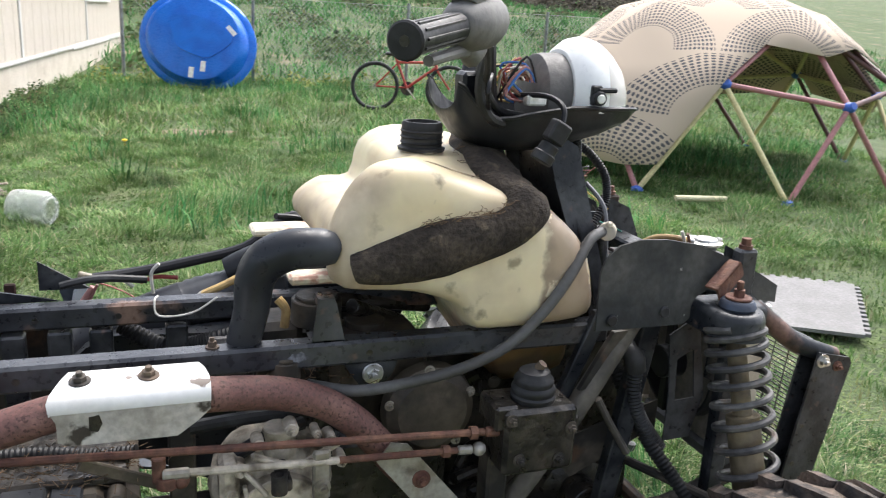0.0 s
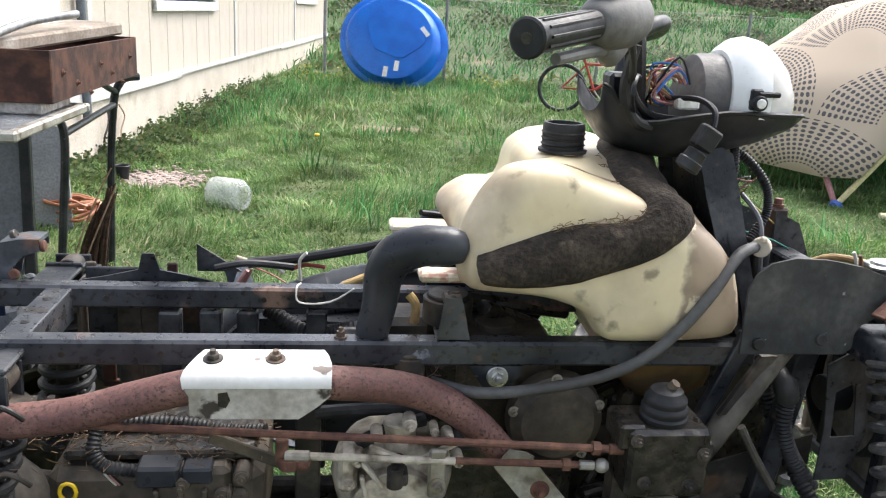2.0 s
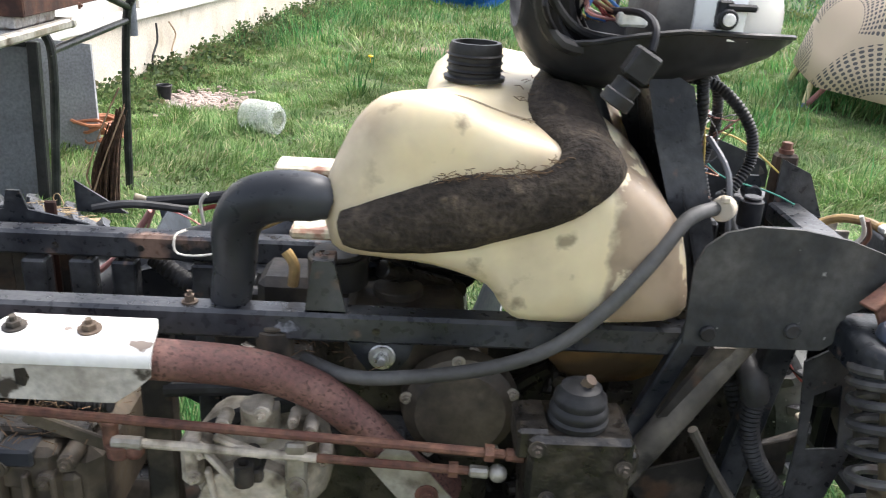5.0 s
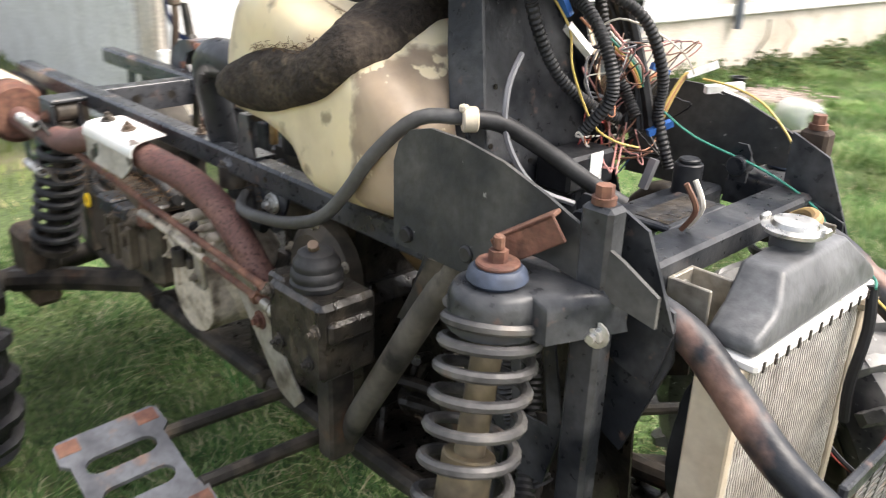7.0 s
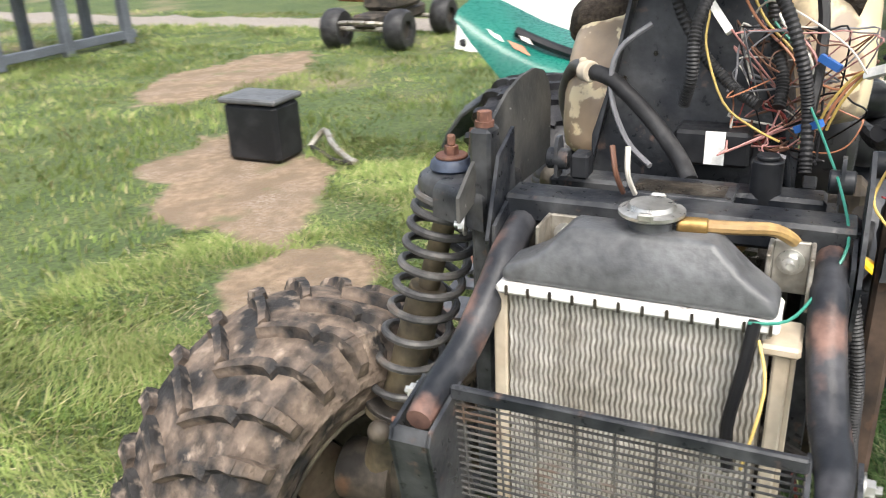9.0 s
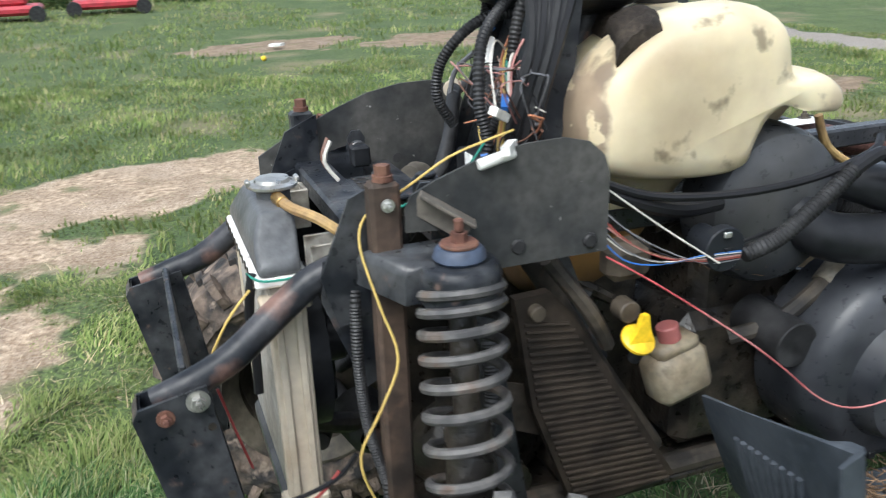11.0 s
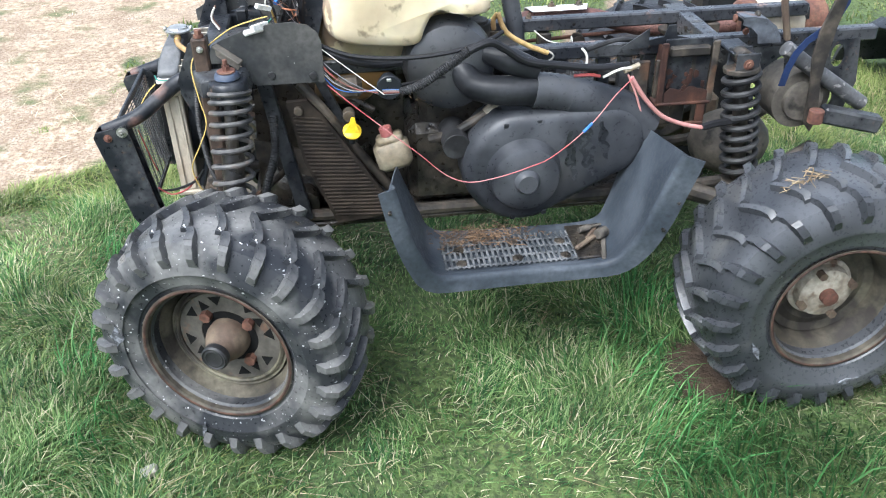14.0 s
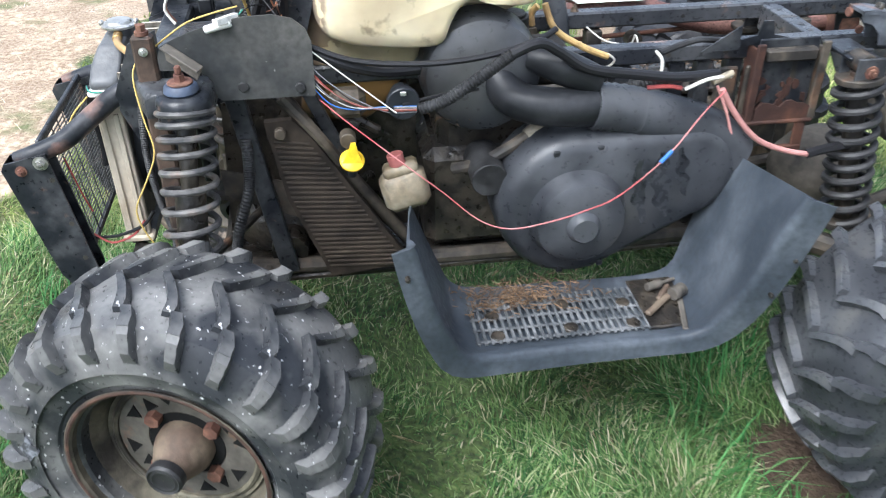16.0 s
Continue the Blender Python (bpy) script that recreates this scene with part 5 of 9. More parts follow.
def exhaust():
    pipe = part("exhaust_pipe", Shape().tube([(-0.70, -0.225, 0.628), (-0.60, -0.225, 0.624), (-0.50, -0.228, 0.630), (-0.42, -0.230, 0.640), (-0.345, -0.232, 0.662), (-0.27, -0.232, 0.680), (-0.19, -0.23, 0.684), (-0.11, -0.225, 0.679), (-0.03, -0.21, 0.665), (0.03, -0.20, 0.640), (0.075, -0.195, 0.605), (0.11, -0.19, 0.565), (0.15, -0.17, 0.51), (0.19, -0.14, 0.47)], 0.0215, 16), RUSTY_PIPE, atv, "pitted rusty exhaust pipe")
    part("pipe_clamp", Shape().cyl((-0.56, -0.226, 0.626), (-0.545, -0.226, 0.627), 0.0235, 20), GRIMY_STEEL, pipe)
    # folded bracket over the pipe: a flat top bent down along a rounded edge
    prof = [(-0.196, 0.7105), (-0.215, 0.7110), (-0.236, 0.7095), (-0.248, 0.7060), (-0.2545, 0.6990), (-0.257, 0.687)]
    ends = [(-0.270, -0.124), (-0.276, -0.118), (-0.282, -0.1145), (-0.287, -0.1140), (-0.290, -0.1140), (-0.288, -0.1145)]
    vs = []
    for d in (0.0, 0.0028):
        for (y, z), (x0, x1) in zip(prof, ends):
            vs += [(x0 + (x1 - x0) * u, y + d * 0.6, z - d) for u in (0.0, 0.03, 0.5, 0.97, 1.0)]
    k = len(prof) * 5
    fs = [(j * 5 + i, j * 5 + i + 1, j * 5 + i + 6, j * 5 + i + 5) for j in range(len(prof) - 1) for i in range(4)]
    fs += [tuple(k + i for i in q)[::-1] for q in fs]
    edge = [j * 5 for j in range(6)] + [26, 27, 28] + [j * 5 + 4 for j in range(5, -1, -1)] + [3, 2, 1]
    fs += [(p, q, k + q, k + p) for p, q in zip(edge, edge[1:] + edge[:1])]
    sh = part("pipe_bracket", Shape().add(vs, fs), WHITE_PAINT, atv, "chipped white folded steel bracket", 50)
    # lower face is coloured greyer than the white top, plus dark stains
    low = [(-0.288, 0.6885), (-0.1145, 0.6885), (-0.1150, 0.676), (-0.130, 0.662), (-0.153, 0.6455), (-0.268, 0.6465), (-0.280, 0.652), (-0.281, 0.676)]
    part("lower_face", Shape().plate(low, -0.2562, -0.2532), pm("greyer_white_with_stains", (0.50, 0.47, 0.42), (0.33, 0.30, 0.25), 0.6, 0.1, 14, third=(0.05, 0.04, 0.03), third_at=(0.57, 0.61), third_scale=20), sh, "greyer lower face with dark stains")
    for x in (-0.256, -0.182):
        part("bracket_bolt", Shape().bolt((x, -0.226, 0.7105), (0, -0.12, 1), 0.0078, 0.006), GRIMY_STEEL if x < -0.2 else HUB, sh)
    part("grease_spot", Shape().plate([(-0.247, 0.680), (-0.236, 0.682), (-0.233, 0.671), (-0.238, 0.661), (-0.247, 0.664)], -0.2572, -0.2560), GREASE_AND_SHADE, sh)
    muff = part("muffler", Shape().lathe([(0.001, 0), (0.05, 0), (0.06, 0.01), (0.06, 0.24), (0.05, 0.25), (0.001, 0.25)], Matrix.Translation((-0.70, -0.225, 0.635)) @ pose(0, 0, 0, 0, -90, 0), 28, False), RUST, atv, "rusty muffler")
    part("heat_wrap", Shape().lathe([(0.061, 0.05), (0.064, 0.055), (0.064, 0.17), (0.061, 0.175)], Matrix.Translation((-0.70, -0.225, 0.635)) @ pose(0, 0, 0, 0, -90, 0), 28), BEIGE, muff)
    for z in (0.652, 0.566):
        part("retaining_spring", Shape().coil((-0.585, -0.258, z + 0.004), (-0.51, -0.258, z), 0.0075, 0.0017, 13, 6), SILVER, pipe, "bright coil retaining spring")
        part("spring_hook", Shape().tube([(-0.512, -0.258, z), (-0.495, -0.255, z + 0.01), (-0.48, -0.252, z + 0.002), (-0.47, -0.245, z - 0.012)], 0.0035, 8), GRIMY_STEEL, pipe)


def linkage():
    for a, b, r in (((-0.40, -0.235, 0.628), (0.242, -0.247, 0.596), 0.0052), ((-0.15, -0.225, 0.578), (0.206, -0.243, 0.571), 0.0048)):
        rod = part("shift_rod", Shape().cyl(a, b, r, 10), RUST, atv, "thin rusty shift rod")
        if a[2] < 0.6:
            part("bare_sleeve", Shape().cyl(Vector(a).lerp(Vector(b), 0.02), Vector(a).lerp(Vector(b), 0.55), r * 1.1, 10), CASE_PALE, rod, "worn pale stretch of the rod")
        e = Vector(b) - Vector(a)
        e.normalize()
        part("rod_end", Shape().cyl(b, Vector(b) + e * 0.02, r * 1.4, 10).ball(Vector(b) + e * 0.03, 0.010), RUST if a[2] > 0.6 else ALU, rod)
        part("rod_nut", Shape().tube([Vector(b) - e * 0.022, Vector(b) - e * 0.012], r * 1.8, 6, 1), RUST, rod)
    part("rod_joint", Shape().cyl((-0.172, -0.226, 0.579), (-0.14, -0.226, 0.578), 0.0075, 10), ALU, atv)
    part("pivot", Shape().cyl((-0.175, -0.22, 0.566), (-0.175, -0.22, 0.600), 0.0085, 12).cyl((-0.166, -0.222, 0.560), (-0.166, -0.222, 0.576), 0.014, 14).ball((-0.150, -0.224, 0.568), 0.011, 10), RUST, atv, "rusty pivot")
    part("lever", Shape().box((-0.055, -0.003, -0.008), (0.055, 0.003, 0.008), 0.002, Matrix.Translation((-0.215, -0.212, 0.578)) @ pose(0, 0, 0, 0, 27, 8)), CASE_TAN, atv, "tan painted lever")
    part("selector_box", Shape().box((0.262, -0.27, 0.535), (0.37, -0.19, 0.632), 0.006).box((0.25, -0.262, 0.60), (0.285, -0.20, 0.636), 0.004).box((0.34, -0.262, 0.585), (0.378, -0.20, 0.612), 0.004), GREASE_AND_SHADE, atv, "oily black selector housing")
    boot = Shape().lathe([(0.001, 0), (0.028, 0), (0.031, 0.004), (0.0315, 0.009), (0.029, 0.012), (0.031, 0.017), (0.030, 0.022), (0.027, 0.025), (0.028, 0.030), (0.027, 0.034), (0.023, 0.038), (0.021, 0.044), (0.012, 0.049), (0.001, 0.050)], Matrix.Translation((0.315, -0.235, 0.63)), 24, False)
    bt = part("rubber_boot", boot, RUBBER, atv, "black ribbed rubber boot")
    part("boot_bolt", Shape().tube([(0.318, -0.24, 0.678), (0.322, -0.244, 0.687)], 0.0065, 8, 1), HUB, bt)
    part("selector_stem", Shape().box((0.268, -0.21, 0.36), (0.30, -0.17, 0.54), 0.004), GRIMY_STEEL, atv)


def engine():
    rng = random.Random(3)
    block = part("crankcase", Shape().box((-0.05, -0.13, 0.34), (0.24, 0.12, 0.55), 0.02).box((0.02, -0.10, 0.52), (0.21, 0.10, 0.66), 0.02), GREASE_AND_SHADE, atv, "dirty alloy crankcase")
    part("clutch_cover", Shape().lathe([(0.001, 0.03), (0.052, 0.03), (0.06, 0.022), (0.066, 0.018), (0.07, 0.0), (0.001, 0.0)], Matrix.Translation((0.198, -0.13, 0.585)) @ pose(0, 0, 0, 90, 0, 0), 32, False), CASE_TAN, block, "flat tan engine cover")
    for i in range(5):
        a = 0.4 + i * 1.25
        part("cover_screw", Shape().bolt((0.198 + 0.064 * math.cos(a), -0.15, 0.585 + 0.064 * math.sin(a)), (0, -1, 0), 0.005, 0.004), CASE, block)
    part("cylinder_head", Shape().box((0.06, -0.115, 0.60), (0.20, -0.02, 0.69), 0.012).cyl((0.12, -0.06, 0.66), (0.12, -0.06, 0.70), 0.03, 16), CASE_TAN, block)
    # gear case low on the right
    g = Shape().ball((-0.035, -0.11, 0.49), 0.085, 20, (1.0, 0.85, 0.95)).cyl((-0.035, -0.12, 0.47), (-0.035, -0.19, 0.47), 0.06, 24).box((-0.11, -0.19, 0.50), (-0.085, -0.15, 0.56), 0.006).cyl((-0.03, -0.15, 0.545), (-0.03, -0.15, 0.585), 0.022, 16)
    gear = part("gear_case", g, CASE_PALE, atv, "grimy grey-tan gear case")
    gear.location = (0.006, -0.032, 0.020)
    part("case_plug", Shape().box((-0.045, -0.20, 0.515), (-0.02, -0.17, 0.532), 0.003).cyl((-0.033, -0.185, 0.53), (-0.033, -0.185, 0.552), 0.009, 12), GRIMY_STEEL, gear)
    part("case_tab", Shape().box((0.005, -0.205, 0.50), (0.028, -0.195, 0.57), 0.005).bolt((0.017, -0.205, 0.52), (0, -1, 0), 0.007), ALU, gear)
    part("mount_bracket", Shape().plate([(0.099, 0.556), (0.118, 0.582), (0.142, 0.577), (0.255, 0.44), (0.235, 0.42), (0.2, 0.43)], -0.222, -0.219), ALU, atv, "bare aluminium bracket plate")
    part("plate_bolt", Shape().bolt((0.163, -0.222, 0.522), (0, -1, 0), 0.0085), RUST, atv)
    # rear gearbox under the rail
    t = Shape().box((-0.47, -0.20, 0.42), (-0.20, -0.02, 0.545), 0.014).box((-0.34, -0.215, 0.50), (-0.24, -0.16, 0.555), 0.008).box((-0.30, -0.21, 0.45), (-0.22, -0.17, 0.52), 0.006).cyl((-0.26, -0.19, 0.47), (-0.26, -0.225, 0.47), 0.02, 16)
    tr = part("gearbox", t, CASE_TAN, atv, "grimy tan gearbox")
    part("gearbox_lid", Shape().box((-0.45, -0.19, 0.553), (-0.21, -0.05, 0.566), 0.004), GREASE_AND_SHADE, tr)
    part("speed_sensor", Shape().box((-0.355, -0.224, 0.532), (-0.302, -0.184, 0.562), 0.004).box((-0.30, -0.221, 0.536), (-0.262, -0.187, 0.558), 0.003), DUSTY_PLASTIC, atv, "dusty plastic connector")
    part("sensor_sleeve", Shape().hose([(-0.405, -0.19, 0.60), (-0.408, -0.205, 0.575), (-0.392, -0.208, 0.556), (-0.352, -0.20, 0.545)], 0.0085), RUBBER, atv, "black corrugated sleeve")
    part("wiring_sleeve", Shape().hose([(-0.50, -0.14, 0.566), (-0.40, -0.13, 0.575), (-0.32, -0.13, 0.576), (-0.25, -0.14, 0.570), (-0.20, -0.15, 0.575)], 0.0085), RUBBER, atv, "black corrugated sleeve")
    for k, m in ((0.0, W_PINK), (0.004, W_BLACK), (-0.004, W_WHITE)):
        part("wire", Shape().tube([(-0.405 + k, -0.20, 0.58), (-0.395 + k, -0.205, 0.55), (-0.38 + k, -0.20, 0.525)], 0.0016, 6), m, atv)
    part("yellow_loop", Shape().tube([(-0.44 + 0.010 * math.cos(a / 8 * 6.283), -0.21, 0.522 + 0.012 * math.sin(a / 8 * 6.283)) for a in range(9)], 0.0026, 8), YELLOW, atv)
    part("starter_motor", Shape().cyl((-0.245, -0.16, 0.632), (-0.245, -0.19, 0.632), 0.017, 16), CASE_TAN, atv)
    # litter of dry needles on the gearbox and the mounts
    for n, c, sp in ((200, (-0.42, -0.16, 0.572), (0.06, 0.04)), (130, (-0.27, -0.17, 0.572), (0.05, 0.03)), (80, (0.03, -0.10, 0.645), (0.035, 0.03)), (60, (0.17, 0.14, 0.63), (0.04, 0.02))):
        s = Shape()
        for _ in range(n):
            a, x, y = rng.uniform(0, 6.3), rng.gauss(c[0], sp[0]), rng.gauss(c[1], sp[1])
            ln = rng.uniform(0.006, 0.018)
            z = c[2] + abs(rng.gauss(0, 0.005))
            s.tube([(x, y, z), (x + ln * math.cos(a), y + ln * math.sin(a), z + rng.uniform(-0.004, 0.01))], 0.0006, 3, 1)
        part("dry_needles", s, STRAW, atv, "litter of dry pine needles")["kind"] = "stuff"
    # pressed webs, struts and hoses behind the right front strut
    part("tower_web", holed([(0.565, 0.686), (0.614, 0.716), (0.642, 0.581), (0.624, 0.509), (0.577, 0.507), (0.577, 0.593)], [[(0.584, 0.645), (0.612, 0.66), (0.625, 0.577), (0.589, 0.575)]], -0.186, -0.183), BLACK_STEEL, atv, "pressed steel web with an opening")
    part("frame_strut", Shape().plate([(0.46, 0.703), (0.483, 0.704), (0.432, 0.619), (0.411, 0.615)], -0.196, -0.188), GRIMY_STEEL, atv, "rough black strut plate")
    part("thin_rod", Shape().tube([(0.467, -0.16, 0.579), (0.494, -0.16, 0.534), (0.531, -0.16, 0.479)], 0.006, 8), DUST_STEEL, atv)
    part("loom", Shape().hose([(0.536, -0.15, 0.618), (0.537, -0.15, 0.576), (0.556, -0.15, 0.529), (0.598, -0.15, 0.474)], 0.012), RUBBER, atv, "black corrugated hose")
    part("hose_elbow", Shape().tube([(0.536, -0.15, 0.618), (0.530, -0.148, 0.640), (0.532, -0.10, 0.652)], 0.0165, 12), RUBBER, atv)
    # unseen sheet added here; its black stands for the shade behind the strut
    part("shade_filler_sheet", Shape().plate([(0.36, 0.33), (0.60, 0.33), (0.60, 0.62), (0.52, 0.70), (0.40, 0.66)], -0.062, -0.058), GREASE_AND_SHADE, atv, "unseen black sheet closing the shaded gap")
    # castings, caps and hoses round the right of the engine
    part("cam_cover", Shape().cyl((-0.012, -0.15, 0.650), (-0.012, -0.15, 0.684), 0.021, 20).cyl((-0.012, -0.15, 0.684), (-0.012, -0.15, 0.690), 0.018, 20), CASE_TAN, atv, "round tan cap")
    part("coolant_hose", Shape().tube([(-0.135, -0.155, 0.602), (-0.07, -0.155, 0.607), (-0.01, -0.15, 0.606), (0.05, -0.14, 0.60)], 0.0095, 10), RUBBER, atv)
    part("coolant_hose", Shape().tube([(-0.092, -0.185, 0.562), (-0.065, -0.185, 0.580), (-0.03, -0.18, 0.594), (0.01, -0.165, 0.597)], 0.0095, 10), RUBBER, atv)
    for x, z, r in ((-0.085, 0.548, 0.009), (-0.062, 0.582, 0.008), (-0.02, 0.598, 0.009), (0.03, 0.578, 0.008), (0.045, 0.545, 0.008), (-0.095, 0.515, 0.008), (0.012, 0.588, 0.006)):
        part("casting_boss", Shape().cyl((x, -0.165, z), (x, -0.192, z), r, 12).bolt((x, -0.192, z), (0, -1, 0), r * 0.55, 0.004), CASE_PALE, gear)
    for x, z, a, ln in ((-0.07, 0.535, 0.9, 0.03), (-0.045, 0.558, 0.4, 0.028), (0.015, 0.56, -0.5, 0.03), (-0.075, 0.50, 1.4, 0.028)):
        part("casting_rib", Shape().box((-ln, -0.006, -0.003), (ln, 0.006, 0.003), 0.002, Matrix.Translation((x, -0.192, z)) @ pose(0, 0, 0, 0, math.degrees(a), 0)), CASE_PALE, gear)
    part("plug_tube", Shape().lathe([(0.006, 0), (0.0105, 0), (0.0105, 0.026), (0.006, 0.026)], Matrix.Translation((-0.038, -0.205, 0.52)), 16), GRIMY_STEEL, gear)
    for x, z in ((-0.30, 0.535), (-0.25, 0.52), (-0.225, 0.545), (-0.33, 0.50)):
        part("casting_boss", Shape().cyl((x, -0.19, z), (x, -0.222, z), 0.011, 12).bolt((x, -0.222, z), (0, -1, 0), 0.006, 0.004), CASE_TAN, tr)
    for k in range(4):
        part("casting_rib", Shape().box((-0.335 + 0.03 * k, -0.226, 0.455), (-0.328 + 0.03 * k, -0.205, 0.53), 0.003), CASE_TAN, tr)
    for x, z in ((0.27, 0.62), (0.36, 0.60), (0.285, 0.56), (0.345, 0.555)):
        part("housing_bolt", Shape().bolt((x, -0.27, z), (0, -1, 0), 0.006, 0.005), GRIMY_STEEL, atv)
    # under the tank: brackets, cap, mounts on the right rail
    part("breather_cap", Shape().cyl((0.048, -0.06, 0.70), (0.048, -0.06, 0.736), 0.036, 26).cyl((0.048, -0.06, 0.736), (0.048, -0.06, 0.742), 0.030, 26), GRIMY_STEEL, atv, "round dusty cap")
    mt = part("rail_mount", Shape().plate([(0.022, 0.707), (0.067, 0.707), (0.054, 0.764), (0.050, 0.768), (0.034, 0.768), (0.030, 0.764)], -0.160, -0.156).plate([(0.030, 0.758), (0.054, 0.758), (0.053, 0.768), (0.031, 0.768)], -0.158, -0.128).box((0.022, -0.160, 0.707), (0.067, -0.125, 0.711), 0.001), RAIL, atv, "black folded bracket with holes")
    for x, y in ((0.042, -0.150), (0.042, -0.137)):
        part("bolt_hole", Shape().tube([(x, y, 0.7677), (x, y, 0.7686)], 0.004, 10, 1), GREASE_AND_SHADE, mt)
    ear = part("mount_ear", Shape().plate([(0.068, 0.672), (0.142, 0.672), (0.136, 0.655), (0.122, 0.636), (0.107, 0.630), (0.092, 0.636), (0.078, 0.655)], -0.158, -0.154), BLACK_STEEL, atv, "black mounting ear")
    part("ear_bolt", Shape().cyl((0.107, -0.158, 0.657), (0.107, -0.162, 0.657), 0.015, 22).bolt((0.107, -0.162, 0.657), (0, -1, 0), 0.009, 0.006), SILVER, ear, "large zinc bolt")
    part("rail_bolt", Shape().bolt((-0.104, -0.148, 0.708), (0, 0, 1), 0.0058, 0.007), HUB, atv)
    part("paint_chip", Shape().plate([(0.004 + 0.013 * math.cos(0.449 * i) * (1 + 0.4 * math.sin(3.1 * i)), 0.691 + 0.007 * math.sin(0.449 * i) * (1 + 0.35 * math.cos(2.3 * i))) for i in range(14)], -0.1656, -0.1650), SCUFF, atv)
    for a, b in (((-0.10, -0.02, 0.66), (0.06, -0.02, 0.66)), ((0.08, 0.04, 0.70), (0.26, 0.06, 0.67)), ((0.10, -0.06, 0.72), (0.2, 0.02, 0.66))):
        part("coolant_pipe", Shape().cyl(a, b, 0.012, 10), GREASE_AND_SHADE, atv)
    part("carburettor", Shape().box((-0.05, -0.06, 0.62), (0.03, 0.02, 0.70), 0.01).cyl((-0.02, -0.02, 0.66), (-0.02, -0.10, 0.64), 0.022, 16), GRIMY_STEEL, atv)
    # dark mass behind: coolant pump, starter, wiring along the block
    for _ in range(26):
        x, y, z = rng.uniform(-0.1, 0.42), rng.uniform(-0.10, 0.09), rng.uniform(0.36, 0.62)
        p = vec(x, y, z)
        q = p + vec(rng.uniform(-0.1, 0.1), rng.uniform(-0.06, 0.06), rng.uniform(-0.08, 0.1))
        part("engine_hose", Shape().tube([p, (p + q) / 2 + vec(rng.uniform(-0.03, 0.03), rng.uniform(-0.03, 0.03), 0.02), q], rng.uniform(0.005, 0.011), 8), GREASE_AND_SHADE, atv)


def elbow():
    s = Shape().tube([(-0.068, -0.115, 0.655), (-0.064, -0.13, 0.70), (-0.054, -0.145, 0.755), (-0.050, -0.152, 0.798), (-0.034, -0.158, 0.826), (-0.004, -0.163, 0.839), (0.033, -0.165, 0.840), (0.052, -0.165, 0.836)], [0.021, 0.022, 0.023, 0.0255, 0.0275, 0.0265, 0.025, 0.018], 22)
    e = part("intake_elbow", s, DUSTY_PLASTIC, atv, "black moulded intake elbow", 60)
    part("elbow_mouth", Shape().cyl((0.051, -0.165, 0.8365), (0.0527, -0.165, 0.8357), 0.0165, 20), GREASE_AND_SHADE, e)


def rear_shock(k):
    y = 0.178 if k > 0 else -0.205
    top, low = vec(-0.542 if k > 0 else -0.520, y, 0.660 if k > 0 else 0.640), vec(-0.574 if k > 0 else -0.575, y + (0.017 if k > 0 else -0.03), 0.385 if k > 0 else 0.405)
    d = (low - top).normalized()
    part("rear_spring", Shape().coil(top, low, 0.039, 0.0075, 9.5, 8), RUBBER, atv, "black rear coil spring")
    sh = part("rear_shock", Shape().cyl(top - d * 0.02, low, 0.018, 14).cyl(top - d * 0.012, top, 0.042, 22).cyl(low, low + d * 0.015, 0.042, 22).cyl(low, low + d * 0.06, 0.014, 12), GRIMY_STEEL, atv)
    part("shock_eye", Shape().cyl(top - d * 0.035 + vec(0, -0.02, 0), top - d * 0.035 + vec(0, 0.02, 0), 0.019, 16), GRIMY_STEEL, sh)
    c = part("shock_clevis", Shape().box((top.x - 0.028, y - 0.027, top.z - 0.005), (top.x + 0.028, y - 0.021, top.z + 0.05), 0.003).box((top.x - 0.028, y + 0.021, top.z - 0.005), (top.x + 0.028, y + 0.027, top.z + 0.05), 0.003).box((top.x - 0.028, 0.079 if k > 0 else y - 0.027, 0.696 if k > 0 else 0.690), (top.x + 0.028, max(y, 0.06) if k > 0 else y + 0.042, 0.704 if k > 0 else 0.698), 0.003), BLACK_STEEL, atv)
    part("clevis_bolt", Shape().bolt((top.x, y + 0.027 * k, top.z + 0.025), (0, k, 0), 0.008), RUST, c)
    part("rear_axle", Shape().cyl((-0.675, 0.10 * k, 0.33), (-0.675, 0.40 * k, 0.30), 0.022, 14).cyl((-0.675, 0.33 * k, 0.30), (-0.675, 0.42 * k, 0.30), 0.06, 20), GRIMY_STEEL, atv)
    part("trailing_arm", Shape().tube([(-0.42, 0.12 * k, 0.34), (-0.55, 0.22 * k, 0.33), (-0.66, 0.30 * k, 0.31)], 0.024, 10), GRIMY_STEEL, atv)
    part("hub_carrier", Shape().box((-0.70, 0.255 * k - 0.03, 0.26), (-0.60, 0.255 * k + 0.03, 0.42), 0.012), GRIMY_STEEL if k > 0 else HUB, atv)


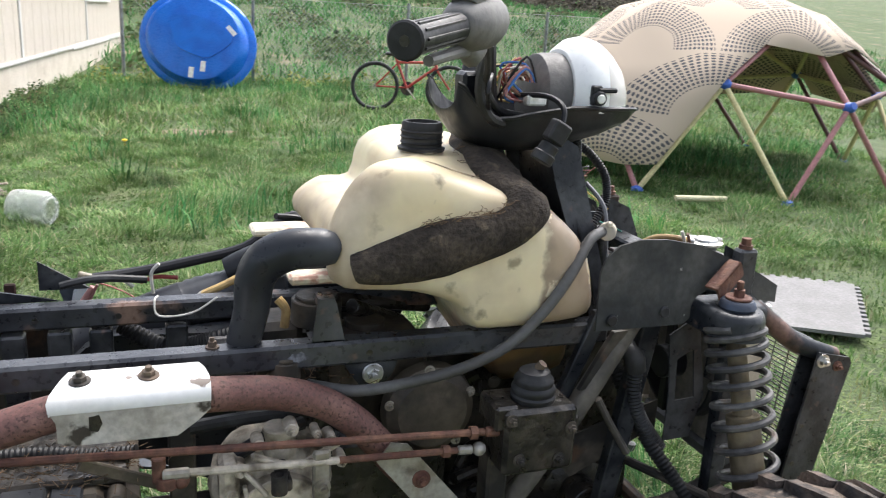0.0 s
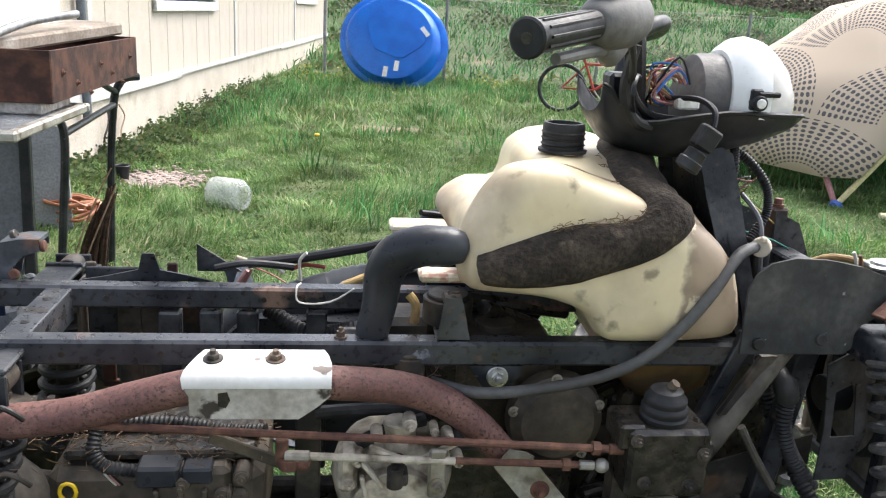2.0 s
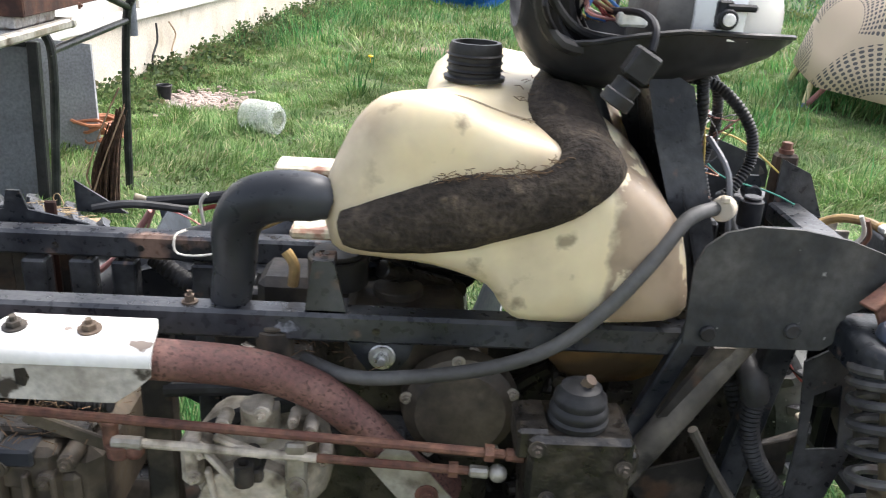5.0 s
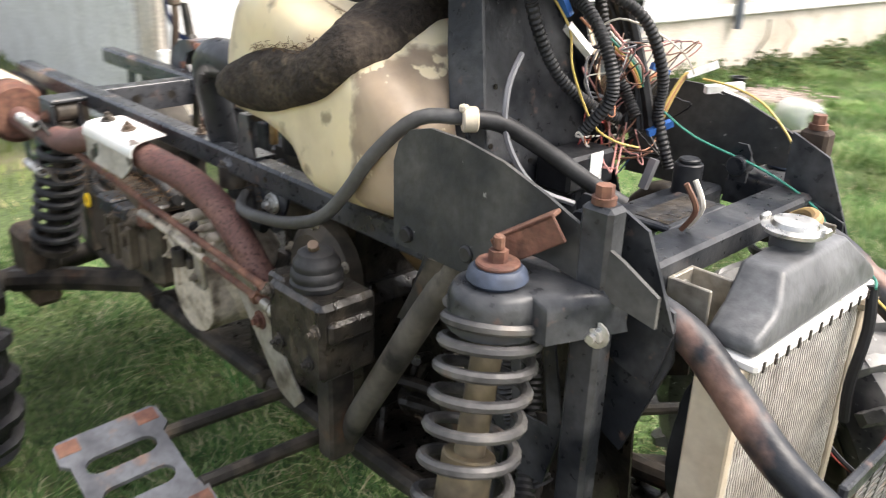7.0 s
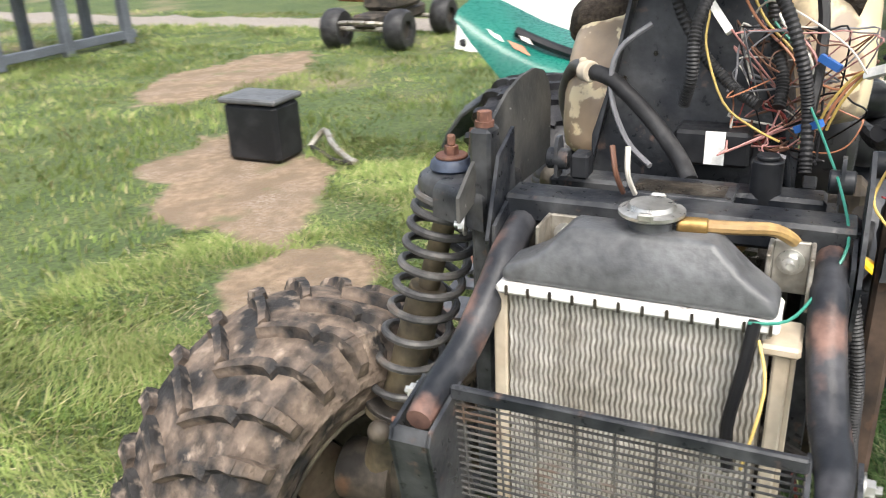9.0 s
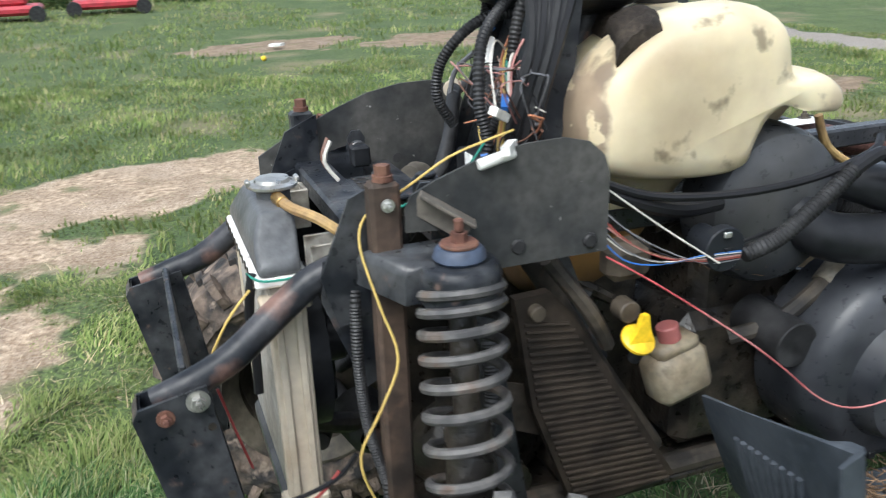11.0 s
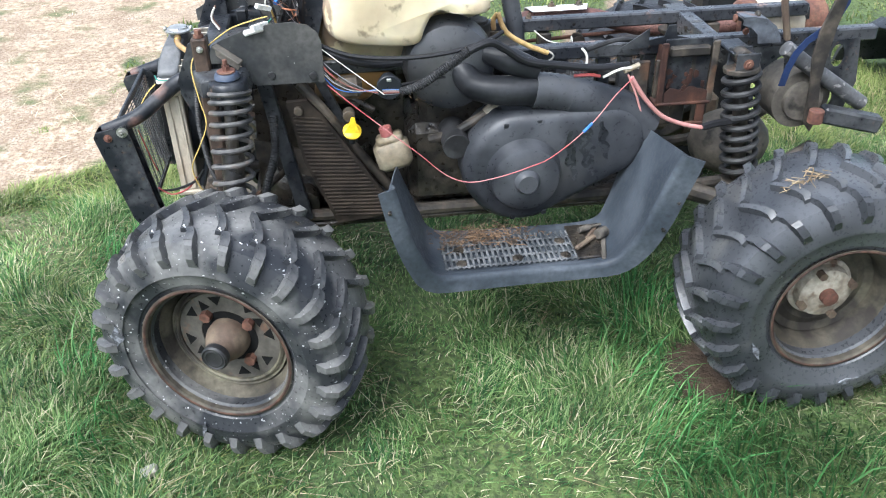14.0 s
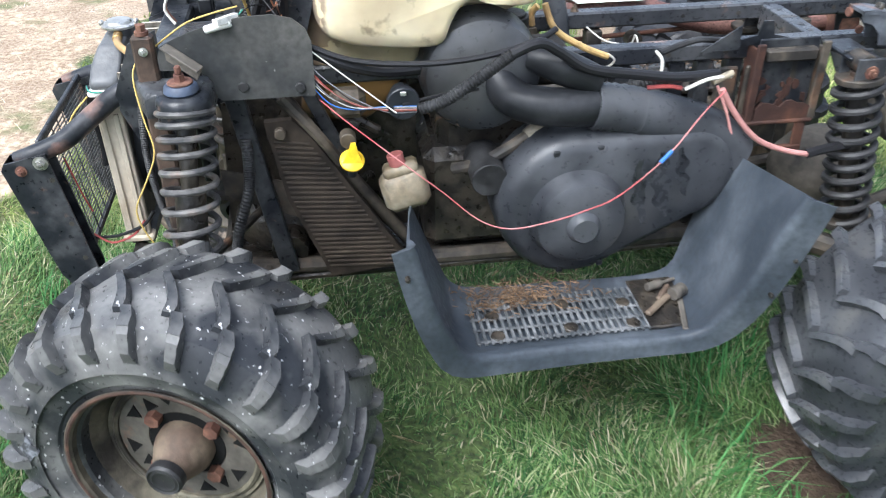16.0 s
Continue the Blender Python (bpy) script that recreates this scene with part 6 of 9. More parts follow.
def rear_end():
    part("differential", Shape().ball((-0.64, -0.02, 0.38), 0.10, 20, (1.1, 0.9, 0.9)).cyl((-0.74, 0.12, 0.55), (-0.74, 0.02, 0.55), 0.075, 28).cyl((-0.74, 0.12, 0.55), (-0.74, 0.135, 0.55), 0.05, 24), DUST_STEEL, atv, "dusty rear differential and drum")
    for y in (0.083, -0.17):
        out = [(-0.706, 0.572), (-0.692, 0.677), (-0.881, 0.687), (-0.898, 0.573), (-0.878, 0.491), (-0.797, 0.482), (-0.738, 0.51)]
        holes = [oval(-0.832, 0.644, 0.018, 0.030, -0.2), oval(-0.829, 0.53, 0.016, 0.022, 0.1), oval(-0.726, 0.605, 0.015, 0.024, 0.0)]
        part("rear_plate", holed(out, holes, y - 0.002, y + 0.002), BLACK_STEEL, atv, "black steel plate with large oval holes")
    part("rear_tube", Shape().tube([(-0.661, 0.14, 0.694), (-0.731, 0.14, 0.644), (-0.815, 0.14, 0.588), (-0.889, 0.14, 0.538)], 0.019, 14), pm("scuffed_grey_tube", (0.10, 0.10, 0.105), (0.05, 0.05, 0.052), 0.5, 0.1, 20, third=(0.26, 0.25, 0.24), third_at=(0.58, 0.64), third_scale=60), atv, "scuffed steel tube")
    part("tube_block", Shape().box((-0.055, -0.02, -0.02), (0.095, 0.02, 0.022), 0.006, Matrix.Translation((-0.815, 0.19, 0.527)) @ pose(0, 0, 0, 0, 12, 172)), BLACK_STEEL, atv)
    part("block_nut", Shape().cyl((-0.74, 0.20, 0.524), (-0.74, 0.20, 0.556), 0.018, 16), RUST, atv)
    worn = pm("worn_blue_grey_steel", (0.115, 0.125, 0.145), (0.055, 0.06, 0.07), 0.42, 0.2, 16, third=(0.17, 0.10, 0.075), third_at=(0.60, 0.72), third_scale=18)
    arc = [(-0.652, 0.704), (-0.648, 0.720), (-0.634, 0.744), (-0.610, 0.762), (-0.580, 0.768), (-0.552, 0.768)]
    low = [(-0.552, 0.762), (-0.578, 0.761), (-0.606, 0.755), (-0.628, 0.739), (-0.641, 0.718), (-0.645, 0.704)]
    hook = part("seat_latch", Shape().plate(arc + low, 0.078, 0.128), worn, atv, "worn grey curved steel channel")
    inner = [(-0.596, 0.704), (-0.592, 0.724), (-0.576, 0.742), (-0.552, 0.750)]
    for y in (0.079, 0.124):
        part("channel_side", Shape().plate(arc + inner[::-1], y, y + 0.003), worn, hook)
    part("oval_hole", Shape().cyl((-0.598, 0.104, 0.7655), (-0.590, 0.104, 0.7690), 0.009, 16), GREASE_AND_SHADE, hook)
    part("rusty_bolt", Shape().cyl((-0.552, 0.088, 0.756), (-0.545, 0.088, 0.756), 0.009, 12).cyl((-0.588, 0.076, 0.716), (-0.588, 0.070, 0.716), 0.008, 12), RUST, hook)
    part("lock_bar", Shape().tube([(-0.683, 0.10, 0.700), (-0.672, 0.10, 0.74), (-0.658, 0.10, 0.79), (-0.655, 0.10, 0.835)], 0.0085, 6).box((-0.674, 0.09, 0.826), (-0.640, 0.11, 0.846), 0.005), HUB, hook, "rusty upright bar")
    part("upright_arm", Shape().plate([(-0.741, 0.819), (-0.768, 0.818), (-0.756, 0.748), (-0.749, 0.688), (-0.746, 0.619), (-0.76, 0.524), (-0.748, 0.488), (-0.728, 0.512), (-0.724, 0.607), (-0.714, 0.677), (-0.719, 0.743)], 0.168, 0.176), GRIMY_STEEL, atv, "curved black lever arm")
    strap = [vec(-0.652, 0.172, 0.612), vec(-0.656, 0.177, 0.655), vec(-0.668, 0.178, 0.692), vec(-0.692, 0.172, 0.718), vec(-0.725, 0.162, 0.735), vec(-0.762, 0.152, 0.755), vec(-0.784, 0.146, 0.795), vec(-0.792, 0.144, 0.86)]
    vs, fs = [], []
    for i, p in enumerate(strap):
        d = (strap[min(i + 1, 7)] - strap[max(i - 1, 0)]).normalized()
        e = vec(-d.z, 0, d.x) * 0.0085
        vs += [p - e, p + e, p + e + vec(0, -0.002, 0), p - e + vec(0, -0.002, 0)]
    for i in range(len(strap) - 1):
        fs += [(4 * i + j, 4 * i + (j + 1) % 4, 4 * i + 4 + (j + 1) % 4, 4 * i + 4 + j) for j in range(4)]
    part("tie_strap", Shape().add(vs, fs + [(3, 2, 1, 0), (28, 29, 30, 31)]), plain("blue_webbing", (0.006, 0.022, 0.085), 0.8), atv, "blue webbing tie strap")
    # battery box on the left: black back plate, rust eaten front and posts
    tray = part("battery_tray", Shape().box((-0.462, 0.172, 0.596), (-0.325, 0.222, 0.604), 0.003), DARK_RUST, atv, "corroded open battery tray")
    tray.location = (-0.035, -0.085, -0.032)
    part("tray_back", Shape().box((-0.460, 0.186, 0.604), (-0.345, 0.192, 0.752), 0.002), BLACK_STEEL, tray, "black back plate")
    part("tray_slot", Shape().box((-0.424, 0.1922, 0.655), (-0.414, 0.1935, 0.715), 0.001), GREASE_AND_SHADE, tray)
    for x, m in ((-0.334, DARK_RUST), (-0.458, GRIMY_STEEL)):
        part("tray_post", Shape().box((x - 0.009, 0.212, 0.598), (x + 0.007, 0.219, 0.752), 0.002).box((x - 0.009, 0.155, 0.604), (x - 0.004, 0.214, 0.735), 0.002), m, tray, "flaking rusty post" if m is DARK_RUST else "black steel post")
    part("tray_clamp", Shape().box((-0.450, 0.193, 0.714), (-0.352, 0.212, 0.738), 0.004), GRIMY_STEEL, tray, "grey clamp bar")
    rng = random.Random(21)
    low = [(-0.462, 0.600), (-0.345, 0.600)] + [(-0.345 - 0.0117 * i, 0.632 + rng.uniform(-0.008, 0.014)) for i in range(11)]
    part("tray_front", Shape().plate(low, 0.214, 0.218), DARK_RUST, tray, "rust eaten front wall")
    for i in range(18):
        x, z = rng.uniform(-0.45, -0.35), rng.uniform(0.604, 0.675)
        part("rust_flake", Shape().plate([(x + r * math.cos(t), z + r * 1.3 * math.sin(t)) for t, r in [(k * 1.05, rng.uniform(0.003, 0.010)) for k in range(6)]], 0.1923, 0.1938 + rng.uniform(0, 0.004)), DARK_RUST, tray)
    part("tray_lip", Shape().box((-0.452, 0.214, 0.545), (-0.430, 0.220, 0.600), 0.002).box((-0.452, 0.212, 0.538), (-0.405, 0.222, 0.550), 0.002), DARK_RUST, tray)
    lid = part("left_bracket", Shape().plate([(-0.50, 0.704), (-0.30, 0.704), (-0.335, 0.713), (-0.380, 0.722), (-0.388, 0.748), (-0.406, 0.748), (-0.412, 0.722), (-0.46, 0.711)], 0.085, 0.089), BLACK_STEEL, atv, "black pressed bracket on the rail")
    part("loose_wing", Shape().plate([(-0.33, 0.71), (-0.26, 0.71), (-0.33, 0.755)], 0.12, 0.123), BLACK_STEEL, lid)
    part("loose_lever", Shape().tube([(-0.30, 0.10, 0.722), (-0.25, 0.11, 0.728), (-0.18, 0.13, 0.716)], 0.006, 8), RUBBER, atv)
    for x, w in ((-0.33, 0.02), (-0.39, 0.024), (-0.43, 0.02)):
        part("mount_leg", Shape().box((x - w, 0.09, 0.50), (x + w, 0.10, 0.668), 0.003), GRIMY_STEEL, atv)


def pedal_plate():
    m = Matrix.Translation((0.168, -0.418, 0.372)) @ pose(0, 0, 0, 5, 11, -4)
    def slot(x0, x1, y0, y1):
        r = (x1 - x0) / 2
        return [(x0 + r + r * math.cos(t), y0 + r + r * math.sin(t)) for t in [math.pi + math.pi * i / 6 for i in range(7)]] + [(x0 + r + r * math.cos(t), y1 - r + r * math.sin(t)) for t in [math.pi * i / 6 for i in range(7)]]

    sh = holed([(-0.10, -0.060), (-0.094, -0.068), (-0.06, -0.070), (-0.05, -0.060), (0.05, -0.060), (0.06, -0.070), (0.094, -0.068), (0.10, -0.060), (0.10, 0.060), (0.094, 0.068), (0.06, 0.070), (0.05, 0.060), (-0.05, 0.060), (-0.06, 0.070), (-0.094, 0.068), (-0.10, 0.060)], [slot(-0.052, -0.022, -0.045, 0.045), slot(0.006, 0.036, -0.045, 0.045)], -0.003, 0.003)
    sh.v = [tuple(m @ Vector((x, z, y))) for x, y, z in sh.v]
    pl = part("foot_peg", sh, pm("blue_grey_worn_steel", (0.12, 0.125, 0.135), (0.07, 0.072, 0.078), 0.5, 0.2, 14, third=(0.20, 0.12, 0.08), third_at=(0.56, 0.66), third_scale=16), atv, "grey steel foot peg plate with slots")
    for x, y in ((0.084, -0.052), (0.084, 0.052), (-0.084, -0.052), (-0.084, 0.05)):
        part("rust_corner", Shape().box((x - 0.012, y - 0.014, -0.004), (x + 0.012, y + 0.014, 0.0042), 0.001, m), RUST, pl)
    for dx in (0.10, 0.23):
        part("peg_arm", Shape().tube([(dx, -0.13, 0.35), (dx, -0.36, 0.365)], 0.010, 8), GRIMY_STEEL, pl)


def left_side():
    # belt drive housing
    def oval(c1, r1, c2, r2, n=14):
        d = math.atan2(c2[1] - c1[1], c2[0] - c1[0])
        a0 = [d + math.pi / 2 + math.pi * i / n for i in range(n + 1)]
        a1 = [d - math.pi / 2 + math.pi * i / n for i in range(n + 1)]
        return [(c1[0] + r1 * math.cos(a), c1[1] + r1 * math.sin(a)) for a in a0] + [(c2[0] + r2 * math.cos(a), c2[1] + r2 * math.sin(a)) for a in a1]

    rows = [(0.13, 0.0), (0.20, 0.0), (0.225, 0.004), (0.24, 0.014), (0.248, 0.03)]
    vs, fs, n = [], [], 0
    for y, ins in rows:
        o = oval((-0.02, 0.478), 0.145 - ins, (-0.215, 0.53), 0.098 - ins)
        n = len(o)
        vs += [(x, y, z) for x, z in o]
    fs = [(j * n + i, j * n + (i + 1) % n, (j + 1) * n + (i + 1) % n, (j + 1) * n + i) for j in range(len(rows) - 1) for i in range(n)] + [tuple((len(rows) - 1) * n + i for i in range(n)), tuple(range(n))[::-1]]
    cv = part("belt_cover", Shape().add(vs, fs), DUSTY_PLASTIC, atv, "big dusty black belt drive cover", 50)
    part("cover_dome", Shape().lathe([(0.001, 0.062), (0.022, 0.062), (0.027, 0.056), (0.030, 0.047), (0.066, 0.043), (0.078, 0.036), (0.083, 0.02), (0.09, 0.0), (0.001, 0.0)], Matrix.Translation((-0.016, 0.245, 0.472)) @ pose(0, 0, 0, -90, 0, 0), 36, False), DUSTY_PLASTIC, cv)
    for a in range(7):
        t = 1.2 + a * 0.62
        part("cover_clip", Shape().box((-0.02 + 0.125 * math.cos(t) - 0.006, 0.236, 0.475 + 0.125 * math.sin(t) - 0.006), (-0.02 + 0.125 * math.cos(t) + 0.006, 0.246, 0.475 + 0.125 * math.sin(t) + 0.006), 0.002), PLASTIC, cv)
    for x, z0, z1, w in ((-0.122, 0.572, 0.440, 0.012), (-0.160, 0.585, 0.452, 0.017), (-0.196, 0.590, 0.492, 0.011)):
        n = 16
        mid = [(x - 0.02 * (k / n) ** 2 + 0.003 * math.sin(0.9 * k + 60 * x), z0 + (z1 - z0) * k / n, w * math.sin(math.pi * (0.08 + 0.86 * k / n)) * (1 + 0.25 * math.sin(1.3 * k + 90 * x))) for k in range(n + 1)]
        part("wet_stain", Shape().plate([(cx + h, cz) for cx, cz, h in mid] + [(cx - h, cz) for cx, cz, h in mid[::-1]], 0.2482, 0.2485), WET, cv)
    # intake ducts and domed air housing
    part("air_duct", Shape().tube([(0.115, 0.155, 0.70), (0.09, 0.185, 0.672), (0.03, 0.205, 0.662), (-0.045, 0.208, 0.660)], [0.03, 0.032, 0.033, 0.035], 20), PLASTIC, atv, "glossy black air duct")
    part("duct_bellows", Shape().hose([(-0.04, 0.208, 0.661), (-0.09, 0.206, 0.652), (-0.125, 0.203, 0.642)], 0.041, 0.014, 0.025, 22), DUSTY_PLASTIC, atv, "ribbed duct bellows")
    part("air_duct", Shape().tube([(-0.12, 0.204, 0.643), (-0.18, 0.20, 0.625), (-0.26, 0.195, 0.59), (-0.31, 0.19, 0.54)], [0.042, 0.042, 0.045, 0.05], 20), DUSTY_PLASTIC, atv, "dusty black air duct")
    prof = [(0.001, 0.045), (0.05, 0.045), (0.082, 0.04), (0.097, 0.03), (0.104, 0.012), (0.106, -0.03), (0.001, -0.03)]
    part("air_housing", Shape().lathe(prof, Matrix.Translation((0.14, 0.13, 0.705)) @ pose(0, 0, 0, -90, 0, 0), 36, False), DUSTY_PLASTIC, atv, "domed black air housing")
    part("duct_shell", Shape().tube([(0.06, 0.16, 0.735), (0.01, 0.19, 0.725), (-0.05, 0.20, 0.70)], [0.02, 0.03, 0.025], 14), PLASTIC, atv)
    # ribbed cover plate in front of the engine
    out = [(0.512, 0.650), (0.466, 0.652), (0.436, 0.618), (0.272, 0.345), (0.424, 0.328), (0.488, 0.50)]
    rp = part("ribbed_cover", Shape().plate(out, 0.150, 0.165), pm("grimy_brown_alloy", (0.046, 0.035, 0.026), (0.018, 0.014, 0.011), 0.7, 0.05, 16, third=(0.085, 0.066, 0.048), third_at=(0.6, 0.74), third_scale=12), atv, "grimy ribbed cover plate")
    for i in range(27):
        z = 0.612 - i * 0.0101
        xl = 0.512 - (0.65 - z) * (0.024 / 0.15) if z > 0.5 else 0.488 - (0.50 - z) * (0.064 / 0.172)
        xr = 0.436 - (0.618 - z) * (0.164 / 0.273)
        part("rib", Shape().tube([(xl - 0.006, 0.166, z + 0.004), (xr + 0.008, 0.166, z - 0.005)], 0.0026, 6, 1), rp.data.materials[0], rp)
    part("cover_boss", Shape().cyl((0.487, 0.165, 0.632), (0.487, 0.178, 0.632), 0.010, 14), CASE_TAN, rp)
    part("bracket_arm", Shape().tube([(0.478, 0.178, 0.70), (0.422, 0.18, 0.625), (0.39, 0.17, 0.57)], 0.010, 8), GRIMY_STEEL, atv)
    part("bracket_knob", Shape().box((0.34, 0.15, 0.655), (0.40, 0.19, 0.705), 0.014).cyl((0.375, 0.17, 0.62), (0.375, 0.195, 0.62), 0.014, 14), CASE_TAN, atv)
    # dipstick, overflow bottle, horn disc, oil filter
    dip = part("dipstick", Shape().cyl((0.372, 0.20, 0.56), (0.369, 0.212, 0.585), 0.008, 12), PLASTIC, atv)
    part("dipstick_handle", Shape().lathe([(0.001, 0), (0.021, 0), (0.021, 0.004), (0.017, 0.007), (0.001, 0.008)], Matrix.Translation((0.371, 0.205, 0.588)) @ pose(0, 0, 0, -35, 0, 8), 22, False).plate([(0.354, 0.588), (0.388, 0.590), (0.377, 0.606), (0.371, 0.624), (0.363, 0.624), (0.360, 0.606)], 0.208, 0.216), YELLOW, dip, "yellow paddle-shaped dipstick handle")
    bm_ = Matrix.Translation((0.281, 0.160, 0.512)) @ pose(0, 0, 0, 6, 14, 0)
    bt = part("overflow_bottle", Shape().box((-0.042, -0.028, -0.044), (0.042, 0.028, 0.030), 0.014, bm_).box((-0.034, -0.022, 0.020), (0.030, 0.022, 0.042), 0.010, bm_), RES, atv, "cloudy overflow bottle", 60)
    part("bottle_cap", Shape().cyl(bm_ @ vec(0, 0.004, 0.04), bm_ @ vec(0, 0.004, 0.062), 0.015, 18), plain("faded_red_cap", (0.36, 0.12, 0.11)), bt, "faded red cap")
    hn = part("horn", Shape().cyl((0.283, 0.225, 0.70), (0.283, 0.24, 0.70), 0.027, 26).cyl((0.283, 0.19, 0.70), (0.283, 0.225, 0.70), 0.018, 18), DUSTY_PLASTIC, atv, "round black horn")
    part("horn_clip", Shape().box((0.278, 0.24, 0.715), (0.288, 0.243, 0.722), 0.001), SILVER, hn)
    part("oil_filter", Shape().cyl((0.135, 0.12, 0.54), (0.135, 0.215, 0.535), 0.032, 24), RUBBER, atv, "black oil filter")
    part("crank_pipe", Shape().tube([(0.19, 0.15, 0.53), (0.14, 0.175, 0.552), (0.08, 0.175, 0.585), (0.03, 0.16, 0.61)], 0.011, 10), GRIMY_STEEL, atv)
    part("pipe_collar", Shape().cyl((0.062, 0.17, 0.592), (0.025, 0.158, 0.613), 0.0145, 14), CASE, atv)


def footwell():
    """Left footwell: a moulded tray open on top with raised ends."""
    # stations from the front end over the floor to the rear end: inner edge, then the lip along the outer side
    xi = [0.274, 0.262, 0.246, 0.228, 0.207, 0.155, 0.0, -0.14, -0.205, -0.235, -0.262, -0.29, -0.318]
    zi = [0.497, 0.462, 0.42, 0.375, 0.335, 0.322, 0.322, 0.324, 0.335, 0.375, 0.43, 0.49, 0.54]
    yi = [0.215, 0.215, 0.218, 0.222, 0.228, 0.235, 0.24, 0.245, 0.24, 0.22, 0.20, 0.185, 0.18]
    xo = [0.300, 0.284, 0.264, 0.242, 0.216, 0.155, 0.0, -0.14, -0.195, -0.224, -0.248, -0.272, -0.300]
    zo = [0.580, 0.508, 0.44, 0.385, 0.340, 0.325, 0.325, 0.327, 0.346, 0.392, 0.455, 0.53, 0.612]
    yo = [0.468, 0.466, 0.462, 0.455, 0.446, 0.436, 0.433, 0.438, 0.448, 0.46, 0.468, 0.474, 0.48]
    skirt = [0.030, 0.032, 0.034, 0.036, 0.036, 0.030, 0.028, 0.026, 0.034, 0.042, 0.046, 0.046, 0.042]

    def smooth(seq):
        out = []
        for i in range(len(seq) - 1):
            p = [seq[min(max(i + k, 0), len(seq) - 1)] for k in (-1, 0, 1, 2)]
            out += [0.5 * (2 * p[1] + (p[2] - p[0]) * t + (2 * p[0] - 5 * p[1] + 4 * p[2] - p[3]) * t * t + (3 * p[1] - p[0] - 3 * p[2] + p[3]) * t ** 3) for t in (0, 0.33, 0.67)]
        return out + [seq[-1]]

    xi, yi, zi, xo, yo, zo, skirt = (smooth(q) for q in (xi, yi, zi, xo, yo, zo, skirt))
    m, n, vs = len(xo), 12, []
    wall = []
    for i in range(m):
        d = vec(xo[min(i + 1, m - 1)] - xo[max(i - 1, 0)], 0, zo[min(i + 1, m - 1)] - zo[max(i - 1, 0)]).normalized()
        out = vec(-d.z, 0, d.x)
        a, b = vec(xi[i], yi[i], zi[i]), vec(xo[i], yo[i], zo[i])
        c, e = a.lerp(b, 0.35) + out * 0.004, a.lerp(b, 0.86) + out * 0.002
        wall.append((a, c, e, out))
        top = [a, c, e, b - out * 0.004 + vec(0, -0.012, 0), b - out * 0.007, b - out * 0.004 + vec(0, 0.006, 0), b + out * 0.006 + vec(0, 0.009, 0), b + out * skirt[i] + vec(0, 0.012, 0)]
        vs += top + [b + out * skirt[i] + vec(0, 0.008, 0), b + out * 0.007 + vec(0, 0.002, 0), e + out * 0.005, a + out * 0.005]
    fs = [(i * n + j, i * n + (j + 1) % n, (i + 1) * n + (j + 1) % n, (i + 1) * n + j) for i in range(m - 1) for j in range(n)] + [tuple(range(n))[::-1], tuple((m - 1) * n + j for j in range(n))]
    fw = part("footwell", Shape().add(vs, fs), FOOTWELL, atv, "scuffed grey-black plastic footwell", 50)
    for k in range(9):
        u = 0.30 + 0.065 * k
        rib = [wall[i][0].lerp(wall[i][2], u) + wall[i][3] * 0.007 for i in (3, 5, 7, 9)]
        part("panel_rib", Shape().tube(rib, 0.0042, 6), FOOTWELL, fw)
    for i in range(26):
        x = 0.185 - i * 0.0125
        part("grip_bar", Shape().box((x - 0.0028, 0.285, 0.3255), (x + 0.0028, 0.408, 0.3305), 0.001), GRIP, fw)
    for y in (0.31, 0.34, 0.37, 0.40):
        part("grip_bar", Shape().box((-0.13, y - 0.003, 0.3255), (0.19, y + 0.003, 0.3295), 0.001), GRIP, fw)
    for x, y in ((0.15, 0.335), (0.02, 0.385), (0.15, 0.39), (-0.09, 0.39), (-0.09, 0.33), (0.02, 0.32)):
        part("drain_hole", Shape().cyl((x, y, 0.325), (x, y, 0.3318), 0.013, 16), GREASE_AND_SHADE, fw)
    part("tool_tray", Shape().box((-0.21, 0.27, 0.327), (-0.115, 0.41, 0.333), 0.004), GREASE_AND_SHADE, fw)
    for x, z in ((-0.30, 0.50), (-0.275, 0.435), (0.308, 0.53)):
        part("rivet_hole", Shape().cyl((x, 0.465, z), (x, 0.487, z), 0.004, 8), GREASE_AND_SHADE, fw)
    rng = random.Random(8)
    s = Shape()
    for _ in range(420):
        x, y, a, ln = rng.gauss(0.09, 0.06), rng.gauss(0.29, 0.022), rng.uniform(0, 6.3), rng.uniform(0.008, 0.022)
        z = 0.333 + abs(rng.gauss(0, 0.005))
        s.tube([(x, y, z), (x + ln * math.cos(a), y + ln * math.sin(a), z + rng.uniform(0, 0.005))], 0.0009, 3, 1)
    part("dry_needles", s, STRAW, fw, "heap of dry pine needles")["kind"] = "stuff"


exhaust()
linkage()
engine()
elbow()
rear_shock(1)
rear_shock(-1)
rear_end()
pedal_plate()
left_side()
footwell()


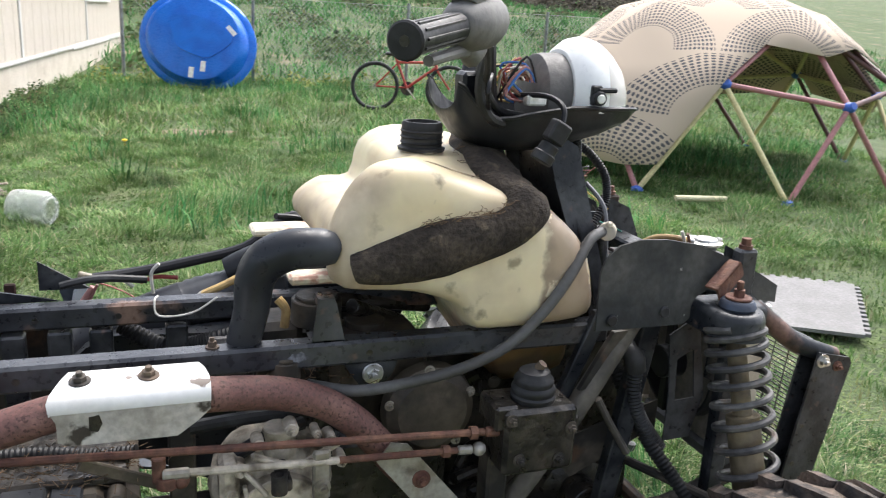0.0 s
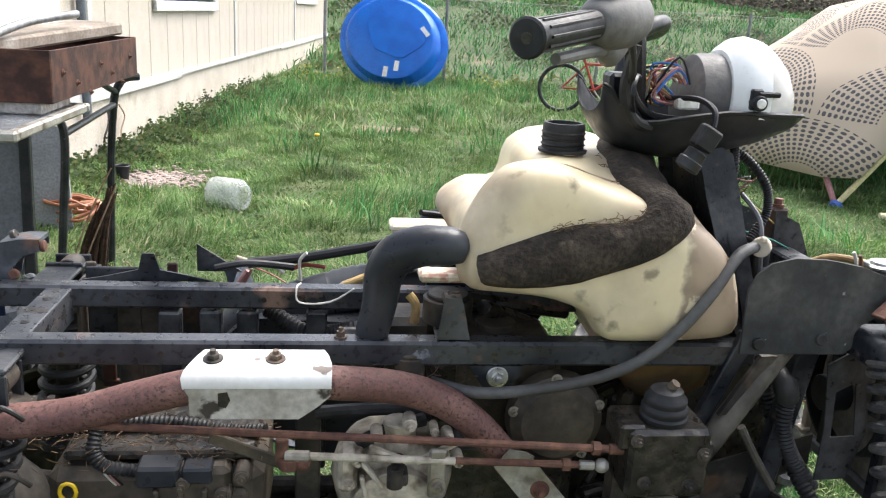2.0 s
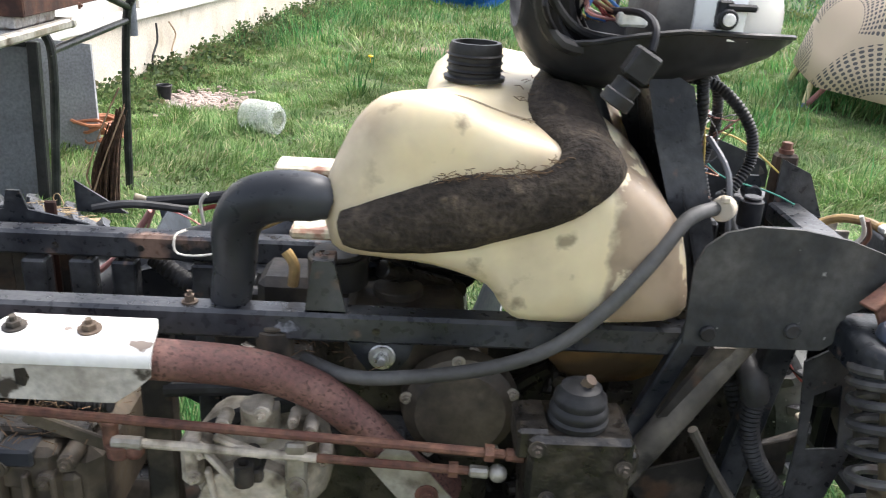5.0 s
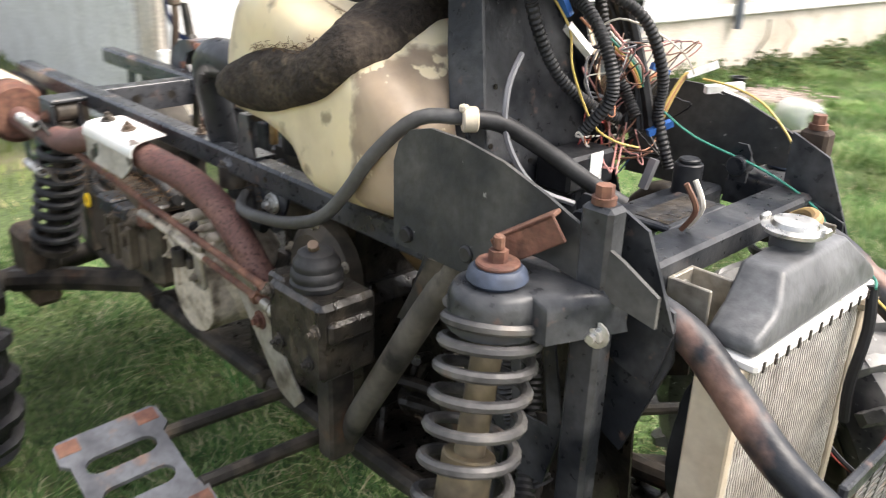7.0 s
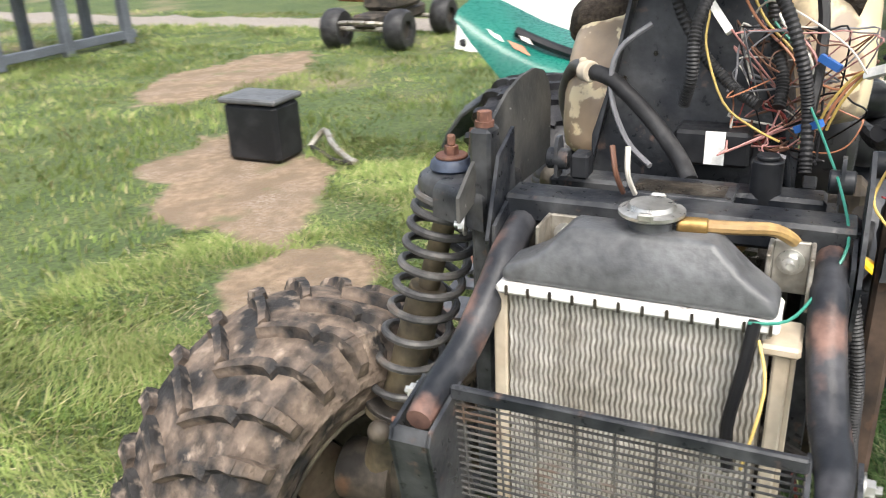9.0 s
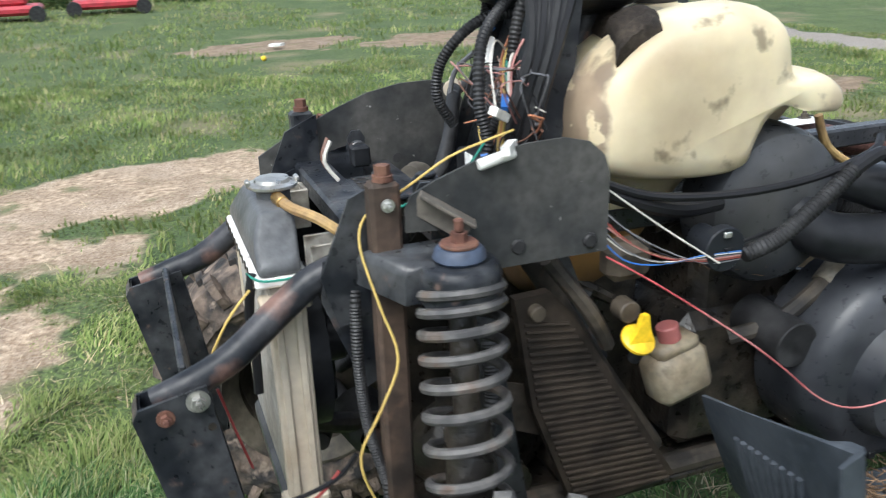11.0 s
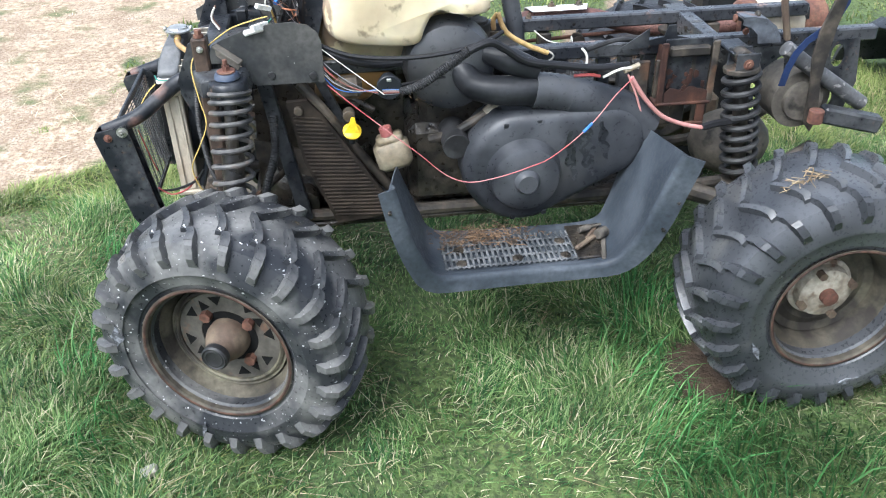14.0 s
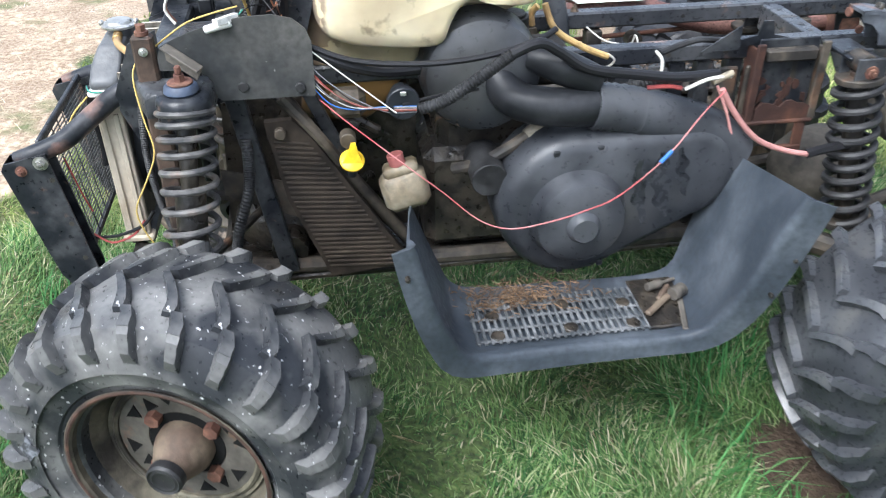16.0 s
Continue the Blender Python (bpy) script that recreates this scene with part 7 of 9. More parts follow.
def tools():
    """Loose tools left on the footwell."""
    for name, label, s, m in (("pliers", "rusty old pliers lying in the footwell", Shape().box((-0.05, -0.006, 0), (0.05, 0.006, 0.009), 0.003, Matrix.Translation((-0.155, 0.35, 0.335)) @ pose(0, 0, 0, 0, 0, 40)).box((-0.05, -0.012, 0.001), (0.0, -0.002, 0.01), 0.003, Matrix.Translation((-0.155, 0.35, 0.335)) @ pose(0, 0, 0, 0, 0, 50)), HUB),
                              ("socket", "steel socket lying in the footwell", Shape().cyl((-0.20, 0.33, 0.348), (-0.175, 0.345, 0.348), 0.0125, 16), DUST_STEEL),
                              ("screwdriver", "small screwdriver with pale handle", Shape().cyl((-0.17, 0.30, 0.342), (-0.14, 0.31, 0.342), 0.008, 12).cyl((-0.17, 0.30, 0.342), (-0.20, 0.29, 0.342), 0.003, 8), DUST_STEEL),
                              ("wrench", "short steel wrench lying in the footwell", Shape().box((-0.045, -0.005, 0), (0.045, 0.005, 0.005), 0.002, Matrix.Translation((-0.18, 0.385, 0.334)) @ pose(0, 0, 0, 0, 0, 75)), DUST_STEEL)):
        tagged(obj(name, s, m), label, "tool")


def straw_wisp():
    """A few bent straws caught on the top of the rear tyre."""
    rng, st = random.Random(17), Shape()
    for _ in range(26):
        x, y, a, ln = rng.gauss(-0.545, 0.022), rng.gauss(0.535, 0.007), rng.gauss(0.2, 0.5), rng.uniform(0.012, 0.04)
        z = 0.280 + math.sqrt(0.296 ** 2 - (x + 0.64) ** 2) + 0.001 + abs(rng.gauss(0, 0.002))
        st.tube([(x, y, z), (x + ln * math.cos(a), y + ln * math.sin(a), z - 0.10 * ln + rng.uniform(0, 0.006))], 0.0009, 3, 1)
    st.tube([(-0.545, 0.535, 0.555), (-0.55, 0.537, 0.585), (-0.54, 0.538, 0.592), (-0.532, 0.538, 0.572)], 0.0012, 4)
    tagged(obj("straw_wisp", st, STRAW_PALE), "wisp of dry straw caught on the rear tyre", "straw")


straw_wisp()

tools()


def bars():
    c = Matrix.Translation((0.285, -0.005, 1.0)) @ pose(0, 0, 0, 0, 0, 0)
    st = part("steering_stem", Shape().cyl((0.43, -0.01, 0.70), (0.29, -0.01, 1.03), 0.016, 14), BLACK_STEEL, atv)
    bar = part("handlebar", Shape().tube([(0.064, -0.40, 1.109), (0.15, -0.30, 1.122), (0.225, -0.18, 1.128), (0.268, -0.10, 1.105), (0.285, -0.05, 1.03), (0.285, 0.0, 1.005), (0.30, 0.05, 1.03), (0.335, 0.09, 1.105), (0.40, 0.16, 1.128), (0.45, 0.30, 1.115), (0.46, 0.42, 1.10)], 0.0125, 14), PLASTIC, atv, "black handlebar turned to the side")
    a, b = vec(0.058, -0.408, 1.108), vec(0.15, -0.30, 1.122)
    d = (b - a).normalized()
    g = part("hand_grip", Shape().tube([a, a + d * 0.004, a + d * 0.005, b, b + d * 0.004], [0.0185, 0.0185, 0.0145, 0.0160, 0.0185], 22, 1), RUBBER, bar, "ribbed black rubber grip")
    for i in range(10):
        an = 2 * math.pi * i / 10
        u = d.orthogonal().normalized()
        o = (u * math.cos(an) + d.cross(u) * math.sin(an)) * 0.0152
        part("grip_rib", Shape().tube([a + d * 0.02 + o, b - d * 0.01 + o], 0.0017, 5, 1), RUBBER, g)
    part("grip_end", Shape().cyl(a - d * 0.003, a + d * 0.004, 0.0195, 24, edge=0.003), RUBBER, g)
    part("grip_recess", Shape().cyl(a - d * 0.0036, a - d * 0.0028, 0.0055, 14), GREASE_AND_SHADE, g)
    cast = pm("grey_cast_housing", (0.17, 0.165, 0.155), (0.10, 0.096, 0.09), 0.6, 0.2, 18)
    up = vec(0, 0, 1)
    ph = part("brake_perch", Shape().tube([b - d * 0.004, b + d * 0.012, b + d * 0.03, b + d * 0.075, b + d * 0.10, b + d * 0.112], [0.017, 0.026, 0.031, 0.033, 0.029, 0.018], 18, 2), cast, bar, "grey cast control housing", 60)
    part("switch_box", Shape().tube([b + d * 0.02 + up * 0.022, b + d * 0.035 + up * 0.038, b + d * 0.085 + up * 0.040, b + d * 0.10 + up * 0.024], [0.016, 0.022, 0.022, 0.014], 12, 2), cast, ph, "", 60)
    part("clamp_lug", Shape().tube([b + d * 0.03 - up * 0.022, b + d * 0.05 - up * 0.036, b + d * 0.08 - up * 0.030], [0.010, 0.014, 0.010], 10, 2), cast, ph, "", 60)
    part("brake_lever", Shape().tube([b + d * 0.05 - up * 0.030, b - d * 0.005 - up * 0.027, a + d * 0.06 - up * 0.026], [0.008, 0.007, 0.006], 10), cast, bar)
    part("lever_cable", Shape().tube([(0.225, -0.20, 1.115), (0.245, -0.165, 1.08), (0.265, -0.12, 1.04), (0.30, -0.09, 1.01), (0.35, -0.06, 1.0)], 0.005, 8), RUBBER, bar)
    part("lever_cable", Shape().tube([(0.255, -0.14, 1.10), (0.25, -0.13, 1.04), (0.275, -0.12, 1.0), (0.33, -0.08, 0.99)], 0.0075, 8), RUBBER, bar)
    # headlight pod: lower bowl, a shell open on top
    xs = [0.236, 0.245, 0.262, 0.290, 0.335, 0.40, 0.46, 0.505, 0.530]
    top = [1.046, 1.040, 1.018, 1.000, 1.008, 1.018, 1.017, 1.016, 1.013]
    bot = [1.0, 0.982, 0.962, 0.950, 0.943, 0.946, 0.964, 0.984, 1.002]
    hw = [0.066, 0.072, 0.080, 0.090, 0.098, 0.10, 0.095, 0.082, 0.055]
    vs, n = [], 18
    for x, t, b0, w in zip(xs, top, bot, hw):
        for k in range(9):
            u = math.pi * k / 8
            vs.append((x, -0.02 - w * math.cos(u), t - (t - b0) * math.sin(u) ** 0.7))
        for k in range(9):
            u = math.pi * (8 - k) / 8
            vs.append((x, -0.02 - (w - 0.004) * math.cos(u), t - (t - b0 - 0.004) * math.sin(u) ** 0.7))
    fs = [(i * n + j, i * n + (j + 1) % n, (i + 1) * n + (j + 1) % n, (i + 1) * n + j) for i in range(len(xs) - 1) for j in range(n)] + [tuple(range(n))[::-1], tuple((len(xs) - 1) * n + j for j in range(n))]
    pod = part("headlight_pod", Shape().add(vs, fs), PLASTIC, atv, "black plastic headlight pod", 60)
    rim = Shape().tube([(x, -0.02 - w, t) for x, t, w in zip(xs, top, hw)], 0.003, 6, 2).tube([(x, -0.02 + w, t) for x, t, w in zip(xs, top, hw)], 0.003, 6, 2)
    part("pod_lip", rim, PLASTIC, pod)
    hm = Matrix.Translation((0.418, -0.025, 1.026)) @ pose(0, 0, 0, 0, 93, 0)
    def seated(s):
        s.v = [(x, y, max(z, 1.010)) for x, y, z in s.v]
        return s

    lamp = part("headlight", seated(Shape().lathe([(0.001, -0.004), (0.070, -0.004), (0.074, 0.0), (0.079, 0.004), (0.087, 0.014), (0.091, 0.028), (0.089, 0.042), (0.085, 0.044), (0.001, 0.044)], hm, 40, False)), SHELL_WHITE, atv, "white headlight shell", 45)
    part("lens", seated(Shape().lathe([(0.0885, 0.0425), (0.087, 0.050), (0.076, 0.068), (0.060, 0.086), (0.038, 0.102), (0.014, 0.111), (0.001, 0.112), (0.001, 0.109), (0.013, 0.108), (0.036, 0.099), (0.057, 0.083), (0.073, 0.066), (0.083, 0.050), (0.084, 0.045)], hm, 40, False)), FROSTED, lamp, "cloudy clear lens")
    part("lamp_back", Shape().lathe([(0.001, -0.046), (0.050, -0.046), (0.060, -0.040), (0.062, -0.032), (0.064, -0.004), (0.001, -0.004)], hm, 32, False), pm("dusty_grey_lamp_back", (0.13, 0.12, 0.11), (0.08, 0.075, 0.07), 0.6), lamp, "dusty grey back of the lamp")
    part("bulb_clip", Shape().box((0.430, -0.117, 1.022), (0.446, -0.108, 1.050), 0.002).box((0.438, -0.119, 1.040), (0.470, -0.108, 1.047), 0.002).cyl((0.440, -0.124, 1.032), (0.440, -0.106, 1.032), 0.0105, 14), PLASTIC, lamp)
    part("screw_cap", Shape().cyl((0.440, -0.127, 1.032), (0.440, -0.124, 1.032), 0.0065, 14), WHITE_PLASTIC, lamp)
    plug = part("hanging_plug", Shape().box((-0.02, -0.016, -0.022), (0.02, 0.016, 0.022), 0.004, Matrix.Translation((0.343, -0.185, 0.992)) @ pose(0, 0, 0, 0, 30, 0) @ Matrix.Diagonal((0.68, 0.68, 0.68, 1))).cyl((0.335, -0.185, 0.976), (0.323, -0.185, 0.957), 0.0135, 18).cyl((0.328, -0.185, 0.965), (0.321, -0.185, 0.953), 0.016, 18), RUBBER, atv, "black plug hanging from the pod")
    part("plug_cable", Shape().tube([(0.352, -0.182, 1.005), (0.356, -0.17, 1.025), (0.35, -0.13, 1.035), (0.33, -0.07, 1.03)], 0.004, 8), W_BLACK, plug)


bars()


def wires():
    """Loose wiring: each run is one wire."""
    def run(pts, r, m, name="wire", seg=6):
        return part(name, Shape().tube(pts, r, seg), m, atv)

    # behind the headlight
    rng = random.Random(12)
    for i in range(16):
        m = (W_YELLOW, W_RED, W_PINK, W_WHITE, W_BLUE, W_BROWN, W_ORANGE, W_BLACK)[i % 8]
        y = rng.uniform(-0.08, 0.0)
        run([(0.36 - rng.uniform(0, 0.01), y, 1.05), (0.33, y - 0.02, 1.065 + rng.uniform(-0.01, 0.03)), (0.30, y - rng.uniform(0, 0.04), 1.04 + rng.uniform(-0.01, 0.03)), (0.33 + rng.uniform(-0.03, 0.03), -0.07, 1.02)], 0.0018, m)
    run([(0.285, -0.09, 1.05), (0.262, -0.14, 1.062), (0.25, -0.16, 1.04), (0.27, -0.12, 1.01)], 0.003, W_BLACK)
    part("white_connector", Shape().box((0.335, -0.105, 1.018), (0.365, -0.085, 1.034), 0.003), WHITE_PLASTIC, atv)
    part("relay", Shape().box((0.25, -0.07, 1.0), (0.29, -0.03, 1.06), 0.005), PLASTIC, atv)
    # thick looms down the column panel
    part("loom", Shape().hose([(0.44, -0.055, 1.0), (0.455, -0.045, 0.93), (0.465, -0.01, 0.87), (0.485, 0.03, 0.835), (0.50, 0.06, 0.82)], 0.0068, 0.0034), RUBBER, atv, "black corrugated loom")
    part("loom", Shape().hose([(0.43, 0.055, 1.02), (0.455, 0.058, 0.96), (0.47, 0.065, 0.90), (0.49, 0.08, 0.85), (0.51, 0.08, 0.82)], 0.0068, 0.0034), RUBBER, atv, "black corrugated loom")
    part("loom", Shape().hose([(0.42, 0.02, 1.0), (0.47, 0.04, 0.965), (0.51, 0.075, 0.93), (0.525, 0.10, 0.87), (0.52, 0.11, 0.82), (0.54, 0.115, 0.76)], 0.0068, 0.0034), RUBBER, atv, "black corrugated loom")
    part("vent_hose", Shape().tube([(0.46, -0.143, 0.842), (0.475, -0.11, 0.835), (0.50, -0.06, 0.80), (0.53, -0.02, 0.765), (0.56, 0.0, 0.745)], 0.0098, 12), RUBBER, atv, "black rubber hose")
    hose = part("coolant_hose", Shape().tube([(0.475, -0.11, 0.838), (0.452, -0.145, 0.842), (0.415, -0.175, 0.838), (0.375, -0.20, 0.795), (0.335, -0.205, 0.745), (0.285, -0.205, 0.70), (0.22, -0.205, 0.673), (0.14, -0.20, 0.656), (0.075, -0.19, 0.648), (0.02, -0.15, 0.645)], 0.0080, 12), pm("grey_rubber_hose", (0.085, 0.083, 0.08), (0.05, 0.048, 0.045), 0.6), atv, "grey-black rubber hose looped over the frame")
    part("hose_clip", Shape().cyl((0.457, -0.151, 0.842), (0.466, -0.138, 0.842), 0.0132, 18).box((0.455, -0.156, 0.85), (0.464, -0.147, 0.858), 0.002), BEIGE, hose, "pale hose clip")
    run([(0.46, -0.07, 0.90), (0.475, -0.105, 0.87), (0.482, -0.11, 0.82), (0.50, -0.085, 0.77), (0.53, -0.05, 0.75)], 0.0034, W_GREY)
    # nest of coloured wires on the left of the panel
    for i in range(40):
        m = (W_PINK, W_BROWN, W_BLACK, W_GREY, W_PINK, W_BROWN, W_BLACK, W_WHITE, W_RED, W_GREY, W_ORANGE)[i % 11]
        p = vec(0.462 + rng.uniform(0, 0.01), rng.uniform(0.04, 0.12), rng.choice((0.90, 0.885, 0.79, 0.775)) + rng.uniform(-0.01, 0.01))
        pts = [p]
        d = vec(rng.uniform(-0.2, 0.5), rng.uniform(-1, 1), rng.uniform(-1, 1)).normalized()
        for _ in range(6):
            d = (d + vec(rng.uniform(-0.7, 0.7), rng.uniform(-0.9, 0.9), rng.uniform(-0.9, 0.7))).normalized()
            q = pts[-1] + d * rng.uniform(0.015, 0.03)
            q.x = min(0.525, max(0.468, q.x))
            q.y = min(0.165, max(0.03, q.y))
            q.z = min(0.90, max(0.77, q.z))
            pts.append(q)
        pts.append(vec(0.464, rng.uniform(0.04, 0.15), rng.uniform(0.77, 0.86)))
        run(pts, rng.choice((0.0009, 0.0011, 0.0014)), m)
    for i in range(5):
        run([(0.455, 0.03 + 0.01 * i, 0.93), (0.475, 0.05 + 0.008 * i, 0.905), (0.49, 0.085 + 0.006 * i, 0.875), (0.495, 0.10 + 0.004 * i, 0.85)], 0.0016, (W_ORANGE, W_YELLOW, W_GREEN, W_WHITE, W_PINK)[i])
    run([(0.455, -0.02, 0.955), (0.47, -0.005, 0.92), (0.478, -0.005, 0.88), (0.492, 0.02, 0.82), (0.50, 0.055, 0.795), (0.515, 0.085, 0.785)], 0.0014, W_YELLOW)
    run([(0.46, 0.04, 0.91), (0.485, 0.06, 0.93), (0.51, 0.10, 0.915), (0.525, 0.14, 0.89), (0.53, 0.16, 0.865)], 0.0012, W_WHITE)
    for k in range(3):
        run([(0.51, 0.12 + 0.005 * k, 0.80), (0.515, 0.13 + 0.005 * k, 0.83), (0.52, 0.15 + 0.004 * k, 0.86), (0.525, 0.17, 0.87)], 0.0017, W_YELLOW if k != 1 else W_ORANGE)
    for a, b, m in (((0.52, 0.16, 0.862), (0.545, 0.185, 0.876), WHITE_PLASTIC), ((0.528, 0.195, 0.842), (0.555, 0.236, 0.846), WHITE_PLASTIC), ((0.465, -0.005, 0.925), (0.48, 0.02, 0.895), WHITE_PLASTIC), ((0.46, -0.012, 0.955), (0.465, -0.002, 0.935), W_BLUE), ((0.515, 0.10, 0.80), (0.53, 0.125, 0.812), W_BLUE), ((0.50, 0.115, 0.875), (0.51, 0.135, 0.865), W_BLUE), ((0.53, 0.08, 0.74), (0.535, 0.09, 0.775), W_GREY)):
        part("connector", Shape().tube([a, b], 0.0065 if m is not W_BLUE else 0.0055, 4, 1), m, atv)
    part("tape_roll", Shape().cyl((0.535, 0.214, 0.838), (0.575, 0.214, 0.829), 0.0062, 12), WHITE_PLASTIC, atv, "white taped wire end")
    run([(0.525, 0.19, 0.855), (0.56, 0.20, 0.85), (0.60, 0.20, 0.838), (0.635, 0.192, 0.815), (0.66, 0.18, 0.795), (0.685, 0.176, 0.78), (0.697, 0.196, 0.755), (0.688, 0.225, 0.70), (0.678, 0.245, 0.65), (0.70, 0.25, 0.60), (0.725, 0.25, 0.55), (0.715, 0.252, 0.50), (0.69, 0.255, 0.46), (0.672, 0.258, 0.44)], 0.0014, W_YELLOW, "yellow_wire", 8)
    part("crimp", Shape().cyl((0.672, 0.258, 0.44), (0.66, 0.26, 0.425), 0.005, 10), W_PINK, atv)
    run([(0.52, 0.11, 0.83), (0.56, 0.13, 0.80), (0.64, 0.15, 0.775), (0.70, 0.16, 0.745), (0.74, 0.14, 0.715), (0.785, 0.12, 0.705), (0.80, 0.09, 0.705)], 0.0015, W_GREEN, "green_wire")
    run([(0.795, 0.095, 0.705), (0.802, 0.09, 0.66), (0.80, 0.082, 0.60), (0.802, 0.086, 0.555)], 0.0058, W_BLACK, "fan_lead", 10)
    run([(0.80, 0.10, 0.69), (0.83, 0.11, 0.66), (0.86, 0.10, 0.60)], 0.0015, W_YELLOW)
    # beside the bumper and the radiator on the left
    part("loom", Shape().hose([(0.70, 0.17, 0.70), (0.705, 0.185, 0.62), (0.70, 0.19, 0.54), (0.685, 0.20, 0.46), (0.70, 0.21, 0.41)], 0.0062, 0.0032), RUBBER, atv, "black corrugated loom")
    run([(0.85, 0.14, 0.60), (0.835, 0.15, 0.54), (0.825, 0.15, 0.50)], 0.0016, W_RED)
    run([(0.83, 0.16, 0.46), (0.80, 0.17, 0.445), (0.76, 0.175, 0.46), (0.735, 0.18, 0.49)], 0.002, W_RED)
    run([(0.83, 0.155, 0.45), (0.79, 0.165, 0.455), (0.74, 0.18, 0.48), (0.715, 0.185, 0.51)], 0.003, W_BLACK)
    part("loom", Shape().hose([(0.545, 0.16, 0.62), (0.55, 0.185, 0.54), (0.575, 0.20, 0.47), (0.59, 0.21, 0.40)], 0.0095, 0.0034, 0.06), RUBBER, atv, "black corrugated hose")
    part("loom", Shape().hose([(0.52, -0.10, 0.63), (0.545, -0.115, 0.56), (0.575, -0.15, 0.49), (0.61, -0.20, 0.43), (0.635, -0.26, 0.38)], 0.0115), RUBBER, atv, "black corrugated hose")
    # left flank
    part("loom", Shape().hose([(0.258, 0.24, 0.690), (0.215, 0.245, 0.705), (0.16, 0.245, 0.74), (0.11, 0.24, 0.772)], 0.0098), RUBBER, atv, "black corrugated loom")
    run([(0.11, 0.24, 0.772), (0.065, 0.235, 0.786), (0.03, 0.23, 0.768), (-0.02, 0.225, 0.735), (-0.10, 0.22, 0.718), (-0.18, 0.215, 0.705), (-0.26, 0.20, 0.70)], 0.009, W_BLACK, "loom", 10)
    for i in range(9):
        m = (W_GREY, W_BLACK, W_RED, W_BROWN, W_PINK, W_GREY, W_BLACK, W_WHITE, W_BLUE)[i]
        run([(0.43, 0.20, 0.765 - 0.004 * i), (0.40, 0.212, 0.735 - 0.0042 * i + 0.004 * math.sin(2.1 * i)), (0.36, 0.225, 0.706 - 0.0022 * i + 0.003 * math.cos(1.7 * i)), (0.31, 0.238, 0.688 + 0.0012 * i), (0.262, 0.24, 0.686 + 0.0012 * i)], 0.0010, m)
    run([(0.43, 0.20, 0.79), (0.36, 0.22, 0.735), (0.295, 0.245, 0.688)], 0.0011, W_WHITE)
    run([(0.415, 0.20, 0.70), (0.37, 0.24, 0.672), (0.283, 0.28, 0.608), (0.228, 0.29, 0.562), (0.17, 0.30, 0.51), (0.117, 0.31, 0.493), (0.05, 0.32, 0.507), (-0.006, 0.325, 0.526), (-0.064, 0.318, 0.545), (-0.15, 0.29, 0.597), (-0.215, 0.26, 0.655), (-0.262, 0.235, 0.685)], 0.0012, W_CORAL, "red_wire")
    part("tape", Shape().cyl((-0.138, 0.294, 0.588), (-0.16, 0.286, 0.605), 0.0034, 10), W_BLUE, atv)
    run([(-0.262, 0.22, 0.68), (-0.30, 0.222, 0.625), (-0.345, 0.222, 0.58), (-0.40, 0.222, 0.555), (-0.445, 0.225, 0.545)], 0.0052, W_PINK, "battery_cable", 10)
    run([(-0.445, 0.225, 0.545), (-0.48, 0.22, 0.55), (-0.54, 0.20, 0.545)], 0.009, W_BLACK)
    run([(-0.255, 0.215, 0.685), (-0.275, 0.225, 0.64), (-0.292, 0.23, 0.59)], 0.0025, W_PINK)
    part("cable_lug", Shape().cyl((-0.245, 0.215, 0.692), (-0.282, 0.21, 0.705), 0.006, 12), RES, atv)
    run([(-0.13, 0.215, 0.69), (-0.165, 0.22, 0.692), (-0.19, 0.215, 0.685)], 0.004, W_RED)
    run([(-0.17, 0.17, 0.68), (-0.172, 0.165, 0.715), (-0.16, 0.16, 0.732)], 0.0028, W_WHITE)
    run([(-0.20, 0.21, 0.68), (-0.235, 0.22, 0.70), (-0.28, 0.21, 0.698)], 0.0033, W_WHITE)
    run([(0.02, 0.085, 0.80), (0.0, 0.088, 0.755), (-0.05, 0.09, 0.722), (-0.10, 0.09, 0.70)], 0.006, TAN_HOSE, "fuel_hose", 10)
    run([(-0.10, 0.09, 0.705), (-0.115, 0.085, 0.69), (-0.10, 0.08, 0.675), (-0.05, 0.10, 0.68)], 0.0022, W_WHITE)
    run([(0.43, 0.19, 0.79), (0.36, 0.205, 0.765), (0.26, 0.22, 0.758), (0.16, 0.23, 0.766), (0.07, 0.225, 0.785), (0.03, 0.20, 0.795)], 0.0052, W_BLACK, "throttle_cable", 8)
    run([(0.43, 0.185, 0.78), (0.37, 0.195, 0.755), (0.31, 0.19, 0.738), (0.25, 0.18, 0.735)], 0.010, W_BLACK, "coolant_hose", 10)
    run([(0.285, 0.24, 0.70), (0.22, 0.23, 0.708), (0.16, 0.235, 0.715)], 0.0028, W_BLACK)
    # right flank
    run([(-0.165, 0.06, 0.712), (-0.17, 0.03, 0.715), (-0.165, 0.02, 0.695), (-0.12, 0.01, 0.70), (-0.085, 0.0, 0.725)], 0.0016, W_WHITE)
    run([(-0.01, -0.08, 0.745), (0.0, -0.085, 0.73), (-0.002, -0.085, 0.705)], 0.0065, TAN_HOSE, "fuel_hose", 10)
    part("loom", Shape().hose([(-0.22, 0.09, 0.66), (-0.15, 0.06, 0.63), (-0.06, 0.03, 0.655)], 0.013), RUBBER, atv, "black corrugated loom")
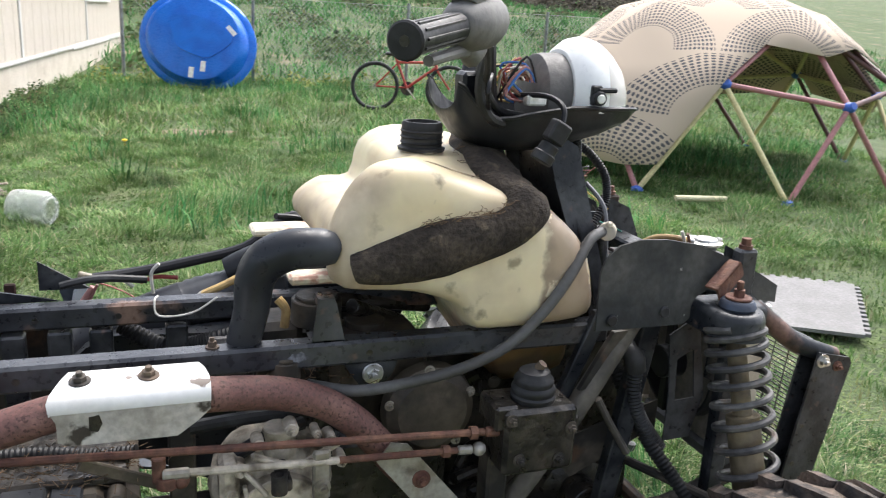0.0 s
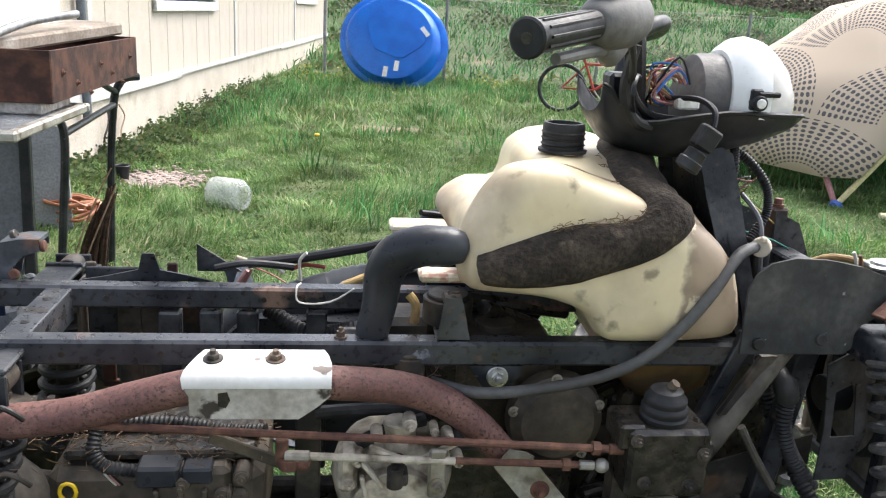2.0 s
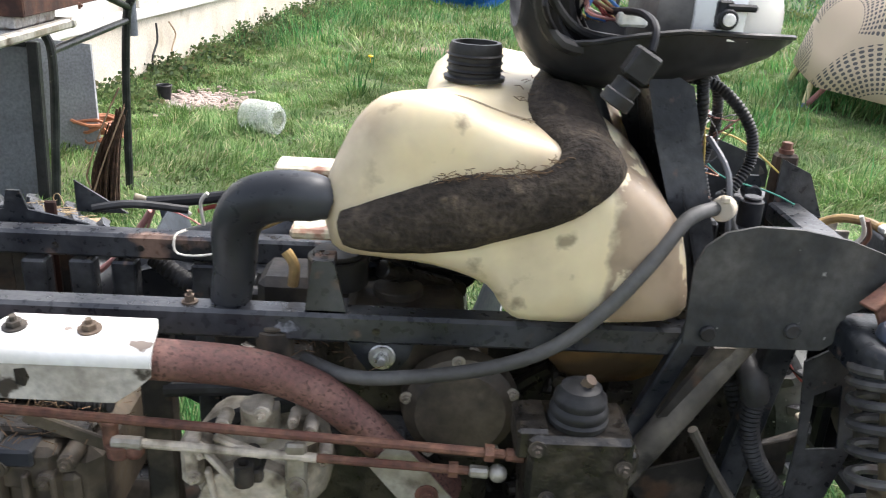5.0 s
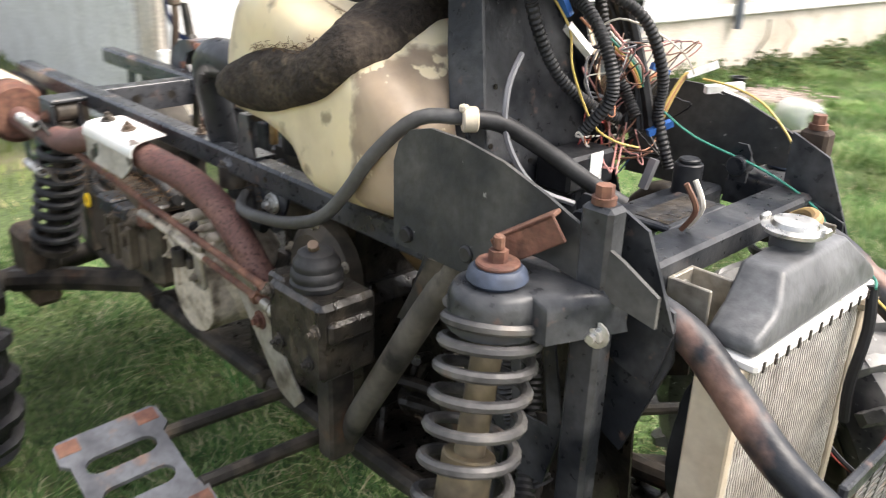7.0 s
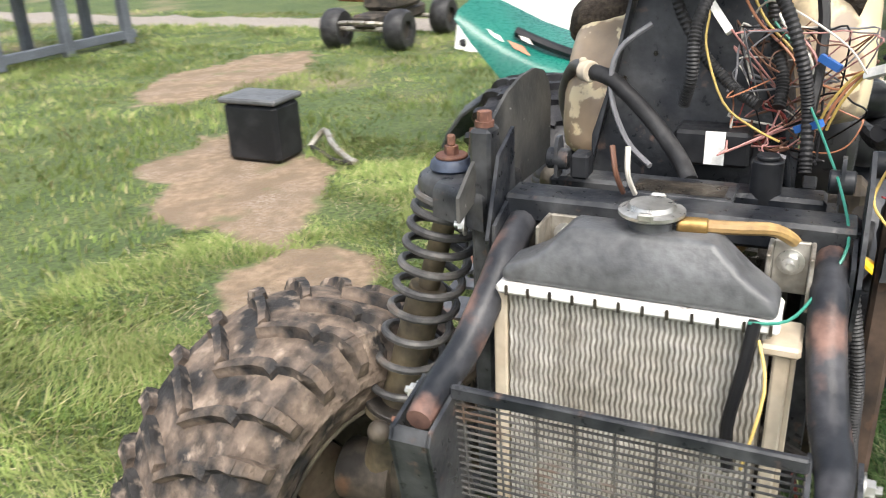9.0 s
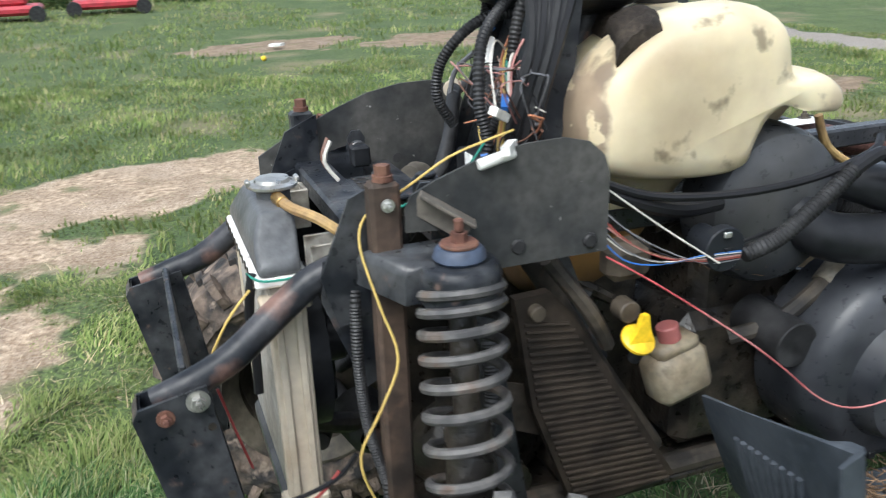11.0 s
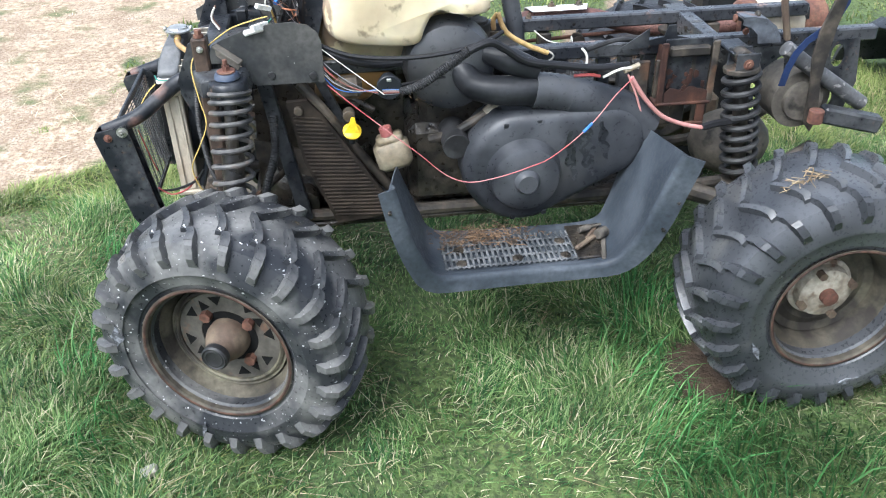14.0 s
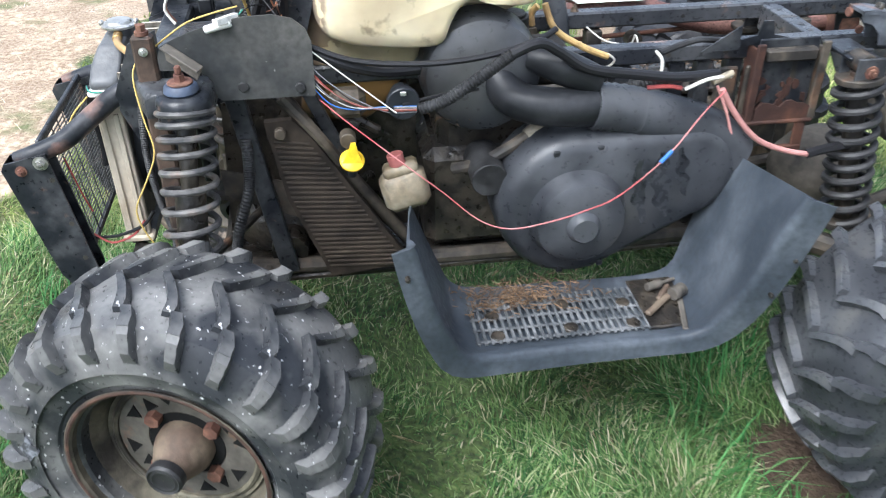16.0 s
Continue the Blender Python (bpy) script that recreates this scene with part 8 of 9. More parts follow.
    # hoses in front of the tank
    part("loom", Shape().hose([(0.435, 0.01, 0.955), (0.485, 0.0, 0.945), (0.525, -0.01, 0.905), (0.535, -0.01, 0.86), (0.51, -0.02, 0.82)], 0.0068, 0.0034), RUBBER, atv, "black corrugated loom")
    for i in range(10):
        run([(0.40 + 0.006 * i, 0.095 - 0.002 * i, 1.0), (0.43 + 0.004 * i, 0.11, 0.93), (0.455 + 0.004 * i, 0.115, 0.86), (0.46 + 0.006 * i, 0.11, 0.80)], 0.0042 if i % 3 else 0.0062, RUBBER if i % 2 else W_BLACK)
    can = part("canister", Shape().cyl((0.585, 0.08, 0.73), (0.585, 0.08, 0.785), 0.016, 20).cyl((0.585, 0.08, 0.785), (0.585, 0.08, 0.79), 0.012, 16), PLASTIC, atv, "small black canister")
    for s in (-1, 1):
        run([(0.66, -0.045 + 0.006 * s, 0.76), (0.675, -0.05 + 0.006 * s, 0.785), (0.665, -0.055 + 0.008 * s, 0.81)], 0.0028, (W_BROWN, W_WHITE)[s > 0])
    # cables down from the bar into the pod
    for x, y, r in ((0.268, -0.105, 0.0135), (0.255, -0.125, 0.007), (0.285, -0.085, 0.006)):
        run([(x - 0.012, y - 0.02, 1.115), (x, y, 1.07), (x + 0.015, y + 0.02, 1.02), (x + 0.04, y + 0.04, 0.99)], r, W_BLACK, "control_cable", 10)


wires()


# ---- the yard ----
CREAM = pm("cream_painted_board", (0.57, 0.51, 0.44), (0.50, 0.44, 0.36), 0.6, 0.0, 3, third=(0.38, 0.31, 0.22), third_at=(0.60, 0.8), third_scale=2.5)
SKIRT = pm("cream_skirting", (0.62, 0.56, 0.48), (0.54, 0.48, 0.40), 0.7, 0.0, 3, third=(0.33, 0.28, 0.2), third_at=(0.6, 0.8), third_scale=4)
TRIM = pm("white_trim_paint", (0.66, 0.65, 0.63), (0.58, 0.57, 0.54), 0.55, 0.0, 6)
GLASS_DARK = pm("window_glass", (0.02, 0.025, 0.03), (0.03, 0.035, 0.04), 0.08, 0.0, 3, bump=0.0)
POOL = pm("blue_pool_plastic", (0.008, 0.17, 0.72), (0.006, 0.13, 0.62), 0.3, 0.0, 4, bump=0.03, grain=0.06)
STEEL_TUBE = pm("black_table_tube", (0.012, 0.014, 0.015), (0.03, 0.032, 0.033), 0.4, 0.0, 16, third=(0.2, 0.19, 0.17), third_at=(0.68, 0.74), third_scale=60)
WOOD = pm("weathered_wood", (0.40, 0.29, 0.18), (0.28, 0.20, 0.13), 0.85, 0.0, 8, third=(0.5, 0.45, 0.36), third_at=(0.58, 0.7), third_scale=7)
GALV = pm("galvanised_wire", (0.30, 0.31, 0.31), (0.2, 0.2, 0.2), 0.5, 0.6, 20)
GREEN_PLASTIC = pm("teal_green_plastic", (0.008, 0.14, 0.105), (0.006, 0.11, 0.085), 0.3, 0.0, 5, bump=0.03, grain=0.06)
GREY_SHEET = pm("blue_grey_sheet", (0.13, 0.145, 0.17), (0.10, 0.112, 0.13), 0.45, 0.1, 4)


def house():
    """Long single-storey house: siding boards over a low skirting. Local y runs along the wall."""
    h = thing("house", "long cream house with vertical siding and low skirting", "house", at=(-1.81, 4.9, 0))
    h.rotation_euler = (0, 0, radians(-5.3))
    y0, y1 = -4.15, 14.9
    part("skirting", Shape().box((-0.16, y0, -0.1), (-0.02, y1, 0.42), 0.01), SKIRT, h, "cream skirting panel")
    part("wall", Shape().box((-0.2, y0, 0.40), (-0.03, y1, 2.45), 0.01), CREAM, h)
    part("end_wall", Shape().box((-4.2, y0 - 0.02, -0.1), (-0.2, y0 + 0.15, 2.45), 0.01), TRIM, h)
    part("end_wall", Shape().box((-4.2, y1 - 0.15, -0.1), (-0.2, y1, 2.45), 0.01), CREAM, h)
    part("roof", Shape().box((-4.5, y0 - 0.3, 2.45), (0.25, y1 + 0.3, 2.6), 0.02), GREY_SHEET, h)
    base = None
    y = y0 + 0.01
    while y < y1 - 0.5:
        if base is None:
            base = part("siding_board", Shape().box((-0.03, 0.005, 0.42), (-0.012, 0.495, 2.44), 0.004), CREAM, h)
            ob = base
        else:
            ob = new("siding_board", base.data)
            ob.parent = h
        ob.location = (0, y, 0)
        y += 0.5
    for a, b, z in ((y0, -0.55, 0.385), (-0.55, 2.2, 0.385), (2.2, 8.0, 0.41), (8.0, y1, 0.385)):
        part("trim_board", Shape().box((-0.012, a, z), (0.012, b, z + (0.075 if a != 2.2 else 0.04)), 0.004), TRIM, h, "white skirting trim")
    for a in (0.0, 4.6, 9.5):
        part("batten", Shape().box((-0.012, a, 0.46), (0.006, a + 0.07, 2.44), 0.004), TRIM, h)
    for a, b, z in ((1.45, 3.65, 0.99), (9.6, 12.6, 1.1)):
        w = part("window", Shape().box((-0.012, a, z), (0.02, a + 0.09, z + 0.95), 0.004).box((-0.012, b - 0.09, z), (0.02, b, z + 0.95), 0.004).box((-0.012, a, z), (0.03, b, z + 0.09), 0.004).box((-0.012, a, z + 0.87), (0.02, b, z + 0.95), 0.004), TRIM, h, "white window surround")
        part("pane", Shape().box((-0.01, a + 0.08, z + 0.08), (-0.004, b - 0.08, z + 0.88), 0.0), GLASS_DARK, w)
    part("door_panel", Shape().box((-0.012, -4.1, 0.38), (0.01, -0.45, 2.3), 0.006), pm("white_dimpled_panel", (0.84, 0.84, 0.84), (0.78, 0.78, 0.78), 0.5, 0.0, 14, bump=0.04, fine=30, grain=0.06), h, "white dimpled panel")
    part("downpipe", Shape().cyl((0.03, -0.18, 0.3), (0.03, -0.18, 2.4), 0.03, 12), GREY_SHEET, h)
    part("vine", Shape().tube([(0.0, 0.55, 0.0), (0.005, 0.52, 0.12), (0.008, 0.60, 0.22), (0.01, 0.48, 0.32)], 0.006, 5), WOOD, h)
    part("wall_cable", Shape().tube([(0.02, 0.12, 0.02), (0.03, 0.10, 0.12), (0.03, 0.2, 0.22), (0.02, 0.22, 0.34)], 0.008, 6), W_BLACK, h)
    return h


house()


def leafy(name, label, centres, per, size, material, seed):
    """Low leafy plants as many small leaves in one mesh."""
    rng = np.random.default_rng(seed)
    vs, fs = [], []
    for cx, cy, r, hgt in centres:
        for _ in range(int(per * r * r / 0.01)):
            a, d = rng.uniform(0, 6.283), r * math.sqrt(rng.uniform(0, 1))
            x, y = cx + d * math.cos(a), cy + d * math.sin(a)
            z = lift(x, y) + rng.uniform(0.1, 1) * hgt * (1.15 - d / r)
            u = Vector((rng.normal(), rng.normal(), 0.6 * rng.normal())).normalized()
            w = u.orthogonal().normalized()
            s = size * rng.uniform(0.6, 1.4)
            k = len(vs)
            p = Vector((x, y, z))
            vs += [p, p + u * s * 0.5 + w * s * 0.4, p + u * s, p + u * s * 0.5 - w * s * 0.4]
            fs.append((k, k + 1, k + 2, k + 3))
    me = bpy.data.meshes.new(name)
    me.from_pydata(vs, [], fs)
    me.materials.append(material)
    return tagged(new(name, me), label, "plant", kind="stuff")


LEAF = blade_material("small_leaves", [(0.0, (0.025, 0.055, 0.02)), (0.5, (0.06, 0.10, 0.035)), (0.85, (0.10, 0.14, 0.05)), (1.0, (0.16, 0.11, 0.07))])
leafy("ground_ivy", "low dark leafy weeds along the house skirting", [(-1.60 + 0.093 * (y - 5.2) + 0.12 * math.sin(y * 7), y, 0.24, 0.11 + 0.1 * math.sin(y * 3) ** 2) for y in [3.9 + 0.28 * i for i in range(24)]], 60, 0.032, LEAF, 31)
leafy("garden_weeds", "patches of broad-leaved weeds in the lawn", [(0.05 * i - 0.9 + 1.9 * math.sin(i * 2.4), 2.6 + (i * 0.37) % 4.2, 0.16, 0.05) for i in range(30)], 9, 0.022, LEAF, 32)
SHRUB = blade_material("shrub_leaves", [(0.0, (0.10, 0.13, 0.03)), (0.6, (0.19, 0.22, 0.05)), (1.0, (0.36, 0.34, 0.10))])
leafy("roadside_shrub", "yellow-green roadside shrub", [(-4.7, -0.35, 0.42, 0.9), (-4.85, -0.1, 0.3, 0.8), (-4.6, -0.6, 0.25, 0.7)], 60, 0.05, SHRUB, 33)
leafy("hedge_plants", "tangled brown and green growth along the far edge", [(-4 + 1.1 * i, -17 + 0.7 * math.sin(i * 3), 0.8, 0.5) for i in range(11)], 8, 0.09, LEAF, 34)
leafy("fence_weeds", "rank weeds along the fence line", [(-0.6 + 0.55 * i, 12.15 + 0.15 * math.sin(i * 5), 0.35, 0.28) for i in range(20)], 14, 0.05, SHRUB, 35)


def table():
    t = thing("patio_table", "glass-topped patio table with a bent black tube frame", "table", at=(-1.3, 1.75, 0))
    def q(x, y, z):
        return (x + 1.3, y - 1.75, z)
    part("tabletop", Shape().box(q(-1.74, 0.955, 0.773), q(-0.905, 1.52, 0.785), 0.003), pm("grey_glass", (0.20, 0.21, 0.22), (0.27, 0.28, 0.29), 0.12, 0.0, 5, bump=0.0), t, "dusty grey glass top")
    for a, b in ((q(-1.76, 0.925, 0.765), q(-0.88, 0.957, 0.793)), (q(-1.76, 1.52, 0.765), q(-0.88, 1.55, 0.793)), (q(-0.912, 0.9585, 0.7655), q(-0.882, 1.5185, 0.7925))):
        part("table_edge", Shape().box(a, b, 0.006), ALU, t, "aluminium table edge")
    part("leg", Shape().tube([q(-1.03, 1.56, 0.0), q(-0.985, 1.56, 0.45), q(-0.965, 1.55, 0.66), q(-0.975, 1.545, 0.735), q(-1.02, 1.54, 0.752), q(-1.3, 1.54, 0.752)], 0.0135, 10), STEEL_TUBE, t)
    part("leg", Shape().tube([q(-1.067, 2.376, 0.0), q(-1.045, 2.376, 0.45), q(-1.02, 2.37, 0.70), q(-1.0, 2.372, 0.765), q(-0.975, 2.39, 0.795), q(-0.93, 2.42, 0.80)], 0.016, 10), STEEL_TUBE, t)
    part("tray_bar", Shape().cyl(q(-1.01, 2.10, 0.808), q(-1.70, 2.10, 0.808), 0.0125, 10).cyl(q(-1.01, 2.10, 0.808), q(-1.01, 2.37, 0.74), 0.0125, 10), STEEL_TUBE, t)
    for x, y in ((-1.70, 1.05), (-1.70, 1.48)):
        part("leg", Shape().tube([q(x, y, 0.0), q(x, y, 0.40), q(x, y, 0.765)], 0.0135, 10), STEEL_TUBE, t)
    part("cross_bar", Shape().cyl(q(-0.97, 1.56, 0.69), q(-1.02, 2.37, 0.69), 0.012, 10), STEEL_TUBE, t)
    b = thing("rusty_tray", "deep rusty sheet steel tray on the patio table", "tray", at=(-1.32, 1.75, 0.786))
    def r(x, y, z):
        return (x + 1.32, y - 1.75, z - 0.786)
    x0, x1, y0, y1, z0, z1 = -1.60, -0.895, 1.252, 2.25, 0.822, 0.966
    for lo, hi in (((x0, y0, z0), (x1, y0 + 0.006, z1)), ((x0, y1 - 0.006, z0), (x1, y1, z1)), ((x0, y0 + 0.0065, z0), (x0 + 0.006, y1 - 0.0065, z1)), ((x1 - 0.006, y0 + 0.0065, z0), (x1, y1 - 0.0065, z1))):
        part("tray_side", Shape().box(r(*lo), r(*hi), 0.002), DARK_RUST, b)
    part("tray_floor", Shape().box(r(x0 + 0.007, y0 + 0.007, z0), r(x1 - 0.007, y1 - 0.007, z0 + 0.006), 0.002), DARK_RUST, b)
    for i in range(7):
        part("bolt_head", Shape().bolt(r(x1, y0 + 0.10 + 0.13 * i, 0.90 - 0.04 * (i % 3)), (1, 0, 0), 0.007, 0.004), RUST, b)
    part("tray_rest", Shape().box(r(-1.55, 1.285, 0.786), r(-0.935, 1.54, 0.821), 0.004), pm("flaking_white_crust", (0.55, 0.52, 0.48), (0.3, 0.25, 0.2), 0.9, 0.0, 30, bump=0.6), b, "flaking white crust")
    tagged(obj("plank", Shape().box((-0.46, -0.10, 0), (0.46, 0.10, 0.045), 0.008, Matrix.Translation((-1.18, 1.86, 0.940)) @ pose(0, 0, 0, 0, -4, 72)), pm("greyed_plank", (0.30, 0.25, 0.20), (0.20, 0.165, 0.13), 0.9, 0.0, 6, third=(0.42, 0.38, 0.33), third_at=(0.56, 0.7), third_scale=9)), "weathered grey plank lying across the rusty tray", "plank")
    tagged(obj("metal_pipe", Shape().tube([(-1.16, 1.36, 0.955), (-1.15, 1.55, 0.985), (-1.12, 1.80, 1.022), (-1.05, 2.05, 1.045)], 0.014, 14), GALV), "grey metal pipe leaning on the tray", "pipe")
    pn = thing("dark_panel", "dark grey framed panel leaning under the table", "panel", at=(-1.62, 2.12, 0))
    lean = pose(0, 0, 0, -6, 0, 4)
    part("sheet", Shape().box((-0.31, -0.006, 0), (0.29, 0.006, 0.60), 0.002, lean), GREY_SHEET, pn)
    for lo, hi in (((0.29, -0.02, 0), (0.33, 0.02, 0.62)), ((-0.34, -0.02, 0), (-0.31, 0.02, 0.62)), ((-0.31, -0.018, 0.60), (0.29, 0.018, 0.62))):
        part("frame_bar", Shape().box(lo, hi, 0.004, lean), PLASTIC, pn)
    tagged(obj("black_screen", Shape().box((-0.42, -0.02, 0.1), (0.42, 0.02, 0.95), 0.006, Matrix.Translation((-1.9, 2.35, 0.0)) @ pose(0, 0, 0, -8, 0, 38)), PLASTIC), "black panel standing behind the table", "panel")
    tagged(obj("grey_board", Shape().plate([(-0.16, 0.0), (0.14, 0.0), (0.11, 0.5), (-0.2, 0.52)], -0.01, 0.01), pm("pale_grey_board", (0.30, 0.31, 0.33), (0.24, 0.25, 0.27), 0.5, 0.0, 6)), "pale grey board leaning near the house", "board").matrix_basis = Matrix.Translation((-1.52, 2.92, 0.0)) @ pose(0, 0, 0, -8, 0, 0)
    g = thing("twig_broom", "old broom of dark brown twigs leaning by the table", "broom", at=(-1.08, 2.1, 0))
    rng = random.Random(44)
    brush = Shape()
    for i in range(90):
        u = rng.random()
        x0, y0 = -0.030 + 0.092 * u, rng.gauss(0, 0.016)
        mid, top = -0.024 + 0.105 * u + rng.gauss(0, 0.004), 0.045 + 0.075 * u + rng.gauss(0, 0.005)
        zt = 0.30 + 0.11 * u + rng.uniform(-0.03, 0.02)
        brush.tube([(x0, y0, rng.uniform(0.0, 0.03)), (mid, y0 * 0.9, zt * 0.45), (0.5 * (mid + top) - 0.004, y0 * 0.6, zt * 0.75), (top, y0 * 0.3, zt)], rng.uniform(0.0022, 0.0042), 4, 3)
    part("brush", brush, pm("dark_brown_twigs", (0.040, 0.024, 0.017), (0.090, 0.052, 0.036), 0.9, 0.0, 40), g, "dense sheaf of dark brown twigs")["kind"] = "stuff"
    for pts in ([(-0.028, -0.03, 0.165), (0.012, -0.035, 0.27), (0.07, -0.03, 0.40), (0.112, -0.02, 0.485)], [(-0.016, -0.04, 0.07), (0.035, -0.04, 0.20), (0.085, -0.03, 0.32), (0.125, -0.02, 0.415)], [(-0.028, -0.03, 0.165), (-0.034, -0.03, 0.145), (-0.022, -0.03, 0.10)]):
        part("twig", Shape().tube(pts, 0.0036, 6), pm("pale_dry_twig", (0.32, 0.22, 0.15), (0.20, 0.13, 0.085), 0.85), g, "pale bare twig")
    rng = random.Random(4)
    pts = []
    for i in range(60):
        a = i * 0.9
        pts.append((-1.40 + 0.10 * math.cos(a) + rng.uniform(-0.03, 0.03), 3.0 + 0.09 * math.sin(a) + rng.uniform(-0.03, 0.03), 0.03 + 0.1 * abs(math.sin(a * 0.37)) + rng.uniform(0, 0.03)))
    tagged(obj("extension_cord", Shape().tube(pts, 0.008, 6, 3), W_ORANGE), "tangled orange extension cord on the grass", "cord")
    tagged(obj("wood_block", Shape().box((-0.3, -0.06, 0), (0.3, 0.06, 0.06), 0.008, Matrix.Translation((-1.25, 1.75, 0.0)) @ pose(0, 0, 0, 0, 0, 12)), WOOD), "mossy wooden block on the ground", "wood")


table()


def jar():
    m = bpy.data.materials.new("clear_plastic")
    m.use_nodes = True
    b = m.node_tree.nodes["Principled BSDF"]
    b.inputs["Transmission Weight"].default_value = 0.8
    b.inputs["Roughness"].default_value = 0.06
    b.inputs["IOR"].default_value = 1.2
    b.inputs["Base Color"].default_value = (0.93, 0.95, 0.93, 1)
    j = thing("plastic_jar", "clear empty plastic jar lying on its side in the grass", "jar", at=(-0.712, 3.42, 0.092))
    j.scale = (0.82, 0.82, 0.82)
    prof = [(0.06, 0.13), (0.075, 0.13), (0.10, 0.11), (0.112, 0.09), (0.112, -0.09), (0.105, -0.115), (0.001, -0.118), (0.001, -0.114), (0.102, -0.112), (0.109, -0.088), (0.109, 0.088), (0.098, 0.107), (0.072, 0.127), (0.06, 0.127)]
    part("jar_body", Shape().lathe(prof, pose(0, 0, 0, 90, 0, 62), 32), m, j)
    part("jar_rim", Shape().lathe([(0.084, 0.10), (0.092, 0.10), (0.092, 0.125), (0.084, 0.125)], pose(0, 0, 0, 90, 0, 62), 32), m, j)
    tagged(obj("plant_pot", Shape().lathe([(0.001, 0), (0.035, 0), (0.045, 0.085), (0.05, 0.09), (0.045, 0.095), (0.04, 0.09), (0.032, 0.02), (0.001, 0.02)], Matrix.Translation((-1.45, 4.17, 0.0)), 20, False), PLASTIC), "small black plant pot on the gravel", "pot")
    rng = np.random.default_rng(9)
    s = Shape()
    for _ in range(420):
        x, y, r = rng.normal(-1.22, 0.12), rng.normal(4.2, 0.17), rng.uniform(0.005, 0.015)
        s.box((x - r, y - r * 0.8, 0), (x + r, y + r * 0.8, r * 0.9), r * 0.3)
    tagged(obj("gravel_heap", s, pm("pink_gravel", (0.42, 0.33, 0.29), (0.3, 0.25, 0.22), 0.9, 0.0, 40)), "small patch of pale pinkish gravel", "gravel", kind="stuff")


jar()


def pool():
    p = thing("wading_pool", "blue plastic wading pool leaning on the fence", "pool", at=(0.55, 11.2, 0.0))
    m = Matrix.Translation((0.1, 0.25, 0.64)) @ pose(0, 0, 0, 72, 18, -24) @ Matrix.Diagonal((1.0, 0.86, 1, 1))
    prof = [(0.001, 0.20), (0.62, 0.20), (0.66, 0.19), (0.74, 0.03), (0.80, 0.02), (0.84, -0.01), (0.84, -0.03), (0.79, -0.01), (0.73, 0.0), (0.65, 0.165), (0.001, 0.175)]
    part("pool_shell", Shape().lathe(prof, m, 48, False), POOL, p, "", 50)
    part("moulded_shape", Shape().plate([(0.42 * math.cos(a * 0.2618) * (1 + 0.18 * math.sin(3 * a * 0.2618)), 0.36 * math.sin(a * 0.2618) * (1 + 0.15 * math.cos(2 * a * 0.2618))) for a in range(24)], 0.0, 0.022, "xy"), POOL, p).matrix_basis = m @ Matrix.Translation((0.05, 0.05, 0.2))
    for x, y, a in ((0.44, 0.33, 62), (0.14, -0.54, 15), (0.26, -0.38, 15)):
        t = part("tape_strip", Shape().box((-0.035, -0.085, 0), (0.035, 0.085, 0.004), 0.001), WHITE_PLASTIC, p, "white tape strip")
        t.matrix_basis = m @ Matrix.Translation((x, y, 0.203)) @ pose(0, 0, 0, 0, 0, a)


pool()


def fence():
    f = thing("chain_link_fence", "grey chain-link fence on thin steel posts", "fence", at=(-0.9, 12.25, 0))
    for x in (0.54, 2.42, 4.9, 7.4, 9.9, 12.4):
        part("post", Shape().cyl((x, 0, -0.1), (x, 0, 1.35), 0.026, 10), GALV, f)
    part("top_rail", Shape().cyl((0.54, 0, 1.3), (12.4, 0, 1.3), 0.004, 6), GALV, f)
    s = Shape()
    n = int(12.4 / 0.075)
    for i in range(-18, n):
        for d in (1, -1):
            x0 = i * 0.075 if d > 0 else i * 0.075 + 1.3
            x1 = x0 + d * 1.3
            za, zb = 0.0, 1.3
            if min(x0, x1) < 0.54 or max(x0, x1) > 12.4:
                continue
            s.tube([(x0, 0.004 * d, za), (x1, 0.004 * d, zb)], 0.0022, 3, 1, False)
    part("wire_mesh", s, GALV, f)["kind"] = "stuff"


fence()


